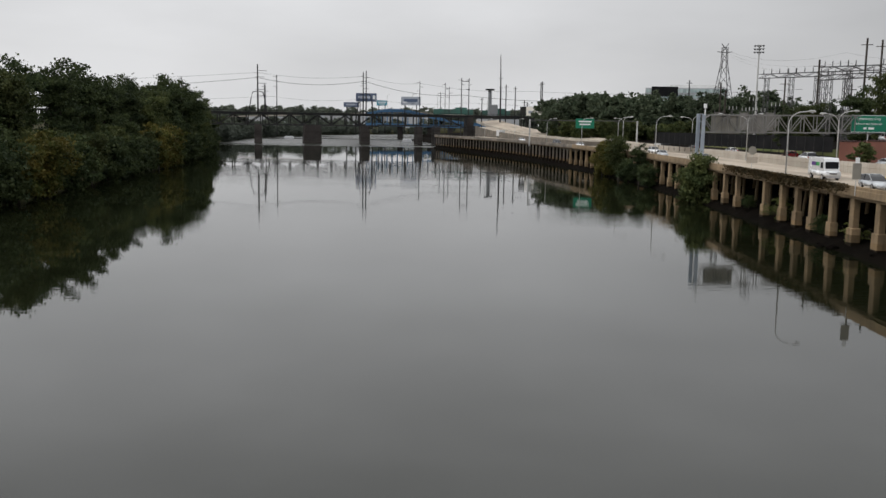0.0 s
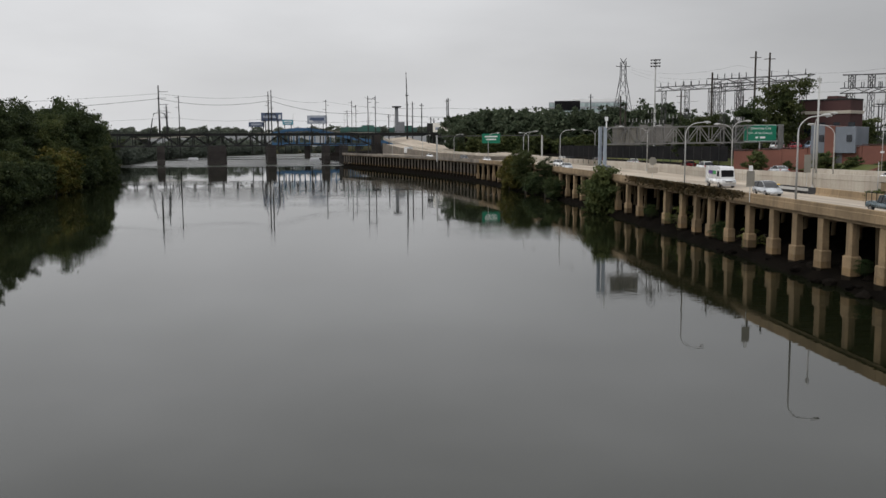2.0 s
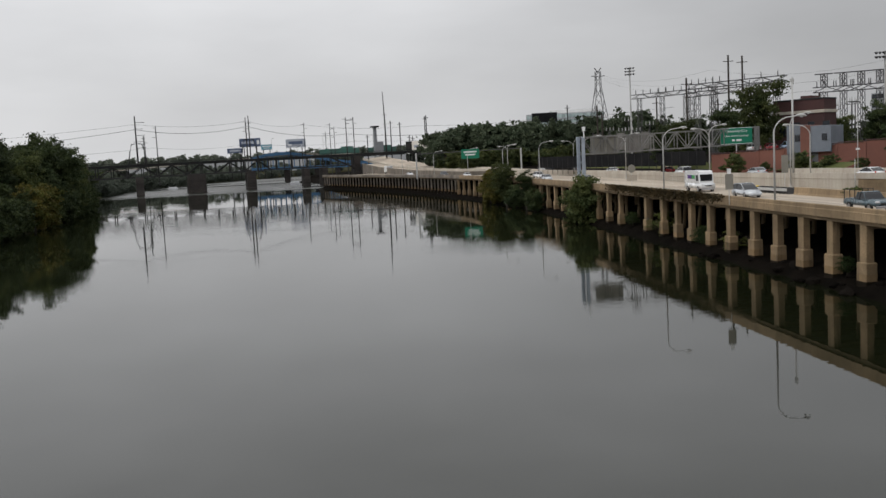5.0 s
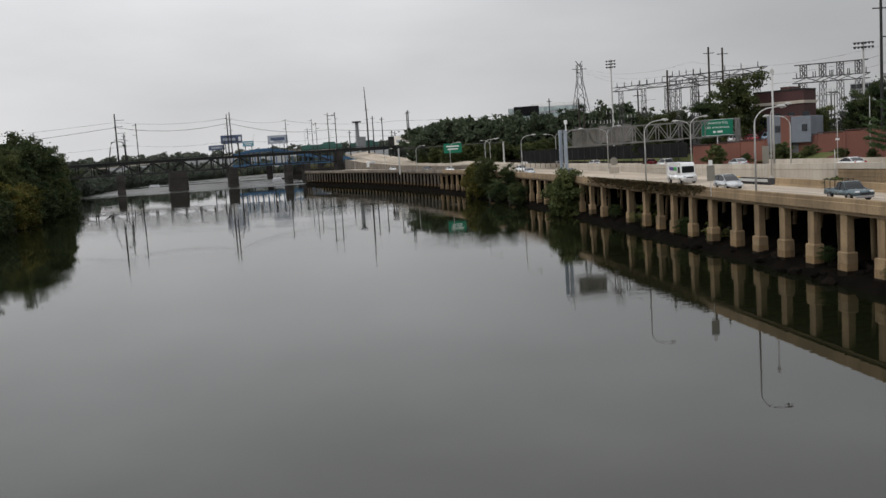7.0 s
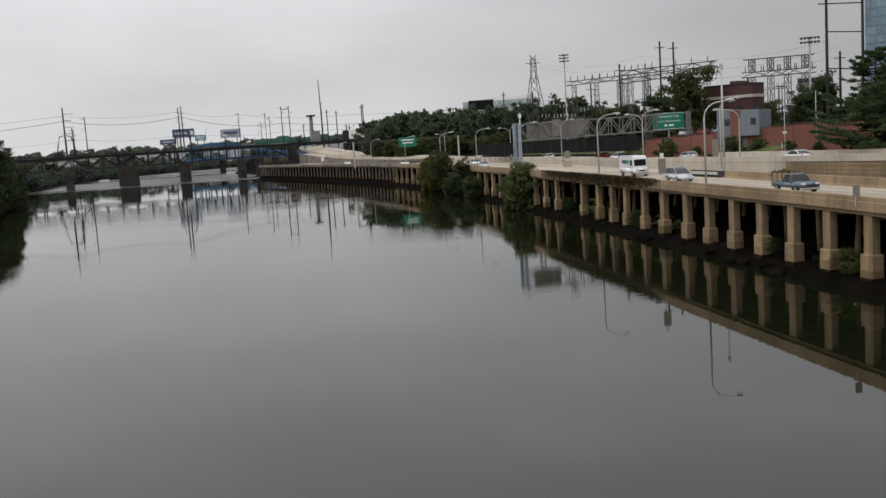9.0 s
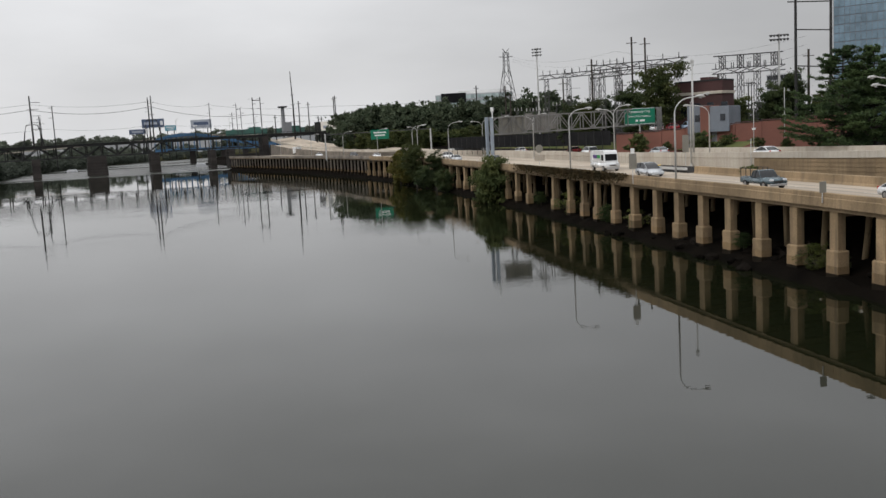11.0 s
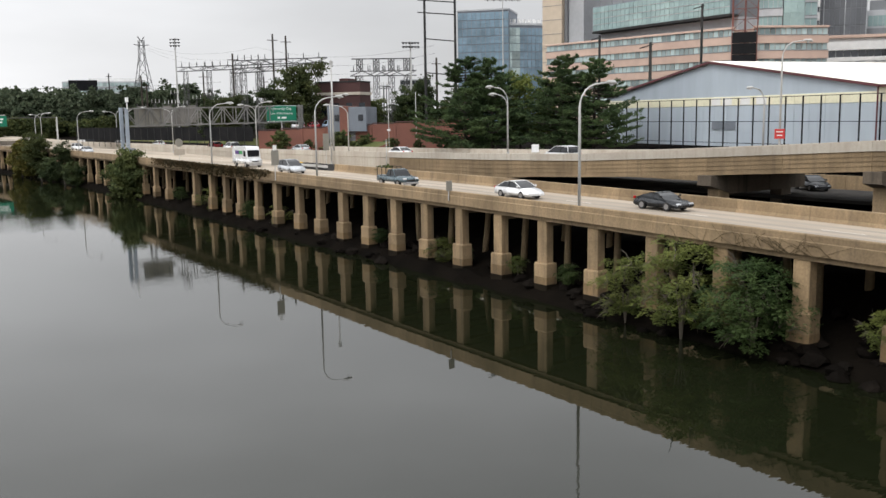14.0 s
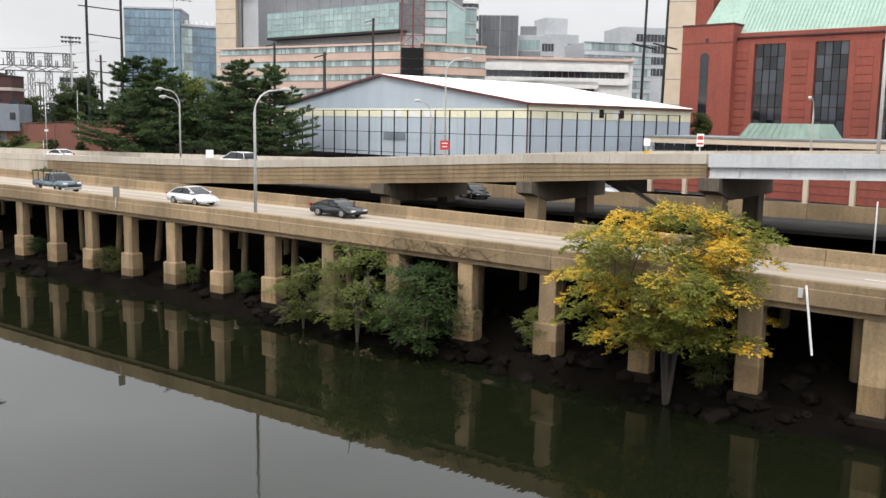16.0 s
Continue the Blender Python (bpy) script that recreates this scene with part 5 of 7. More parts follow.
AD_TEAL = material("billboard_teal", (0.05, 0.22, 0.30), (0.07, 0.27, 0.34), rough=0.5, fine=2, bump=0.0)
billboard(-54.5, 720, 28.6, 16, 6.3, AD_BLUE, [(-0.1, 0.5, 0.6, 0.3, AD_PALE), (0.38, 0.5, 0.12, 0.5, SIGN_WHITE)], "blue and white roadside billboard on steel posts", 0, True, 24)
billboard(-21, 760, 27.2, 16, 6.6, AD_PALE, [(0.0, 0.55, 0.7, 0.35, AD_BLUE), (-0.3, 0.3, 0.2, 0.2, SIGN_WHITE)], "pale patterned billboard on steel posts", 0, True, 22)
billboard(-67, 730, 24.4, 12, 3.6, AD_BLUE, [(0, 0.5, 0.7, 0.4, AD_PALE)], "small dark billboard seen beyond the bridge", 0, True, 20)
billboard(-47, 800, 27.2, 9, 4.2, AD_TEAL, [(0, 0.65, 0.8, 0.2, SIGN_WHITE), (0, 0.3, 0.6, 0.15, SIGN_WHITE)], "teal billboard with pale lines", 0, True, 24)
billboard(56.5, 519, 17.6, 12, 5.0, ROOF_WHITE, [(0.2, 0.5, 0.3, 0.5, SIGN_BACK), (-0.3, 0.4, 0.2, 0.3, AD_PALE)], "white roadside billboard above the highway", 0, True, 10)
billboard(69, 517, 18.0, 11, 5.0, ROOF_WHITE, [(-0.25, 0.5, 0.3, 0.7, SIGN_BACK), (0.25, 0.5, 0.3, 0.25, SIGN_BACK)], "white billboard with dark print above the highway", 0, True, 10)
billboard(49.5, 521, 18.2, 4.5, 4.4, RUST, [], "dark back of a small billboard", 0, True, 10)
billboard(115, 467, 27.8, 13, 4.9, BLACK, [], "black back of a large billboard above the trees", -12, True, 20)
GREEN_MESH = material("green_screen", (0.035, 0.12, 0.095), (0.05, 0.10, 0.085), rough=0.7, scale=0.5, fine=3)
for x, w, h in ((12, 28, 3.6), (42, 20, 3.2)):
    g = Geo()
    g.block((0, 0, h / 2), (w, 6, h), 0.2)
    g.block((w * 0.2, 0, h + 0.6), (w * 0.3, 5, 1.4), 0.2)
    solid("screen_wall", g, GREEN_MESH, "green screened structure beyond the railway bridge", "wall", at=pose(x, 655, 19))
ob = thing("mast", "tall thin steel mast beyond the railway bridge", "mast", at=pose(41.5, 600, 6))
g = Geo()
g.tube([(0, 0, 0), (0, 0, 30), (-0.5, 0, 51)], [0.7, 0.45, 0.2], 7)
part("pole", g, RUST, ob)
for z in (30, 36):
    g = Geo()
    g.beam((-1.2, 0, z), (1.2, 0, z), 0.3)
    part("cross_arm", g, RUST, ob)
ob = thing("stack", "grey works stack with a railed head beyond the bridge", "stack", at=pose(37.5, 650, 8))
g = Geo()
g.tube([(0, 0, 0), (0, 0, 28)], [1.6, 1.2], 10)
part("shaft", g, GREY_WALL, ob)
g = Geo()
g.tube([(0, 0, 28), (0, 0, 29)], [3.0, 3.4], 10)
part("head", g, RUST, ob)
g = Geo()
g.block((3, 0, 9), (5, 5, 18), 0.2)
part("housing", g, GREY_WALL, ob)
for x, y, top in ((45, 600, 38), (51, 600, 37), (56, 590, 28), (58, 590, 27), (63, 560, 38), (63.9, 560, 38.6), (30, 610, 30), (82, 480, 26), (127, 466, 36)):
    ob = thing("utility_pole", "plain dark utility pole beyond the highway", "pole", "power poles beyond the highway", at=pose(x, y, 6))
    g = Geo()
    g.tube([(0, 0, -1), (0, 0, top - 6)], [0.42, 0.28], 6)
    part("pole", g, RUST, ob)
    g = Geo()
    g.beam((-1.4, 0, top - 7.5), (1.4, 0, top - 7.5), 0.25)
    part("cross_arm", g, RUST, ob)
g = Geo()
g.block((0, 0, 8), (3.4, 3.4, 16), 0.3)
solid("bridge_tower", g, STONE, "dark brown stone bridge tower among the bank trees", "tower", at=pose(-100, 404, 2.0))
# low distant blocks along the horizon
for x, y, w, h in ((-210, 1180, 60, 14), (-130, 1190, 36, 18), (-95, 1195, 24, 20), (-40, 1230, 60, 16), (60, 900, 40, 16)):
    g = Geo()
    g.block((0, 0, h / 2), (w, 20, h), 0.4)
    solid("distant_building", g, PALE_GREY, "pale low building on the hazy horizon", "building", "distant buildings", at=pose(x, y, 4))
for x, y, w, h in ((-118, 742, 8, 1.6), (-20, 640, 7, 2.4)):
    g = Geo()
    g.block((0, 0, h / 2), (w, 3.4, h), 0.4, 0, 0.85)
    solid("moored_boat", g, PALE_GREY, "small white boat moored by the far shore", "boat", "moored boats", at=pose(x, y, WL - 0.1))

# ---- lamps, signs and gantries of the highway ----
def lamp_geo(height, reach, rise=1.6):
    pts = [(0, 0, 0), (0, 0, height - rise)]
    for k in range(1, 7):
        a = math.pi / 2 * k / 6
        pts.append((reach * 0.62 * (1 - math.cos(a)), 0, height - rise + rise * math.sin(a)))
    pts.append((reach * 0.86, 0, height + 0.08))
    return pts


def street_lamp(x, y, z, height, reach, turn, label="tall grey steel street lamp with a curved arm on the parapet", second=None):
    lamp = thing("street_lamp", label, "street lamp", "highway lamps", at=pose(x, y, z, 0, 0, turn))
    g7 = Geo()
    pts = lamp_geo(height, reach)
    g7.tube(pts, [0.115, 0.085] + [0.06] * (len(pts) - 2), 8)
    part("pole", g7, STEEL, lamp, smooth=True)
    g7 = Geo()
    g7.tube([(0, 0, -0.02), (0, 0, 0.45)], [0.18, 0.15], 8)
    part("base", g7, STEEL, lamp)

    def head(px, pz, s):
        g8 = Geo()
        g8.tube([(px - 0.1 * s, 0, pz), (px + 0.25 * s, 0, pz + 0.05), (px + 0.8 * s, 0, pz + 0.02), (px + 1.05 * s, 0, pz - 0.05)], [0.06, 0.13, 0.15, 0.04], 8)
        h = part("lamp_head", g8, STEEL, lamp, "pale cobra-head lamp", smooth=True)
        g8 = Geo()
        g8.tube([(px + 0.5 * s, 0, pz - 0.2), (px + 0.5 * s, 0, pz - 0.08)], [0.1, 0.16], 8)
        part("lens", g8, LAMP_LENS, h)
    head(reach * 0.86, height + 0.08, 1)
    if second:
        h2, r2 = second
        g7 = Geo()
        p2 = [(math.copysign(p[0], r2), 0, p[2]) for p in lamp_geo(h2, abs(r2))][1:]
        g7.tube(p2, 0.055, 8)
        part("arm", g7, STEEL, lamp, smooth=True)
        head(r2 * 0.86, h2 + 0.08, math.copysign(1, r2))
    return lamp


for y in (46.0, 88.2, 122.0, 205.0, 243.0):
    street_lamp(edge(y) + 0.2, y, rim(y) - 0.9, 9.2, 2.9, 0)
for y in (285.0, 330.0, 375.0, 420.0):
    street_lamp(edge(y) + 0.2, y, rim(y) - 0.9, 9.2, 2.9, 0, "distant grey street lamp with a curved arm")
for y in (122.6, 150, 196.0, 236, 300):
    street_lamp(median(y) - 0.4, y, deck(y), 9.8 if y > 130 else 10.3, 2.6, 0, "grey street lamp beside the dividing wall", (9.3, -2.6) if y > 130 else None)
street_lamp(74.1, 132.5, 6.6, 8.0, 3.4, 160, "pale street lamp with a curved arm beside the brick wall")
street_lamp(66.15, 81.2, 8.0, 7.6, 2.4, 180, "pale street lamp with two arms on the ramp parapet", (6.8, 1.9))
street_lamp(79.2, 55.0, 8.6, 10.6, 2.7, -20, "tall pale street lamp on the far side of the ramp")
street_lamp(81.3, 58.4, 8.0, 6.8, 2.2, 180, "small pale street lamp behind the ramp")
street_lamp(97.6, 22.8, 8.0, 7.6, 1.4, 180, "small pale street lamp by the brick building")
# plain tall poles
for x, y, z, h, r, lab in ((57.4, 9.35, 4.4, 4.15, 0.06, "thin pale post beside the barrier"), (75.2, 12.65, 9.0, 14.0, 0.15, "tall plain pale pole behind the steel span"), (66.55, 123.6, 6.8, 14.4, 0.17, "tall grey steel pole with a small camera arm"), (78.8, 127.5, 6.6, 8.7, 0.06, "thin white pole beside the brick wall"), (63.8, 103.8, 5.5, 4.2, 0.05, "thin white post beside the wall"),
                           (92.0, 139.5, 8.5, 8.5, 0.07, "thin white pole beside the brick wall")):
    ob = thing("pole", lab, "pole", at=pose(x, y, z))
    g = Geo()
    g.tube([(0, 0, 0), (0, 0, h)], [r, r * 0.7], 8)
    part("shaft", g, STEEL, ob, smooth=True)
    if "post" in lab or "plain" in lab:
        continue
    g = Geo()
    g.box((0, 0, h * 0.45 if h < 10 else h - 0.5), (0.5, 0.2, 0.3 if h < 10 else 0.5))
    part("box", g, SIGN_WHITE if h < 10 else STEEL, ob)


def lettering(body, size, m, mat, parent, name="lettering"):
    cu = bpy.data.curves.new(name, "FONT")
    cu.body, cu.size, cu.align_x, cu.align_y, cu.extrude = body, size, "CENTER", "CENTER", 0.01
    tmp = bpy.data.objects.new("tmp", cu)
    me = bpy.data.meshes.new_from_object(tmp)
    bpy.data.objects.remove(tmp)
    me.materials.append(mat)
    ob2 = new(name, me)
    ob2.parent, ob2.matrix_basis = parent, m
    return ob2


# gantry over the whole highway
GY = 168.7
gantry = thing("sign_gantry", "grey steel truss sign gantry spanning the highway on blue-grey pillars", "gantry")
gx0, gx1 = edge(GY) + 0.25, 83.4
for dy in (-0.75, 0.75):
    g = Geo()
    g.block((gx0 + (0.28 if dy < 0 else -0.28), GY + dy * 0.9, 10.2), (0.6, 0.5, 9.6), 0.04)
    part("pillar", g, STEEL_BLUE, gantry, "blue-grey painted box pillar")
    g = Geo()
    g.block((gx1 + dy * 0.9, GY + dy, 10.6), (0.4, 0.4, 9.4), 0.03)
    part("pillar", g, STEEL_MID, gantry)
    for z in (11.7, 14.8):
        g = Geo()
        g.beam((gx0, GY + dy, z), (gx1, GY + dy, z + 0.3), 0.24)
        part("chord", g, STEEL_MID, gantry)
    nb = 15
    for k in range(nb + 1):
        x = gx0 + (gx1 - gx0) * k / nb
        z0 = 0.3 * k / nb
        g = Geo()
        g.beam((x, GY + dy, 11.7 + z0), (x, GY + dy, 14.8 + z0), 0.14)
        part("truss_post", g, STEEL_MID, gantry)
        if k < nb:
            x2 = gx0 + (gx1 - gx0) * (k + 1) / nb
            g = Geo()
            a, b = (11.7, 14.8) if k % 2 else (14.8, 11.7)
            g.beam((x, GY + dy, a + z0), (x2, GY + dy, b + z0), 0.14)
            part("truss_diagonal", g, STEEL_MID, gantry)
for k in range(10):
    x = gx0 + (gx1 - gx0) * k / 9
    for z in (11.7, 15.0):
        g = Geo()
        g.beam((x, GY - 0.75, z), (x, GY + 0.75, z), 0.12)
        part("cross_brace", g, STEEL_MID, gantry)
for z in (6.6, 8.4, 10.2, 12, 13.6):
    g = Geo()
    g.box((gx0 + 0.05, GY, z), (0.3, 1.2, 0.12))
    part("pillar_tie", g, STEEL_BLUE, gantry)
g = Geo()
g.box((gx0 + 0.4, GY - 1, 16.4), (0.5, 0.5, 0.8))
g.tube([(gx0 + 0.4, GY - 1, 14.8), (gx0 + 0.4, GY - 1, 16.2)], 0.12, 6)
part("camera_box", g, SIGN_WHITE, gantry)
street_lamp(gx0 + 1.0, GY + 2.0, rim(GY) - 0.9, 9.3, 3.2, 0)
back = thing("road_sign", "dull grey back of a large sign hung on the gantry", "road sign", at=pose(53.3, GY + 1.0, 11.5))
g = Geo()
g.block((0, 0, 1.75), (5.4, 0.1, 3.5), 0.03)
part("panel", g, SIGN_BACK, back)
for bx in (-2.0, -0.7, 0.7, 2.0):
    g = Geo()
    g.beam((bx, -0.1, 0.0), (bx, -0.1, 3.6), 0.1)
    part("stiffener", g, STEEL_MID, back)
sign = thing("road_sign", "large green highway sign with white lettering hung on the gantry", "road sign", at=pose(78.75, GY - 1.1, 12.1, 0, 0, -12))
g = Geo()
g.block((0, 0, 1.55), (5.9, 0.1, 3.1), 0.03)
part("panel", g, SIGN_GREEN, sign)
for bz, bw in ((0.05, 5.8), (3.05, 5.8)):
    g = Geo()
    g.box((0, -0.06, bz), (bw, 0.02, 0.07))
    part("border", g, SIGN_WHITE, sign)
lettering("University City", 0.66, pose(0, -0.075, 2.45, 90, 0, 0), SIGN_WHITE, sign)
lettering("Univ of the Sciences", 0.54, pose(0, -0.075, 1.55, 90, 0, 0), SIGN_WHITE, sign)
for bx, bw in ((-0.6, 0.5), (0.45, 0.95)):
    g = Geo()
    g.box((bx, -0.07, 0.72), (bw, 0.02, 0.36))
    part("printed_bar", g, SIGN_WHITE, sign)
g = Geo()
g.tube([(0, 0.2, -1.9), (0, 0.2, 0)], 0.12, 6)
part("post", g, STEEL, sign)
# far green sign on its own arm
ob = thing("sign_gantry", "distant steel sign arm above the highway", "gantry", at=pose(0, 330, 0))
g = Geo()
g.beam((33.5, 0, 14.2), (72, 0, 14.4), 0.25, 0.3)
part("arm", g, STEEL_DARK, ob)
for x in (33.5, 72):
    g = Geo()
    g.block((x, 0, 9.8), (0.5, 0.5, 9.4), 0.05)
    part("post", g, STEEL, ob)
ob = thing("road_sign", "distant green highway sign with pale unreadable lines", "road sign", at=pose(53.2, 329.75, 11.6))
g = Geo()
g.block((0, 0, 1.7), (6.6, 0.15, 3.4), 0.03)
part("panel", g, SIGN_GREEN, ob)
for z, w in ((2.4, 4.6), (1.4, 3.8)):
    g = Geo()
    g.box((0, -0.09, z), (w, 0.03, 0.45))
    part("printed_bar", g, SIGN_WHITE, ob)


def post_sign(x, y, z, top, w, h, mat, label, turn=0.0, shape=4, second=None, bars=()):
    s = thing("road_sign", label, "road sign", at=pose(x, y, z, 0, 0, turn))
    g7 = Geo()
    g7.tube([(0, 0, 0), (0, 0, top)], 0.05, 6)
    part("post", g7, STEEL, s)
    g7 = Geo()
    if shape == 4:
        g7.block((0, -0.08, top - h / 2), (w, 0.04, h), 0.01)
    else:
        ring = [(w / 2 * math.cos(math.pi / 8 + k * math.pi / 4), w / 2 * math.sin(math.pi / 8 + k * math.pi / 4)) for k in range(8)]
        g7.add([(a, -0.1, top - h / 2 + b) for a, b in ring] + [(a, -0.06, top - h / 2 + b) for a, b in ring],
               [tuple(range(8)), tuple(range(15, 7, -1))] + [(k, (k + 1) % 8, 8 + (k + 1) % 8, 8 + k) for k in range(8)])
    part("panel", g7, mat, s)
    for bz, bw, bh, mt in bars:
        g7 = Geo()
        g7.box((0, -0.11, top - h / 2 + bz), (bw, 0.015, bh))
        part("printed_bar", g7, mt, s)
    if second:
        dz, w2, h2, m2 = second
        g7 = Geo()
        g7.box((0, -0.08, top - dz), (w2, 0.05, h2))
        part("plate", g7, m2, s)
    return s


post_sign(edge(99) - 0.1, 99, rim(99) - 1.0, 3.5, 0.95, 1.75, SIGN_BACK, "tan back of a tall road sign clamped to the parapet", 0, 4, (-0.3, 0.45, 0.6, SIGN_WHITE))
post_sign(edge(62) - 0.1, 62, rim(62) - 0.8, 1.65, 0.6, 0.85, SIGN_BACK, "small grey back of a road sign on the parapet")
post_sign(54.5, 158, deck(158), 3.8, 1.5, 1.5, SIGN_BACK, "octagonal back of a road sign on the shoulder", 0, 8, (2.4, 1.9, 1.0, CONCRETE_PALE))
post_sign(66.2, 76.5, 7.6, 1.75, 0.8, 0.85, SIGN_WHITE, "small white sign on the ramp parapet", -40)
post_sign(64.6, 122.4, 5.6, 4.7, 1.0, 2.5, SIGN_BACK, "large tan back of a tall road sign beside the wall")
post_sign(78.9, 54.8, 8.6, 2.2, 0.95, 0.95, SIGN_RED, "red warning sign with white bars on a lamp pole", -55, 4, None, ((0.2, 0.6, 0.1, SIGN_WHITE), (-0.15, 0.5, 0.1, SIGN_WHITE)))
post_sign(73.4, 30.2, 9.4, 2.2, 0.55, 0.6, SIGN_WHITE, "small white sign above a yellow marker on the ramp", -60, 4, (1.4, 0.5, 0.7, YELLOW))
post_sign(71.9, 25.1, 9.4, 2.7, 0.55, 1.0, SIGN_WHITE, "white and red no-entry sign on the ramp", -65, 4, None, ((0.18, 0.44, 0.3, SIGN_RED), (-0.28, 0.44, 0.14, SIGN_RED)))
# guard rail cushion at the nose of the barrier
rail_end = thing("crash_cushion", "grey steel crash cushion at the nose of the barrier", "guard rail", at=pose(inner(108) + 0.3, 108.2, deck(108)))
for k in range(9):
    for sx in (-0.55, 0.55):
        g = Geo()
        g.box((sx, 1.0 * k + 0.5, 0.55), (0.06, 1.04, 0.36))
        part("rail_panel", g, STEEL, rail_end)
    g = Geo()
    g.box((0, 1.0 * k, 0.42), (1.0, 0.1, 0.82))
    part("frame", g, STEEL_DARK, rail_end)
g = Geo()
g.block((0, 9.4, 0.45), (0.9, 0.5, 0.8), 0.1)
part("nose", g, YELLOW, rail_end)
# hanging conduit
ob = thing("conduit", "loose white conduit hanging from the parapet", "pipe", at=pose(edge(9.4) - 0.15, 9.4, 2.6))
g = Geo()
g.tube([(0.0, -0.45, 0), (0, 0, 3.1)], 0.055, 6)
part("pipe", g, SIGN_WHITE, ob)
g = Geo()
g.box((0.04, 0.22, 2.75), (0.14, 0.2, 0.42))
part("junction_box", g, STEEL, ob)


# ---- electrical yard ----
def lattice(geo, x, y, z0, z1, w, n=8, taper=1.0, bar=0.12):
    """A square lattice column."""
    for k in range(n):
        a, b = z0 + (z1 - z0) * k / n, z0 + (z1 - z0) * (k + 1) / n
        wa, wb = w * (1 + (taper - 1) * k / n) / 2, w * (1 + (taper - 1) * (k + 1) / n) / 2
        for sx, sy in ((-1, -1), (1, -1), (1, 1), (-1, 1)):
            geo.beam((x + sx * wa, y + sy * wa, a), (x + sx * wb, y + sy * wb, b), bar * 1.4)
        for (ax, ay), (bx, by) in (((-1, -1), (1, -1)), ((1, -1), (1, 1)), ((1, 1), (-1, 1)), ((-1, 1), (-1, -1))):
            p, q = (ax, ay, bx, by) if k % 2 else (bx, by, ax, ay), None
            geo.beam((x + p[0] * wa, y + p[1] * wa, a), (x + p[2] * wb, y + p[3] * wb, b), bar)


def yard_portal(pts, top, label):
    """Lattice columns joined by a lattice beam, with insulators on it."""
    p = thing("switchyard_portal", label, "steel portal", "switchyard portals")
    for x, y in pts:
        g7 = Geo()
        lattice(g7, x, y, 7.5, top - 1.0, 1.3, 12, 0.85, 0.075)
        part("lattice_column", g7, STEEL_DARK, p)
    for (x0, y0), (x1, y1) in zip(pts, pts[1:]):
        g7 = Geo()
        d = Vector((x1 - x0, y1 - y0, 0))
        n_ = max(3, round(d.length / 2.2))
        s = Vector((-d.y, d.x, 0)).normalized() * 0.55
        a0 = Vector((x0, y0, top - 1.2)) - d.normalized() * 2.5
        d2 = d + d.normalized() * 5
        for side in (-1, 1):
            for dz in (0, 1.2):
                g7.beam(a0 + s * side + Vector((0, 0, dz)), a0 + d2 + s * side + Vector((0, 0, dz)), 0.17)
            for k in range(n_):
                u, v = a0 + d2 * (k / n_) + s * side, a0 + d2 * ((k + 1) / n_) + s * side
                g7.beam(u + Vector((0, 0, 1.2 * (k % 2))), v + Vector((0, 0, 1.2 * ((k + 1) % 2))), 0.12)
        part("lattice_beam", g7, STEEL_DARK, p)
        for k in range(5):
            q = a0 + d2 * ((k + 0.5) / 5)
            g7 = Geo()
            g7.tube([q + Vector((0, 0, 1.2)), q + Vector((0, 0, 2.6))], [0.14, 0.1], 6)
            part("insulator", g7, STEEL_DARK, p)
    return p


yard_portal([(97.2, 273), (102, 266.5), (106.5, 259.5)], 28.4, "grey lattice steel portal of the electrical switchyard")
yard_portal([(97.5, 230), (100.5, 226), (110.8, 213.5)], 27.9, "grey lattice steel portal of the electrical switchyard")
yard_portal([(103.5, 248), (106, 240), (111.5, 222)], 26.8, "grey lattice steel portal of the electrical switchyard")
yard_portal([(120.0, 208.1), (123.7, 206), (127, 204), (130.3, 201.8)], 24.4, "grey lattice steel portal with tall columns")
for x, y in ((120.0, 208.1), (123.7, 206), (127, 204), (130.3, 201.8)):
    ob = thing("switchyard_column", "grey lattice steel column head of the switchyard", "steel column", "switchyard columns")
    g = Geo()
    lattice(g, x, y, 24.5, 27.4, 1.1, 3, 1.0, 0.10)
    part("lattice_column", g, STEEL_DARK, ob)
    g = Geo()
    g.beam((x - 1.8, y + 1, 27.5), (x + 1.8, y - 1, 27.5), 0.4, 0.25)
    part("head_beam", g, STEEL_DARK, ob)
g = Geo()
rk = random.Random(17)
for i in range(46):
    u = rk.random()
    x, y = 92 + 34 * u + rk.uniform(-3, 3), 285 - 90 * u + rk.uniform(-8, 8)
    ob = thing("insulator_post", "thin grey switchyard post with a crossbar", "post", "switchyard posts", at=pose(x, y, 7.5))
    h = rk.uniform(7, 14)
    g = Geo()
    g.tube([(0, 0, 0), (0, 0, h)], [0.16, 0.1], 5)
    part("post", g, STEEL_DARK, ob)
    g = Geo()
    g.beam((-1.1, 0.5, h - 0.5), (1.1, -0.5, h - 0.5), 0.16)
    part("crossbar", g, STEEL_DARK, ob)
    for s in (-1, 0, 1):
        g = Geo()
        g.tube([(s, -0.45 * s, h - 0.5), (s, -0.45 * s, h + 0.6)], [0.13, 0.07], 5)
        part("insulator", g, STEEL, ob)
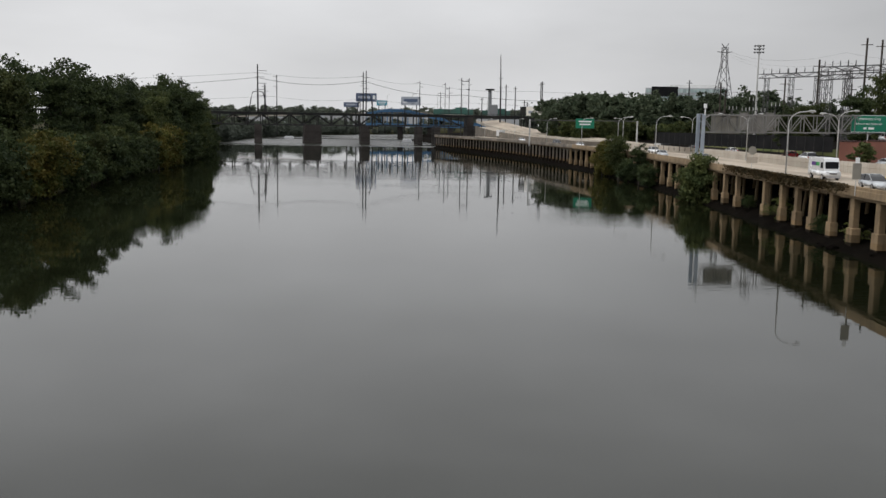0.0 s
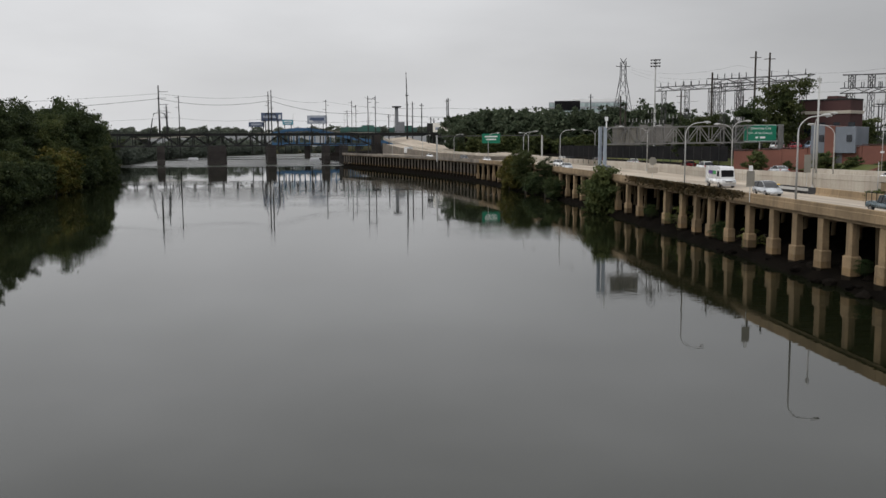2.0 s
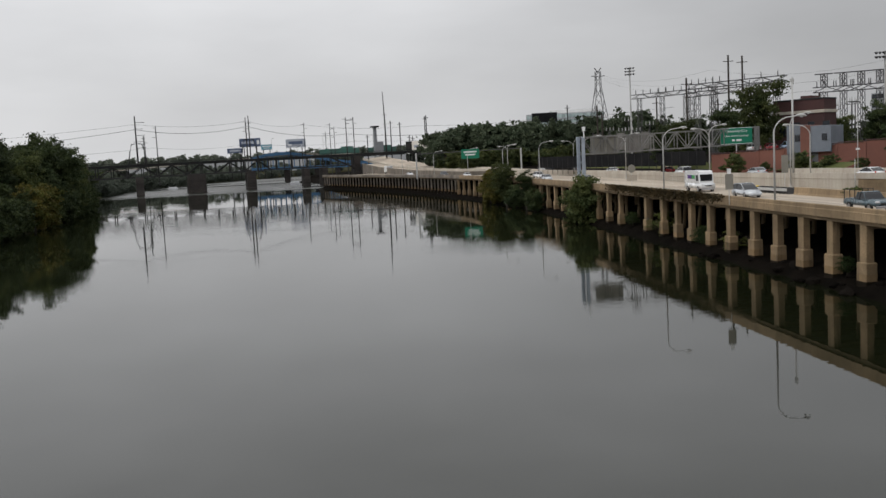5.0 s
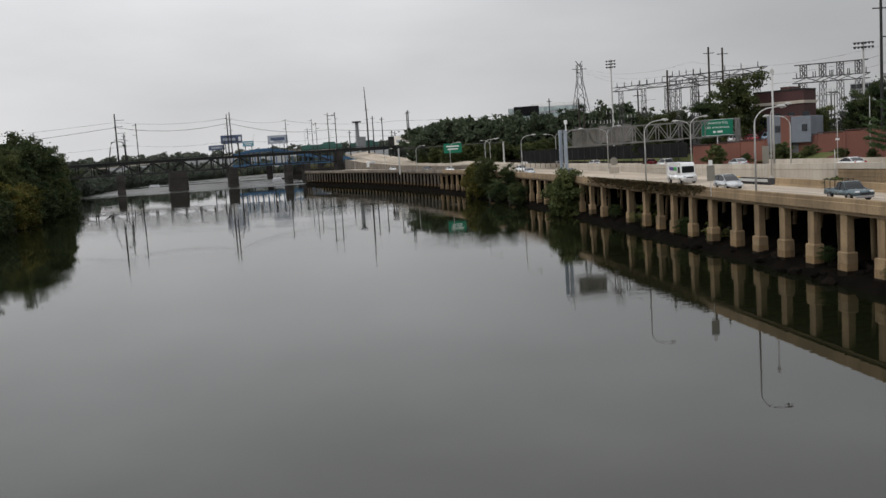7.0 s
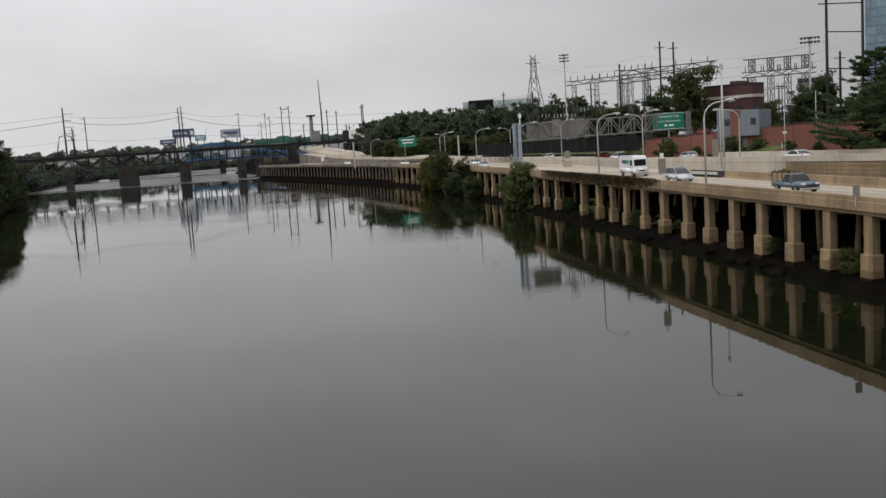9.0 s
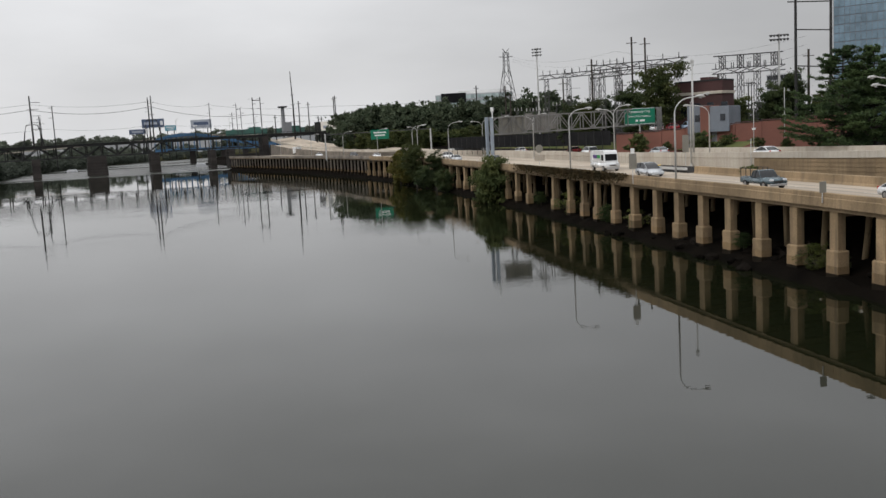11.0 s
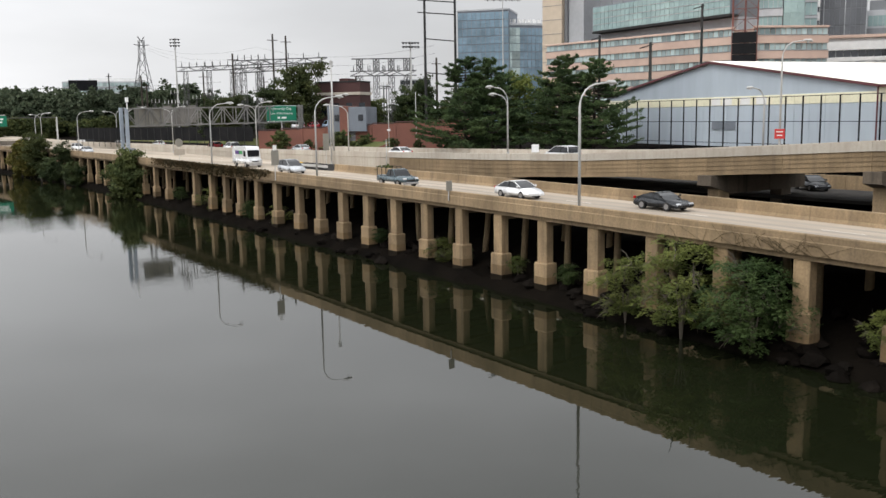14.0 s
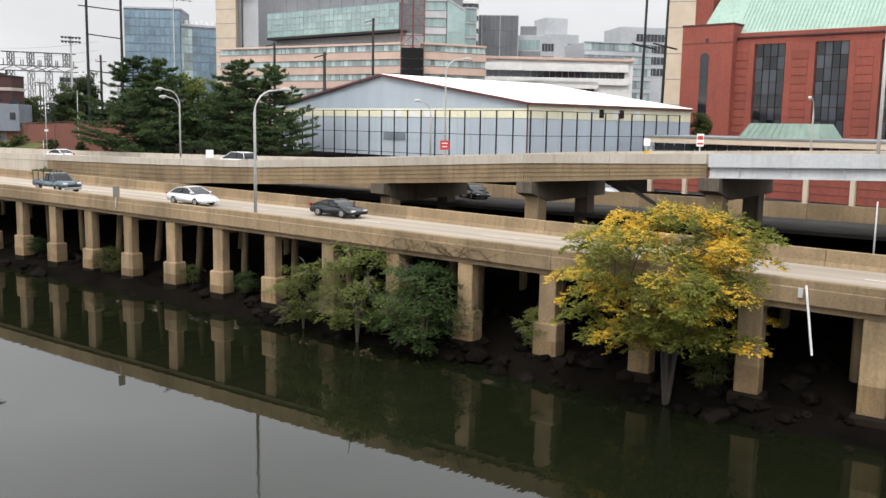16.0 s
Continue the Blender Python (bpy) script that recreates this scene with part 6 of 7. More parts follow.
for x, y, top, r in ((88.5, 215, 28.5, 0.22), (99.0, 214.5, 33.5, 0.22), (101.6, 212.5, 33, 0.22), (94, 250, 26, 0.2), (104, 232, 24, 0.2), (117, 205, 23, 0.2), (131.5, 190, 27, 0.25), (92, 300, 27, 0.25), (89, 285, 24, 0.25)):
    ob = thing("utility_pole", "plain dark wooden utility pole in the electrical yard", "pole", "yard poles", at=pose(x, y, 7))
    g = Geo()
    g.tube([(0, 0, 0), (0, 0, top - 7)], [r * 1.3, r], 7)
    part("pole", g, BARK, ob)
    g = Geo()
    g.beam((-1.2, 0.4, top - 8.5), (1.2, -0.4, top - 8.5), 0.16)
    part("cross_arm", g, BARK, ob)


def flood_mast(x, y, z, top, label, wide, rows_):
    m = thing("floodlight_mast", label, "floodlight", at=pose(x, y, z, 0, 0, -25))
    h = top - z
    g7 = Geo()
    g7.tube([(0, 0, 0), (0, 0, h)], [0.32, 0.18], 8)
    part("pole", g7, STEEL, m)
    for r in range(rows_):
        g7 = Geo()
        g7.beam((-wide / 2, -0.1, h - 0.3 - 0.95 * r), (wide / 2, -0.1, h - 0.3 - 0.95 * r), 0.14)
        part("bar", g7, STEEL_DARK, m)
        n_ = 6 if wide > 3.4 else 4
        for k in range(n_):
            g7 = Geo()
            xx = -wide / 2 + wide * (k + 0.5) / n_
            g7.tube([(xx, -0.1, h - 0.3 - 0.95 * r), (xx, -0.6, h - 0.5 - 0.95 * r)], [0.14, 0.3], 7)
            part("floodlight", g7, STEEL_DARK, m)
    return m


flood_mast(98.1, 283.7, 7, 37.8, "tall grey floodlight mast behind the electrical yard", 3.2, 3)
flood_mast(125.8, 192.9, 7, 31, "tall grey sports floodlight mast", 4.4, 2)
# big pylon
py = thing("pylon", "grey lattice power pylon above the trees", "pylon", at=pose(132.8, 430, 8))
g = Geo()
lattice(g, 0, 0, 0, 34, 12.0, 6, 0.2, 0.17)
part("lattice_body", g, STEEL_DARK, py)
g = Geo()
lattice(g, 0, 0, 34, 41.5, 2.4, 3, 0.9, 0.15)
part("lattice_head", g, STEEL_DARK, py)
for s in (-1, 1):
    g = Geo()
    g.beam((0, 0, 39), (s * 3.4, 0, 39.3), 0.3)
    g.beam((0, 0, 41), (s * 1.6, 0, 43), 0.3)
    part("cross_arm", g, STEEL_DARK, py)
for k in range(3):
    wire("overhead_wire", [(136, 430, 47 - k), (125.5, 285, 36 - 3 * k), (131, 190, 30 - 2 * k)], 3.0, 0.02, "thin overhead power wire")
# mast frame of two poles and ladder-like arms
fr = thing("power_mast", "tall dark twin-pole power mast with cross arms", "mast", at=pose(120.2, 172, 7, 0, 0, -38))
for s in (-3.4, 3.4):
    g = Geo()
    g.tube([(s, 0, 0), (s, 0, 33)], [0.34, 0.26], 7)
    part("pole", g, RUST, fr)
for z in (15, 22.5, 28.3, 31.0):
    g = Geo()
    g.beam((-5.0 if z > 25 else -3.4, 0, z + 0.4), (3.4, 0, z - 0.3), 0.22)
    part("cross_arm", g, RUST, fr)
for x, y in ((184.5, 78), (186.2, 74)):
    ob = thing("power_mast", "tall dark power mast behind the low halls", "mast", "power masts by the hall", at=pose(x * 0.84, y * 0.84, 8))
    g = Geo()
    g.tube([(-0.5, 0.3, 0), (0.1, 0, 32)], [0.27, 0.2], 7)
    part("pole", g, RUST, ob)
    for z in (18.5, 29, 31):
        g = Geo()
        g.beam((-2.4, 1.5, z + 0.5), (1.8, -1.2, z - 0.3), 0.25)
        part("cross_arm", g, RUST, ob)
for x, y, top in ((174, 143, 37.3), (158, 160, 31), (134, 122, 25.8)):
    ob = thing("utility_pole", "dark utility pole before the hospital block", "pole", "poles before the hospital", at=pose(x * 0.8, y * 0.8, 8))
    g = Geo()
    g.tube([(0, 0, 0), (0, 0, (top - 12.5) * 0.8 + 4.5)], [0.3, 0.22], 7)
    part("pole", g, RUST, ob)
    g = Geo()
    g.beam((-1.4, 0.9, (top - 12.5) * 0.8 + 3.6), (0.3, -0.2, (top - 12.5) * 0.8 + 4.2), 0.18)
    part("cross_arm", g, RUST, ob)

# ---- buildings ----
def building(name, label, p0, p1, category="building", z=8.0):
    """A thing whose x runs along its seen front from p0 to p1 and whose y goes back from it."""
    d = Vector((p1[0] - p0[0], p1[1] - p0[1]))
    b = thing(name, label, category, at=pose(p0[0], p0[1], z, 0, 0, math.degrees(math.atan2(d.y, d.x))))
    return b, d.length


def slab(parent, name, x0, x1, y0, y1, z0, z1, mat, label="", ch=0.05):
    g8 = Geo()
    g8.block(((x0 + x1) / 2, (y0 + y1) / 2, (z0 + z1) / 2), (x1 - x0, y1 - y0, z1 - z0), ch)
    return part(name, g8, mat, parent, label)


PANES = {}


def panes(parent, x0, x1, z0, z1, n, y, mat, gap=0.12, name="window"):
    """A row of single panes, all on one mesh of their size."""
    w = (x1 - x0) / n
    key = (round(w - gap, 3), round(z1 - z0, 3), mat.name)
    if key not in PANES:
        g8 = Geo()
        g8.box((0, 0, 0), (w - gap, 0.08, z1 - z0))
        PANES[key] = g8.mesh("window", mat)
    for k in range(n):
        ob2 = new(name, PANES[key])
        ob2.parent = parent
        ob2.matrix_basis = Matrix.Translation((x0 + w * (k + 0.5), y, (z0 + z1) / 2))


def banded(parent, x0, x1, z0, z1, floors, share, bays, wallm, glassm, back, frame=None):
    """Strips of panes between proud wall bands."""
    slab(parent, "wall", x0 + 0.02, x1 - 0.02, 0.35, back, z0, z1 - 0.02, frame or wallm)
    h = (z1 - z0) / floors
    for k in range(floors):
        a = z0 + h * k
        slab(parent, "wall_band", x0, x1, 0.0, 0.5, a, a + h * share, wallm)
        panes(parent, x0 + 0.1, x1 - 0.1, a + h * share, a + h - 0.03, bays, 0.28, glassm)
        slab(parent, "window_sill", x0, x1, -0.06, 0.3, a + h * share, a + h * share + 0.16, GREY_WALL)
    slab(parent, "coping", x0 - 0.05, x1 + 0.05, -0.05, 0.6, z1, z1 + 0.4, wallm)


# glass tower pair
b, w = building("office_tower", "blue glass office tower in the hazy distance", (267.2, 368.2), (283.6, 349.3))
slab(b, "wall", 0, w, 0.3, 25, 0, 54.6, GREY_METAL)
for k in range(14):
    panes(b, 0, w, 1.0 + 3.8 * k, 4.4 + 3.8 * k, 11, 0.2, GLASS_BLUE, 0.2)
slab(b, "side_wall", -0.3, 0.0, 0.2, 25, 0, 54.8, PALE_GREY)
slab(b, "roof_edge", -0.3, w + 0.2, 0.0, 25, 54.6, 55.4, PALE_GREY)
b, w = building("office_tower", "dark blue glass office block beside a taller tower", (284.7, 351), (308.8, 342))
slab(b, "wall", 0, w, 0.3, 25, 0, 47.5, GREY_METAL)
for k in range(12):
    panes(b, 0, 6, 1.0 + 3.8 * k, 4.6 + 3.8 * k, 3, 0.18, GLASS_PALE, 0.1)
    panes(b, 6, w, 1.0 + 3.8 * k, 4.4 + 3.8 * k, 10, 0.2, GLASS_BLUE, 0.2)
slab(b, "roof_edge", -0.2, w + 0.2, 0.0, 25, 47.5, 48.6, PALE_GREY)
for k in range(9):
    g = Geo()
    g.tube([(1.5 + 2.6 * k, 3, 48.6), (1.5 + 2.6 * k, 3, 50.6)], [0.7, 0.9], 8)
    part("roof_vent", g, WHITE_WALL, b)
flood_mast(255, 318, 8, 64, "stadium floodlight mast above the towers", 16, 3)

# hospital: pink banded block, tan stone slab, hanging glass volume
b, w = building("hospital_block", "long pink precast hospital block with window strips", (145.8, 165.5), (150.5, 116.1))
banded(b, 0, w, 0.0, 20.4, 7, 0.52, 44, PINK, GLASS_PALE, 16)
b2, w2 = building("hospital_block", "pink precast hospital wing with window strips beside the scaffold", (152.0, 112.4), (165.4, 105.3))
banded(b2, 0, w2, 0.0, 20.4, 7, 0.52, 14, PINK, GLASS_PALE, 16)
b, w = building("hospital_tower", "tall tan stone hospital slab", (172.4, 197.2), (174.4, 191.5))
slab(b, "wall", 0, w, 0.0, 30, 0, 48, TAN)
for k in range(12):
    slab(b, "stone_joint", -0.06, w + 0.05, -0.05, 0.3, 3.8 * k + 3.7, 3.8 * k + 3.82, GREY_WALL)
slab(b, "side_panel", w, w + 0.9, 1.5, 30, 0, 48, GREY_WALL)
slab(b, "side_panel", w + 0.9, w + 5.5, 2.4, 30, 0, 45, PALE_GREY)
slab(b, "hood", w - 0.6, w + 4.2, -0.4, 3, 39.2, 43.5, GREY_METAL)
b, w = building("glass_wing", "teal glass hospital wing hung above the pink bands", (172.5, 178.1), (169.6, 132.1))
slab(b, "wall", 0.0, w, 3.0, 24, 0, 25.4, PALE_GREY)
slab(b, "wall", 0.0, w, 3.0, 24, 25.4, 52, GREY_WALL)
for k in range(4):
    za = 25.9 + 1.5 * k
    for j in range(1):
        panes(b, 0.5, w, za, za + 1.42, 30, 0.2, GLASS_TEAL, 0.06)
slab(b, "soffit", 0.3, w, 0.05, 4, 25.3, 25.8, RUST)
for k in range(1, 4):
    slab(b, "floor_line", 0.4, w, 0.08, 0.2, 25.86 + 1.5 * k, 25.98 + 1.5 * k, PALE_GREY)
slab(b, "glass_backing", 0.4, w, 0.3, 3, 25.8, 32.0, GREY_METAL)
for k in range(11):
    slab(b, "panel", 4 * k + 1.0, 4 * k + 4.9, 2.8, 3.1, 32.2, 52, GREY_WALL)
sc = thing("scaffold", "rust-red and black construction scaffold tower", "scaffold", at=pose(149.2, 115.4, 8, 0, 0, -56))
SCAF = material("scaffold_rust", (0.17, 0.06, 0.045), (0.10, 0.045, 0.04), rough=0.8, fine=4)
for x in (0, 2.3, 4.6):
    for y in (0, 3):
        g = Geo()
        g.beam((x, y, 0), (x, y, 44), 0.18)
        part("upright", g, SCAF, sc)
for k in range(22):
    g = Geo()
    g.beam((0, 0, 2 * k), (4.6, 0, 2 * k), 0.12)
    g.beam((0, 0, 2 * k), (2.3, 0, 2 * k + 2), 0.09)
    g.beam((4.6, 0, 2 * k), (2.3, 0, 2 * k + 2), 0.09)
    part("lift", g, SCAF, sc)
for k in range(7):
    slab(sc, "netting", 0.1, 4.5, -0.2, 0.3, 5 + 2.1 * k, 7 + 2.1 * k, BLACK)
b, w = building("glass_block", "grey hospital stair block with teal window strips above the pink wing", (165.1, 121.4), (168.0, 117.5))
banded(b, 0, w, 20.4, 38, 5, 0.42, 5, PALE_GREY, GLASS_TEAL, 8)
slab(b, "upper_wall", 0, w, 0.1, 8, 38.4, 46, GREY_WALL)
b, w = building("glass_block", "narrow teal glass block with a sloping roof above the pink wing", (168.05, 117.4), (170.5, 114.2))
panes(b, 0.1, w - 0.1, 20.6, 24.4, 3, 0.02, GLASS_TEAL, 0.1)
panes(b, 0.1, w - 0.1, 24.5, 28.2, 3, 0.02, GLASS_TEAL, 0.1)
g = Geo()
g.add([(0, 0.1, 20.4), (w, 0.1, 20.4), (w, 0.1, 29.0), (0, 0.1, 31.5), (0, 6, 20.4), (w, 6, 20.4), (w, 6, 29.0), (0, 6, 31.5)],
      [(0, 1, 2, 3), (7, 6, 5, 4), (0, 4, 5, 1), (1, 5, 6, 2), (2, 6, 7, 3), (3, 7, 4, 0)])
part("wall", g, GLASS_TEAL, b)
g = Geo()
g.beam((-0.1, 0.0, 31.6), (w + 0.1, 0.0, 29.1), 0.3, 0.25)
part("roof_edge", g, PALE_GREY, b)
b, w = building("glass_block", "teal glass hospital block with pale floors", (210.3, 156.3), (215.4, 149.3))
banded(b, 0, w, 0, 48, 13, 0.4, 6, WHITE_WALL, GLASS_TEAL, 16)
b, w = building("glass_block", "narrow teal glass gabled block", (218.5, 152), (223.5, 146))
banded(b, 0, w, 0, 37, 9, 0.15, 5, PALE_GREY, GLASS_TEAL, 12)
b, w = building("white_block", "white banded tower top", (232, 159), (236, 153.5))
banded(b, 0, w, 0, 44, 12, 0.6, 4, WHITE_WALL, GLASS_DARK, 12)
b, w = building("grey_block", "dark grey glass block with pale mullions", (237.2, 166.5), (249.6, 147.8))
slab(b, "wall", 0, w, 0.2, 18, 0, 38, GREY_WALL)
for k in range(5):
    panes(b, 0.2, w, 14 + 4.8 * k, 18.5 + 4.8 * k, 16, 0.12, GLASS_GREY, 0.12)
for k in range(5):
    slab(b, "mullion", w * k / 4 - 0.12, w * k / 4 + 0.12, -0.15, 0.2, 8, 38, PALE_GREY)
b, w = building("grey_block", "grey clad block with a stepped roof", (258.3, 152.8), (263.9, 142.9))
slab(b, "wall", 0, w, 0, 15, 0, 33, PALE_GREY)
panes(b, 0.3, w * 0.6, 28.5, 31.5, 5, -0.03, GLASS_TEAL, 0.1)
slab(b, "plant_room", 0.5, w * 0.5, 2, 12, 33, 36.0, GREY_WALL)
slab(b, "front_box", -2.5, w * 0.62, -6, -0.1, 0, 27.5, GREY_WALL)
for k in range(3):
    panes(b, w * 0.66, w, 20 + 4 * k, 22.4 + 4 * k, 4, -0.03, GLASS_DARK, 0.15)
b, w = building("white_block", "pale grey stepped tower with a round emblem", (297.4, 165), (307.6, 156.5))
slab(b, "wall", 0, w, 0, 18, 0, 37.5, PALE_GREY)
slab(b, "upper_block", 1.0, w * 0.72, 2, 14, 37.5, 43.4, PALE_GREY)
g = Geo()
g.tube([(w * 0.74, -0.05, 33), (w * 0.74, -0.2, 33)], 1.3, 14)
part("round_emblem", g, GREY_METAL, b)
b, w = building("grey_block", "long grey glass laboratory block", (268.4, 134.3), (287.0, 119.3))
banded(b, 0, w, 0, 31, 8, 0.35, 20, PALE_GREY, GLASS_PALE, 16)
slab(b, "front_box", -1, 10, -8, -0.1, 0, 26.0, GREY_METAL)
b, w = building("grey_block", "pale laboratory block with dark window strips", (309.6, 140.8), (321.3, 129))
slab(b, "wall", 0, w, 0.3, 18, 0, 40, PALE_GREY)
for k in range(4):
    panes(b, w * 0.35, w, 23 + 4 * k, 25.6 + 4 * k, 8, 0.2, GLASS_DARK, 0.2)
b, w = building("parking_garage", "long white low block with dark slot windows", (180.6, 116.7), (203.6, 88.9))
slab(b, "wall", 0, w, 0.5, 16, 0, 19.6, WHITE_WALL)
for z0, x0, x1 in ((15.4, 1.5, w - 2), (11.5, 4, w - 9)):
    slab(b, "wall_band", x0 - 0.8, x1 + 0.8, -0.2, 0.45, z0 - 1.3, z0 + 0.2, WHITE_WALL)
    slab(b, "wall_band", x0 - 0.8, x1 + 0.8, -0.2, 0.45, z0 + 1.7, z0 + 3.4, WHITE_WALL)
    panes(b, x0, x1, z0 + 0.25, z0 + 1.65, 22, 0.3, GLASS_DARK, 0.1)
slab(b, "roof_edge", -0.2, w + 0.2, -0.3, 16, 19.6, 20.2, PINK)
b, w = building("tan_block", "tall tan stone block beside the brick hall", (176.7, 70.4), (179.2, 63.5))
slab(b, "wall", 0, w, 0, 14, 0, 36, TAN)
for k in range(7):
    slab(b, "stone_joint", -0.05, w, -0.04, 0.2, 5 * k + 4, 5 * k + 4.14, GREY_WALL)
ob = thing("canopy", "row of arched pale canopy ribs behind the hall", "canopy", at=pose(160, 72, 10))
for k in range(7):
    g = Geo()
    g.tube([(k * 1.3 + 2.2 * math.cos(a * math.pi / 8), -k * 1.6 - 2.6 * math.cos(a * math.pi / 8), 4.4 * math.sin(a * math.pi / 8)) for a in range(9)], 0.16, 5)
    part("rib", g, PALE_GREY, ob)
g = Geo()
g.block((5, -6, 1.6), (12, 12, 3.2), 0.2)
part("base_block", g, PINK, ob)

# ---- pale blue hall ----
A, B, Cc = Vector((107.7, 107.2)), Vector((95.6, 54.6)), Vector((127.1, 48.9))
hall = thing("sports_hall", "pale blue metal sports hall with a white gabled roof", "hall", at=pose(B.x, B.y, 8.0, 0, 0, math.degrees(math.atan2(A.y - B.y, A.x - B.x))))
LF = (A - B).length
LS = 34.0
ZE, ZP = 7.05, 11.0
# local x runs along the gable front, local -y goes back beside the long side
g = Geo()
n = 22
for k in range(n):
    x0, x1 = LF * k / n, LF * (k + 1) / n
    slab(hall, "wall_panel", x0 + 0.01, x1 - 0.01, -0.25, 0.0, 0, 5.35, HALL_BLUE)
    slab(hall, "cream_panel", x0 + 0.01, x1 - 0.01, -0.25, 0.04, 5.35, 6.5, HALL_CREAM)
for k in range(12):
    y0, y1 = -LS * k / 12, -LS * (k + 1) / 12
    slab(hall, "wall_panel", -0.02, 0.22, y1 + 0.01, y0 - 0.01, 0, 5.35, HALL_BLUE)
    slab(hall, "cream_panel", -0.06, 0.22, y1 + 0.01, y0 - 0.01, 5.35, 6.95, HALL_CREAM)
for k, y in enumerate((-12.0, -13.8, -16.6, -18.0, -21.5)):
    slab(hall, "window", -0.1, 0.1, y - 0.5, y + 0.5, 5.6, 6.7, GLASS_DARK if k % 2 else WHITE_WALL)
for x in (17, 20, 23.5, 25.8):
    slab(hall, "window", x, x + 1.9, -0.1, 0.08, 5.4, 6.35, WHITE_WALL)
slab(hall, "vent", 22.7, 27.5, -0.1, 0.1, 2.2, 3.3, GREY_METAL, "grey louvred vent")
g = Geo()
g.add([(0, -0.1, 6.5), (LF, -0.1, 6.5), (LF, -0.1, ZE), (LF * 0.52, -0.1, ZP), (0, -0.1, ZE)], [(0, 1, 2, 3, 4)])
g.add([(0, -0.3, 6.5), (LF, -0.3, 6.5), (LF, -0.3, ZE), (LF * 0.52, -0.3, ZP), (0, -0.3, ZE)], [(4, 3, 2, 1, 0)])
part("gable", g, HALL_BLUE, hall)
g = Geo()
r0, r1, r2 = (-0.4, ZE - 0.02), (LF * 0.52, ZP + 0.12), (LF + 0.4, ZE - 0.02)
for (xa, za), (xb, zb) in ((r0, r1), (r1, r2)):
    g.add([(xa, 0.3, za), (xb, 0.3, zb), (xb, -LS, zb), (xa, -LS, za), (xa, 0.3, za + 0.22), (xb, 0.3, zb + 0.22), (xb, -LS, zb + 0.22), (xa, -LS, za + 0.22)],
          [(3, 2, 1, 0), (4, 5, 6, 7), (0, 1, 5, 4), (1, 2, 6, 5), (2, 3, 7, 6), (3, 0, 4, 7)])
part("roof", g, ROOF_WHITE, hall, "white membrane roof")
HALL_TRIM = material("maroon_trim", (0.10, 0.03, 0.035), rough=0.6, fine=4, bump=0.0)
g = Geo()
g.beam((-0.4, 0.34, ZE + 0.02), (LF * 0.52, 0.34, ZP + 0.16), 0.12, 0.3)
g.beam((LF * 0.52, 0.34, ZP + 0.16), (LF + 0.4, 0.34, ZE + 0.02), 0.12, 0.3)
g.beam((-0.42, 0.3, ZE), (-0.42, -LS, ZE), 0.12, 0.26)
g.beam((-0.05, 0.06, 0), (-0.05, 0.06, ZE), 0.13)
part("roof_trim", g, HALL_TRIM, hall, "dark maroon edge trim")
# tall fence before it
fence = thing("fence", "tall black steel fence before the blue hall", "fence")
f0, f1, f2 = Vector((104.0, 103.5)), Vector((93.2, 52.8)), Vector((124.7, 47.0))
for p, q, n in ((f0, f1, 19), (f1, f2, 11)):
    for k in range(n + 1):
        c = p.lerp(q, k / n)
        g = Geo()
        g.tube([(c.x, c.y, 7.6), (c.x, c.y, 14.25)], 0.09, 6)
        part("post", g, BLACK, fence)
    for z in (8.6, 11.3, 14.2):
        g = Geo()
        g.beam((p.x, p.y, z), (q.x, q.y, z), 0.07)
        part("rail", g, BLACK, fence)

# ---- red hall with a copper roof ----
b, w = building("brick_hall", "rust-red brick hall tower with one tall narrow arched window", (142.18, 53.92), (141.17, 45.54))
slab(b, "tower_wall", 0, w, 0, 18, 0, 20.2, BRICK_RED)
slab(b, "coping", -0.08, w + 0.08, -0.1, 18, 20.2, 20.45, BRICK_DARK)
slab(b, "string_course", -0.03, w + 0.03, -0.04, 0.2, 17.5, 17.62, BRICK_DARK)
g = Geo()
xs = 3.97
arch_pts = [(xs + 0.7 * math.cos(math.pi * k / 8), 15.4 + 0.7 * math.sin(math.pi * k / 8)) for k in range(9)]
ring = [(xs + 0.7, 3.0)] + arch_pts + [(xs - 0.7, 3.0)]
g.add([(a, -0.06, z) for a, z in ring], [tuple(range(len(ring)))])
g.add([(a, 0.05, z) for a, z in ring], [tuple(range(len(ring) - 1, -1, -1))])
part("arched_window", g, GLASS_DARK, b, "tall narrow arched dark window")
for k in range(7):
    slab(b, "window_bar", xs - 0.71, xs + 0.71, -0.1, -0.02, 3 + 1.9 * k, 3.1 + 1.9 * k, BRICK_DARK)
g = Geo()
g.block((w * 0.5, -0.06, 18.0), (0.5, 0.12, 0.5), 0.02)
part("vent", g, GLASS_DARK, b)
b, w = building("brick_hall", "long rust-red brick facade with tall gridded windows under a copper roof", (142.65, 46.0), (139.44, 10.14))
slab(b, "wall", 0, w, 0.6, 18, 0, 18.4, BRICK_RED)
slab(b, "cornice", 0, w, -0.1, 1.0, 18.4, 18.95, BRICK_RED)
slab(b, "cornice_edge", 0, w, -0.16, 1.0, 18.18, 18.4, BRICK_DARK)
slab(b, "wall_band", 0, w, 0.1, 0.7, 17.2, 18.18, BRICK_RED)
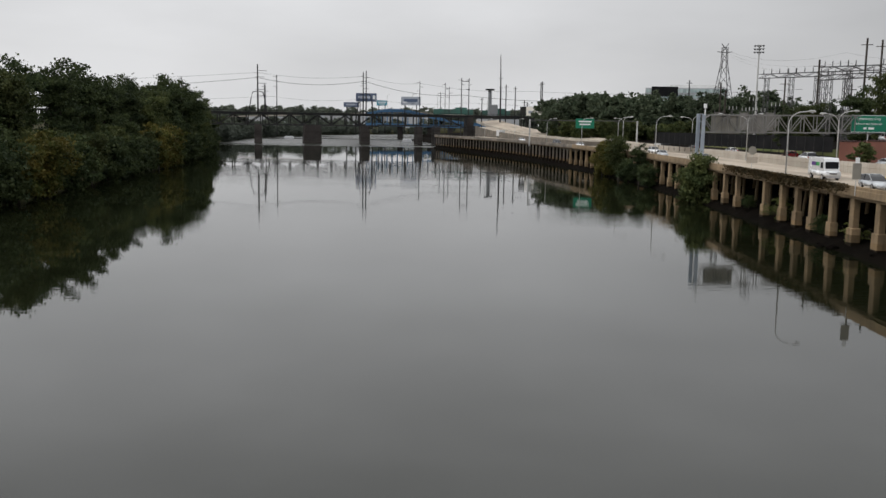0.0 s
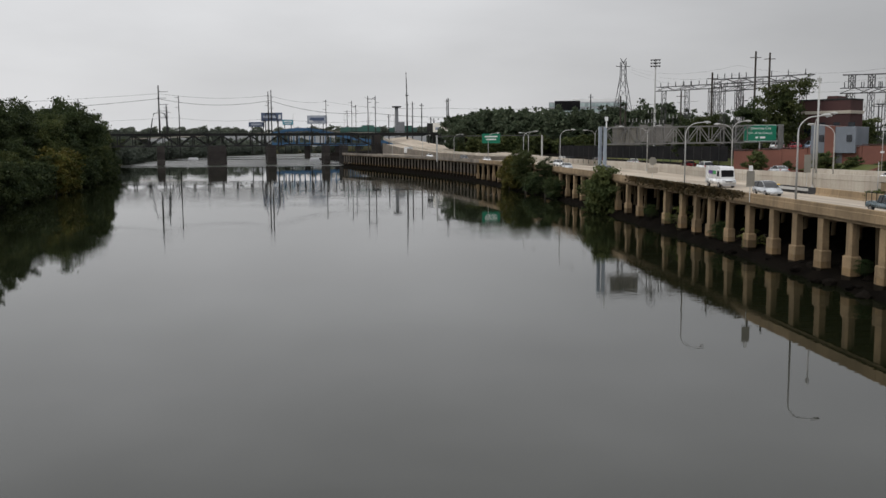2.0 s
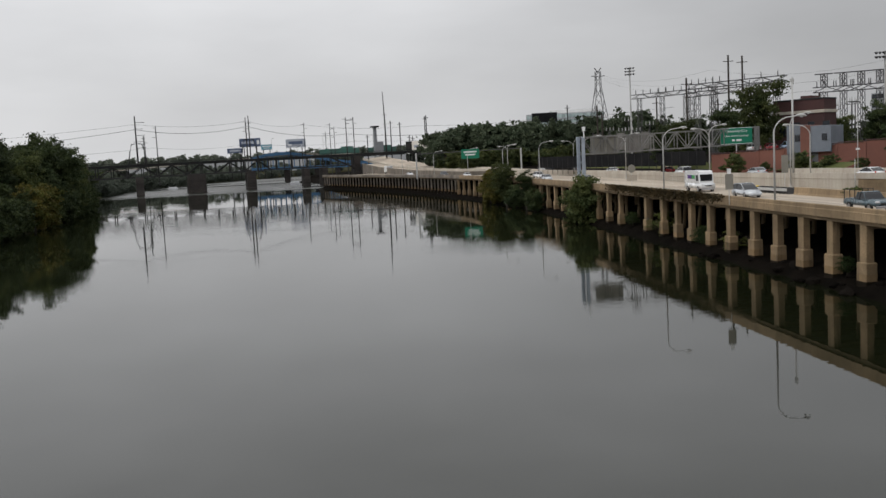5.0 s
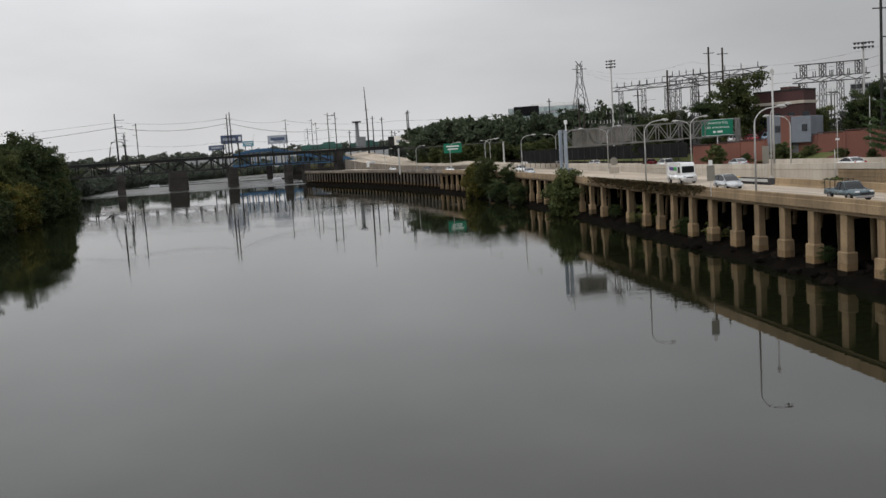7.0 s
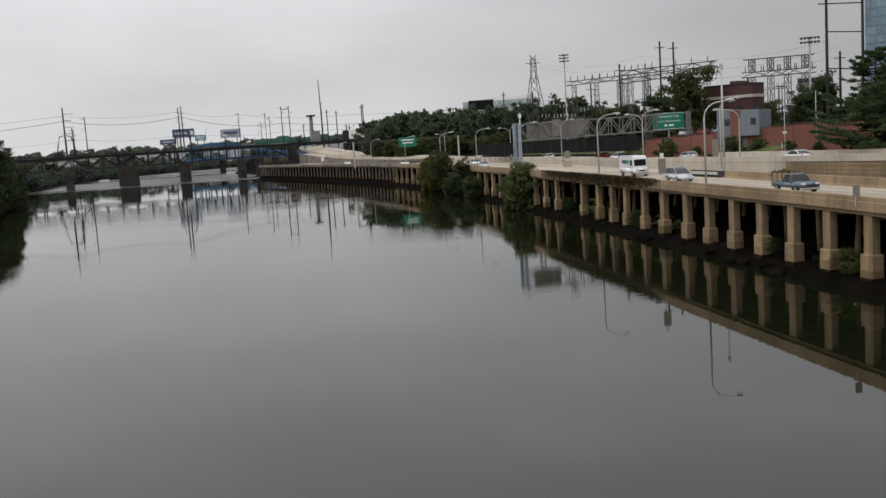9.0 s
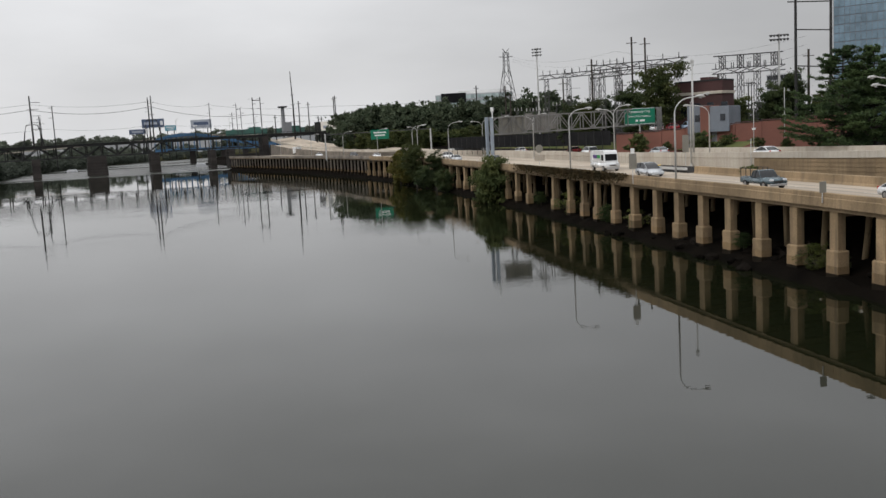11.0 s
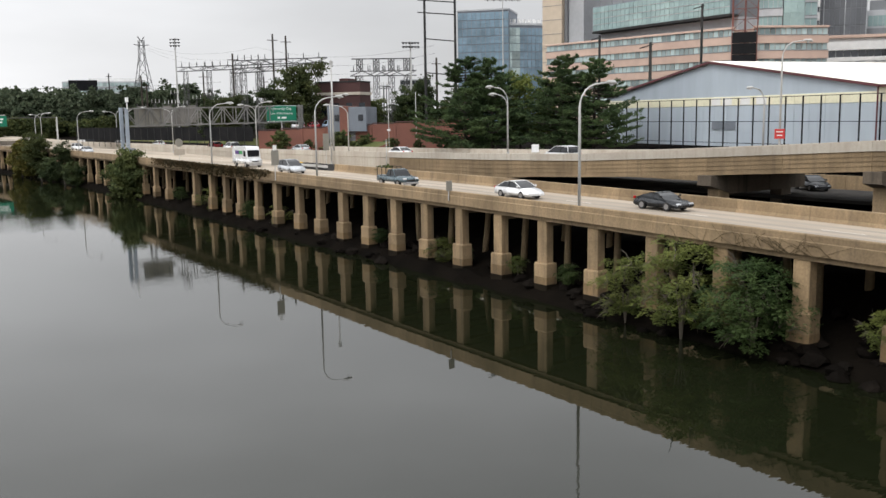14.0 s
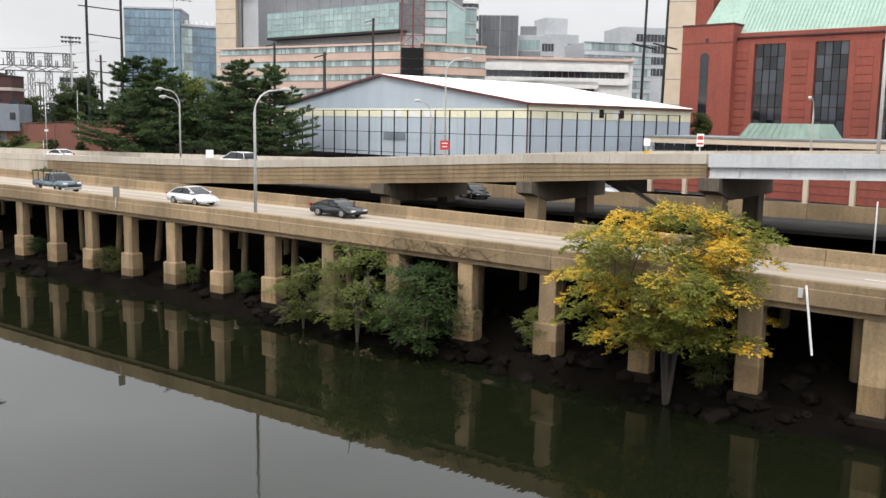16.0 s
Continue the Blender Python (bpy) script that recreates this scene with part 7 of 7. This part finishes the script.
for k in range(4):
    # ribbed pier then window
    x = 3.4 + 9.0 * k
    slab(b, "pier", max(0, x - 4.3), x, -0.02, 0.6, 0, 17.2, BRICK_RED)
    for j in range(12):
        slab(b, "brick_course", x - 3.3, x - 0.9, -0.09, 0.02, 1.5 + 1.22 * j, 2.6 + 1.22 * j, BRICK_RED)
    slab(b, "jamb", x, x + 0.16, 0.3, 0.62, 0, 17.2, BRICK_DARK)
    for j in range(8):
        panes(b, x + 0.16, x + 4.54, 2.2 + 1.88 * j, 4.0 + 1.88 * j, 4, 0.45, GLASS_MIXED, 0.1)
    for j in range(1, 4):
        slab(b, "mullion", x + 0.16 + 1.095 * j - 0.05, x + 0.16 + 1.095 * j + 0.05, 0.3, 0.5, 2, 17.2, BLACK)
    slab(b, "jamb", x + 4.54, x + 4.7, 0.3, 0.62, 0, 17.2, BRICK_DARK)
g = Geo()
g.add([(0, 0.9, 18.95), (w, 0.9, 18.95), (w, 9.5, 29), (-4.4, 9.5, 29), (-5.8, 2.2, 20.47), (-6.5, 18, 18.95), (w, 18, 18.95)],
      [(0, 1, 2, 3, 4), (3, 2, 6, 5), (4, 3, 5), (0, 4, 5), (1, 6, 2)])
part("roof", g, COPPER, b, "green weathered copper roof")
for k in range(60):
    g = Geo()
    xx = 0.2 + k * 0.6
    g.beam((xx, 0.88, 19.0), (xx, 9.45, 29.05), 0.05, 0.09)
    part("roof_seam", g, COPPER, b)
b2, w = building("brick_block", "tall rust-red brick block behind the copper roof", (142.7, 55.1), (142.35, 52.1))
slab(b2, "wall", 0, w, 6, 18, 0, 31, BRICK_RED)
# low flat-roofed arcade before it
b, w = building("low_building", "low flat-roofed building with a dark roof edge and strip windows", (109.3, 44.9), (99.8, 9.9), z=4.6)
slab(b, "wall", 0, w, 0.6, 14, 0, 5.6, PALE_GREY)
slab(b, "roof_edge", -0.3, w, -0.3, 14, 6.1, 6.75, TAN)
slab(b, "roof", -0.4, w, -0.4, 14, 6.75, 7.0, GREY_WALL)
panes(b, 0.4, w, 5.2, 6.05, 24, 0.5, GLASS_DARK, 0.15)
g = Geo()
sx0, sx1 = 12.7, 22.3
g.add([(sx0, -0.2, 7), (sx1, -0.2, 7), (sx1, 5, 7), (sx0, 5, 7), (sx0 + 0.7, 0.9, 8.6), (sx1 - 0.7, 0.9, 8.6), (sx1 - 0.7, 4, 8.6), (sx0 + 0.7, 4, 8.6)],
      [(3, 2, 1, 0), (4, 5, 6, 7), (0, 1, 5, 4), (1, 2, 6, 5), (2, 3, 7, 6), (3, 0, 4, 7)])
part("skylight", g, COPPER_DARK, b, "green copper skylight with sloping sides")
for k in range(13):
    g = Geo()
    a = sx0 + 0.7 + (sx1 - sx0 - 1.4) * k / 12
    g.beam((sx0 + (sx1 - sx0) * k / 12, -0.22, 7.02), (a, 0.88, 8.62), 0.06)
    part("skylight_rib", g, COPPER_DARK, b)
for k in range(7):
    slab(b, "red_panel", 5.2 * k + 0.6, 5.2 * k + 5.6, 0.2, 0.62, 0.3, 3.6, BRICK_RED)
    for j in range(3):
        slab(b, "panel_groove", 5.2 * k + 0.6, 5.2 * k + 5.6, 0.17, 0.3, 1.1 + 0.85 * j, 1.17 + 0.85 * j, BRICK_DARK)
    slab(b, "pilaster", 5.2 * k, 5.2 * k + 0.55, -0.1, 0.7, 0, 5.2, TAN)
panes(b, 0.6, w, 3.7, 4.7, 20, 0.5, GLASS_DARK, 0.15)

# ---- buildings and fences by the electrical yard ----
b, w = building("brick_building", "dark brick building with a pale cornice by the electrical yard", (94.0, 182.5), (100.4, 174.1), z=7.4)
slab(b, "wall", 0, w, 0, 6, 0, 12.8, BRICK_DARK)
slab(b, "cornice", -0.2, w + 0.2, -0.25, 6.2, 10.1, 10.7, CONCRETE_PALE)
slab(b, "coping", -0.1, w + 0.1, -0.1, 6, 12.8, 13.1, RUST)
slab(b, "roof_house", w * 0.5, w * 0.7, 1, 5, 13.1, 13.7, BRICK_DARK)
for k in range(4):
    slab(b, "window", 1.2 + 3 * k, 2.6 + 3 * k, -0.04, 0.1, 5.6, 8.4, GLASS_DARK)
b, w = building("clad_building", "blue-grey clad building with a brick stair tower", (83.5, 157.5), (89.1, 152.2), z=6.6)
slab(b, "wall", 0, w * 0.33, 0.2, 9, 3.2, 8.3, GREY_METAL)
slab(b, "wall", w * 0.55, w, -0.3, 9, 3.4, 8.0, GREY_METAL)
slab(b, "stair_tower", w * 0.33, w * 0.55, -0.5, 7, 0, 8.2, BRICK)
slab(b, "base_wall", 0, w, 0.6, 9, 0, 3.3, GREY_WALL)
for x in (0.18, 0.8):
    slab(b, "window", w * x, w * x + 0.9, -0.42 if x > 0.5 else 0.1, 0.3, 5.4, 6.6, GLASS_DARK)
b, w = building("brick_wall", "long red brick yard wall with a stone coping", (74.5, 169.6), (102.4, 137.4), "wall", 6.2)
n = 9
for k in range(n):
    slab(b, "wall_panel", w * k / n, w * (k + 1) / n - 0.5, 0, 0.4, 0, 4.1 + 0.2 * k, BRICK)
    slab(b, "wall_pier", w * (k + 1) / n - 0.5, w * (k + 1) / n, -0.1, 0.5, 0, 4.2 + 0.2 * k, BRICK)
    slab(b, "coping", w * k / n, w * (k + 1) / n, -0.12, 0.52, 4.2 + 0.2 * k, 4.36 + 0.2 * k, BRICK_DARK)
b, w = building("screen_fence", "tall black mesh screen fence along the highway", (60.0, 253), (77.0, 178), "fence", 8.0)
n = 26
for k in range(n):
    slab(b, "mesh_panel", w * k / n + 0.05, w * (k + 1) / n - 0.05, 0, 0.06, 0.1, 3.1, BLACK)
    g = Geo()
    g.tube([(w * k / n, 0, -1.6), (w * k / n, 0, 3.3)], 0.07, 6)
    part("post", g, RUST, b)
g = Geo()
for k in range(24):
    y = 140 + 6 * k
    g.add([(median(y) + 16.6, y, 6.9), (median(y) + 21, y, 8.2), (median(y + 6) + 21, y + 6, 8.2), (median(y + 6) + 16.6, y + 6, 6.9)], [(0, 1, 2, 3)])
solid("verge", g, GRASS, "dry green grass verge between highway and fence", "grass", kind="structure")
YARD_PANEL = material("weathered_yard_panel", (0.15, 0.142, 0.132), (0.10, 0.095, 0.09), rough=0.85, fine=4, bump=0.1, stain=(0.08, 0.07, 0.062), spread=0.15)
b, w = building("yard_screen", "pale weathered panel screen of the electrical yard", (69.3, 230), (84.5, 224.9), "screen", 8)
for k in range(8):
    slab(b, "panel", w * k / 8 + 0.03, w * (k + 1) / 8 - 0.03, 0, 0.2, 3.2 if k % 3 else 4.0, 7.8 if k % 3 else 8.3, YARD_PANEL)
    g = Geo()
    g.beam((w * k / 8, 0.3, 0), (w * k / 8, 0.3, 8.8), 0.25)
    part("post", g, STEEL_DARK, b)
b, w = building("far_building", "pale blue-grey flat building above the trees", (153.9, 683), (210, 668))
slab(b, "wall", 0, w, 0.4, 30, 0, 33, PALE_GREY)
for k in range(3):
    panes(b, 0.5, w, 21.5 + 4 * k, 24.2 + 4 * k, 22, 0.25, GLASS_PALE, 0.3)
slab(b, "plant_room", w * 0.3, w * 0.9, 4, 20, 33, 35.4, WHITE_WALL)
b, w = building("parking_garage", "distant pale parking structure with open decks", (177, 279), (186, 273))
banded(b, 0, w, 0, 17.5, 6, 0.45, 6, PALE_GREY, GLASS_DARK, 14)
# cars behind the wall, as small parked shapes are built with the vehicles below

# ---- vehicles ----
CARS = {
    # body side outline (along, up), cabin outline, roof ends, half width, wheel radius, axles
    "sedan": ([(-2.3, 0.28), (-2.4, 0.48), (-2.39, 0.78), (-2.25, 0.94), (-1.7, 0.99), (-0.4, 0.98), (0.9, 0.96), (1.6, 0.87), (2.1, 0.73), (2.33, 0.57), (2.38, 0.4), (2.3, 0.26)],
              [(-2.0, 0.96), (-1.5, 1.2), (-0.95, 1.39), (-0.35, 1.46), (0.2, 1.44), (0.7, 1.25), (1.3, 0.94)], (-0.95, 0.25), 0.90, 0.33, (-1.4, 1.42)),
    "sports": ([(-2.1, 0.26), (-2.2, 0.45), (-2.15, 0.68), (-1.85, 0.84), (-1.2, 0.92), (0.0, 0.86), (0.9, 0.80), (1.5, 0.76), (1.95, 0.62), (2.2, 0.45), (2.15, 0.24)],
               [(-1.95, 0.82), (-1.35, 1.06), (-0.7, 1.24), (-0.2, 1.29), (0.15, 1.26), (0.55, 1.08), (1.0, 0.8)], (-0.6, 0.15), 0.91, 0.34, (-1.25, 1.2)),
    "minivan": ([(-2.4, 0.32), (-2.46, 0.6), (-2.42, 1.02), (-1.5, 1.07), (0.9, 1.05), (1.5, 0.98), (2.0, 0.84), (2.35, 0.66), (2.44, 0.45), (2.38, 0.3)],
                [(-2.4, 1.02), (-2.28, 1.4), (-2.05, 1.65), (-1.0, 1.74), (0.0, 1.72), (0.6, 1.5), (1.45, 1.0)], (-2.0, 0.05), 0.95, 0.35, (-1.5, 1.5)),
    "pickup": ([(-2.7, 0.5), (-2.72, 0.7), (-2.7, 1.08), (-0.5, 1.08), (1.0, 1.08), (2.2, 1.03), (2.55, 0.95), (2.66, 0.8), (2.68, 0.5)],
               [(-0.68, 1.06), (-0.6, 1.5), (-0.45, 1.68), (0.1, 1.74), (0.5, 1.7), (0.75, 1.5), (1.2, 1.06)], (-0.45, 0.5), 0.97, 0.38, (-1.65, 1.7)),
    "step_van": ([(-3.3, 0.5), (-3.3, 1.3), (-2.0, 1.3), (2.2, 1.3), (3.0, 1.25), (3.2, 1.0), (3.2, 0.5)],
                 [(-3.28, 1.28), (-3.25, 2.9), (-3.1, 3.0), (2.05, 3.0), (2.2, 2.9), (2.55, 1.9), (2.6, 1.28)], (-3.2, 2.1), 1.1, 0.42, (-2.0, 2.1)),
}


def prism(outline, half, half_top=None, z_low=0.0, z_high=1.0):
    """The outline drawn across the car; the sides lean in towards the top."""
    half_top = half_top or half
    g9 = Geo()
    n_ = len(outline)
    vs = []
    for s in (-1, 1):
        for x_, z_ in outline:
            k = min(1, max(0, (z_ - z_low) / (z_high - z_low)))
            vs.append((s * (half + (half_top - half) * k), x_, z_))
    fs = [tuple(range(n_ - 1, -1, -1)), tuple(range(n_, 2 * n_))] + [(i, (i + 1) % n_, n_ + (i + 1) % n_, n_ + i) for i in range(n_)]
    return g9.add(vs, fs)


def car(kind, paint, x, y, z, turn, label, category="car"):
    """turn 180: it comes towards smaller y."""
    body, cabin, ends, half, wr, axles = CARS[kind]
    c = thing(kind if kind in ("sedan", "minivan", "step_van") else {"sports": "sports_car", "pickup": "pickup_truck"}[kind], label, category, "vehicles on the highway", at=pose(x, y, z, 0, 0, turn))
    g9 = prism(body, half, half * 0.95, 0.5, 1.1)
    me = g9.mesh("body", paint)
    bm = bmesh.new()
    bm.from_mesh(me)
    bmesh.ops.bevel(bm, geom=bm.edges[:], offset=0.08, segments=3, affect="EDGES", clamp_overlap=True)
    bm.to_mesh(me)
    bm.free()
    me.polygons.foreach_set("use_smooth", [True] * len(me.polygons))
    part("body", me, None, c)
    ztop = max(z_ for _, z_ in cabin)
    van = kind == "step_van"
    part("cabin", prism(cabin, half * 0.94, half * (0.93 if van else 0.76), 1.0, ztop), paint if van else CAR_GLASS, c, "" if van else "dark window glass")
    if not van:
        top_line = [q for q in cabin if ends[0] - 0.15 <= q[0] <= ends[1] + 0.15]
        rf = [(q[0], q[1] + 0.02) for q in top_line] + [(q[0], q[1] - 0.05) for q in reversed(top_line)]
        part("roof", prism(rf, half * 0.80), paint, c)
        mid = (ends[0] + ends[1]) / 2
        for s in (-1, 1):
            for lo, hi in ((cabin[0][0] + 0.1, ends[0]), (mid, mid + 0.03), (cabin[-1][0] - 0.06, ends[1])):
                g9 = Geo()
                g9.beam((s * half * 0.94, lo, 1.0 if kind != "sports" else 0.85), (s * half * 0.775, hi, ztop - 0.04), 0.06)
                part("roof_pillar", g9, paint if lo != mid else TYRE, c)
    else:
        slab(c, "windscreen", -0.9, 0.9, 2.42, 2.6, 1.55, 2.5, CAR_GLASS)
        for s in (-1, 1):
            slab(c, "side_window", s * 1.04 - 0.03, s * 1.04 + 0.03, 1.3, 2.1, 1.6, 2.4, CAR_GLASS)
            slab(c, "printed_bar", s * 1.055 - 0.01, s * 1.055 + 0.01, -1.9, -0.3, 1.9, 2.4, LOGO_A)
            slab(c, "printed_bar", s * 1.055 - 0.01, s * 1.055 + 0.01, -0.25, 0.8, 1.9, 2.4, LOGO_B)
    front = body[-2][0]
    for s in (-1, 1):
        for a in axles:
            g9 = Geo()
            g9.tube([(s * half * 0.78, a, wr), (s * (half + 0.01), a, wr)], wr, 14)
            wl = part("wheel", g9, TYRE, c)
            g9 = Geo()
            g9.tube([(s * half * 0.9, a, wr), (s * (half + 0.03), a, wr)], wr * 0.62, 10)
            part("rim", g9, CHROME, wl)
        zl = body[-2][1] + (0.08 if not van else 0.1)
        g9 = Geo()
        g9.block((s * half * 0.7, front - 0.06, zl), (half * 0.38, 0.22, 0.16), 0.03)
        part("headlight", g9, LAMP_LENS, c)
        g9 = Geo()
        g9.block((s * half * 0.8, body[1][0] + 0.03, 0.85), (half * 0.24, 0.12, 0.2), 0.02)
        part("tail_light", g9, TAIL_RED, c)
        g9 = Geo()
        g9.block((s * (half + 0.08), cabin[-1][0] - 0.25, 1.05), (0.2, 0.1, 0.15), 0.03)
        part("wing_mirror", g9, paint, c)
    g9 = Geo()
    g9.block((0, front, body[-2][1] - 0.1), (half * 0.9, 0.1, 0.16), 0.02)
    part("grille", g9, TYRE, c)
    g9 = Geo()
    g9.block((0, front + 0.02, 0.42), (half * 1.8, 0.14, 0.2), 0.04)
    part("bumper", g9, CHROME if kind in ("pickup", "step_van") else paint, c)
    if kind == "pickup":
        for s in (-1, 1):
            for a in (-2.55, -1.6, -0.75):
                g9 = Geo()
                g9.beam((s * 0.9, a, 1.05), (s * 0.9, a, 1.9), 0.06)
                part("rack_post", g9, TYRE, c)
            g9 = Geo()
            g9.beam((s * 0.9, -2.6, 1.9), (s * 0.9, -0.7, 1.9), 0.06)
            part("rack_rail", g9, TYRE, c)
    return c


LOGO_A = material("logo_purple", (0.08, 0.03, 0.18), rough=0.5, fine=4, bump=0.0)
LOGO_B = material("logo_green", (0.03, 0.28, 0.07), rough=0.5, fine=4, bump=0.0)


def along(y):
    """Heading of the near lanes, in degrees."""
    return -math.degrees(math.atan2(edge(y + 1) - edge(y - 1), 2))


car("sports", PAINT_BLACK, 52.0, 45.6, deck(45.6), 180 + along(45), "black sports car driving on the near lanes")
car("sedan", PAINT_WHITE, 50.2, 60.0, deck(60), 180 + along(60), "white sedan driving on the near lanes")
car("pickup", PAINT_TEAL, 49.6, 78.5, deck(78.5), 180 + along(78), "dark teal pickup truck with a rack driving on the near lanes", "truck")
car("minivan", PAINT_SILVER, 51.8, 107.6, deck(107), 180 + along(107), "silver minivan driving on the near lanes")
car("step_van", PAINT_WHITE, 54.0, 127, deck(127), 180 + along(127), "white delivery step van with coloured bars on its side", "truck")
car("sedan", PAINT_BLACK, 55.5, 190, deck(190), 180 + along(190), "black sedan driving on the near lanes")
car("sedan", PAINT_SILVER, 53.0, 215, deck(215), 180 + along(215), "silver sedan driving on the near lanes")
car("minivan", PAINT_WHITE, 57.0, 240, deck(240), 180 + along(240), "white minivan driving on the near lanes")
car("sedan", PAINT_SILVER, 52.0, 262, deck(262), 180 + along(262), "silver sedan driving on the near lanes")
car("sedan", PAINT_WHITE, 47.0, 300, deck(300), 180 + along(300), "white sedan driving on the near lanes")
car("minivan", PAINT_BLACK, 44.0, 335, deck(335), 180 + along(335), "black minivan driving on the near lanes")
car("sedan", PAINT_WHITE, 36.0, 385, deck(385), 180 + along(385), "white sedan driving on the near lanes")
for kind, paint, dx, y, lab in (("sedan", PAINT_WHITE, 5.0, 112, "white sedan driving behind the dividing wall"), ("minivan", PAINT_WHITE, 3.5, 76, "white minivan driving up the ramp"), ("sedan", PAINT_SILVER, 8, 150, "silver sedan driving behind the dividing wall"),
                            ("minivan", PAINT_WHITE, 5, 176, "white minivan driving behind the dividing wall"), ("sedan", PAINT_RED, 9, 196, "red sedan driving behind the dividing wall"),
                            ("sedan", PAINT_WHITE, 5, 222, "white sedan driving behind the dividing wall"), ("sedan", PAINT_BLACK, 9, 262, "black sedan driving behind the dividing wall"),
                            ("minivan", PAINT_WHITE, 6, 330, "white minivan driving behind the dividing wall")):
    car(kind, paint, median(y) + dx, y, ramp_top(y) - 0.95, along(y), lab)
car("sedan", PAINT_BLACK, 82.5, 53.5, 4.7, 150, "black sedan driving on the low road under the ramp")
car("minivan", PAINT_SILVER, 90.5, 43, 5.1, 175, "silver minivan driving on the low road under the ramp")
car("sedan", PAINT_BLACK, 76, 8.5, ramp_top(8) - 0.95, 200, "black sedan on the steel span of the ramp")
ob = thing("parked_cars_deck", "raised parking deck behind the brick wall", "deck", at=pose(84.5, 168.5, 10.4, 0, 0, -49))
slab(ob, "deck_slab", -5, 9, 0, 6, -3.8, -0.02, GREY_WALL)
for k, paint in enumerate((PAINT_WHITE, PAINT_RED, PAINT_BLUE, PAINT_BLACK)):
    q = Vector((84.5, 168.5, 10.4)) + Euler((0, 0, radians(-49))).to_matrix() @ Vector((-3 + 3.4 * k, 2.8, 0))
    car("sedan" if k % 2 else "minivan", paint, q.x, q.y, 10.4, -49 + 35, "parked car on the deck behind the brick wall")


def box_truck(x, y, z, turn, label):
    t = thing("box_truck", label, "truck", "vehicles on the highway", at=pose(x, y, z, 0, 0, turn))
    slab(t, "cargo_box", -1.25, 1.25, -4.2, 2.0, 1.0, 4.0, PAINT_WHITE)
    g9 = prism([(2.1, 0.6), (2.1, 2.7), (3.6, 2.7), (4.1, 1.7), (4.2, 0.6)], 1.1, 1.02, 0.6, 2.7)
    part("cab", g9, PAINT_BLACK, t)
    slab(t, "windscreen", -0.95, 0.95, 3.75, 3.95, 1.7, 2.5, CAR_GLASS)
    slab(t, "chassis", -0.5, 0.5, -4.2, 4.0, 0.55, 1.0, TYRE)
    for s in (-1, 1):
        for a in (-2.8, 3.0):
            g9 = Geo()
            g9.tube([(s * 0.75, a, 0.5), (s * 1.15, a, 0.5)], 0.5, 14)
            wl = part("wheel", g9, TYRE, t)
            g9 = Geo()
            g9.tube([(s * 1.0, a, 0.5), (s * 1.18, a, 0.5)], 0.28, 10)
            part("rim", g9, CHROME, wl)
    return t


box_truck(66.0, 268, deck(268) + 0.3, 180 + along(268), "white box truck with a dark cab on the highway")
box_truck(33.0, 465, deck(465), 180 + along(465), "white box truck far down the highway")
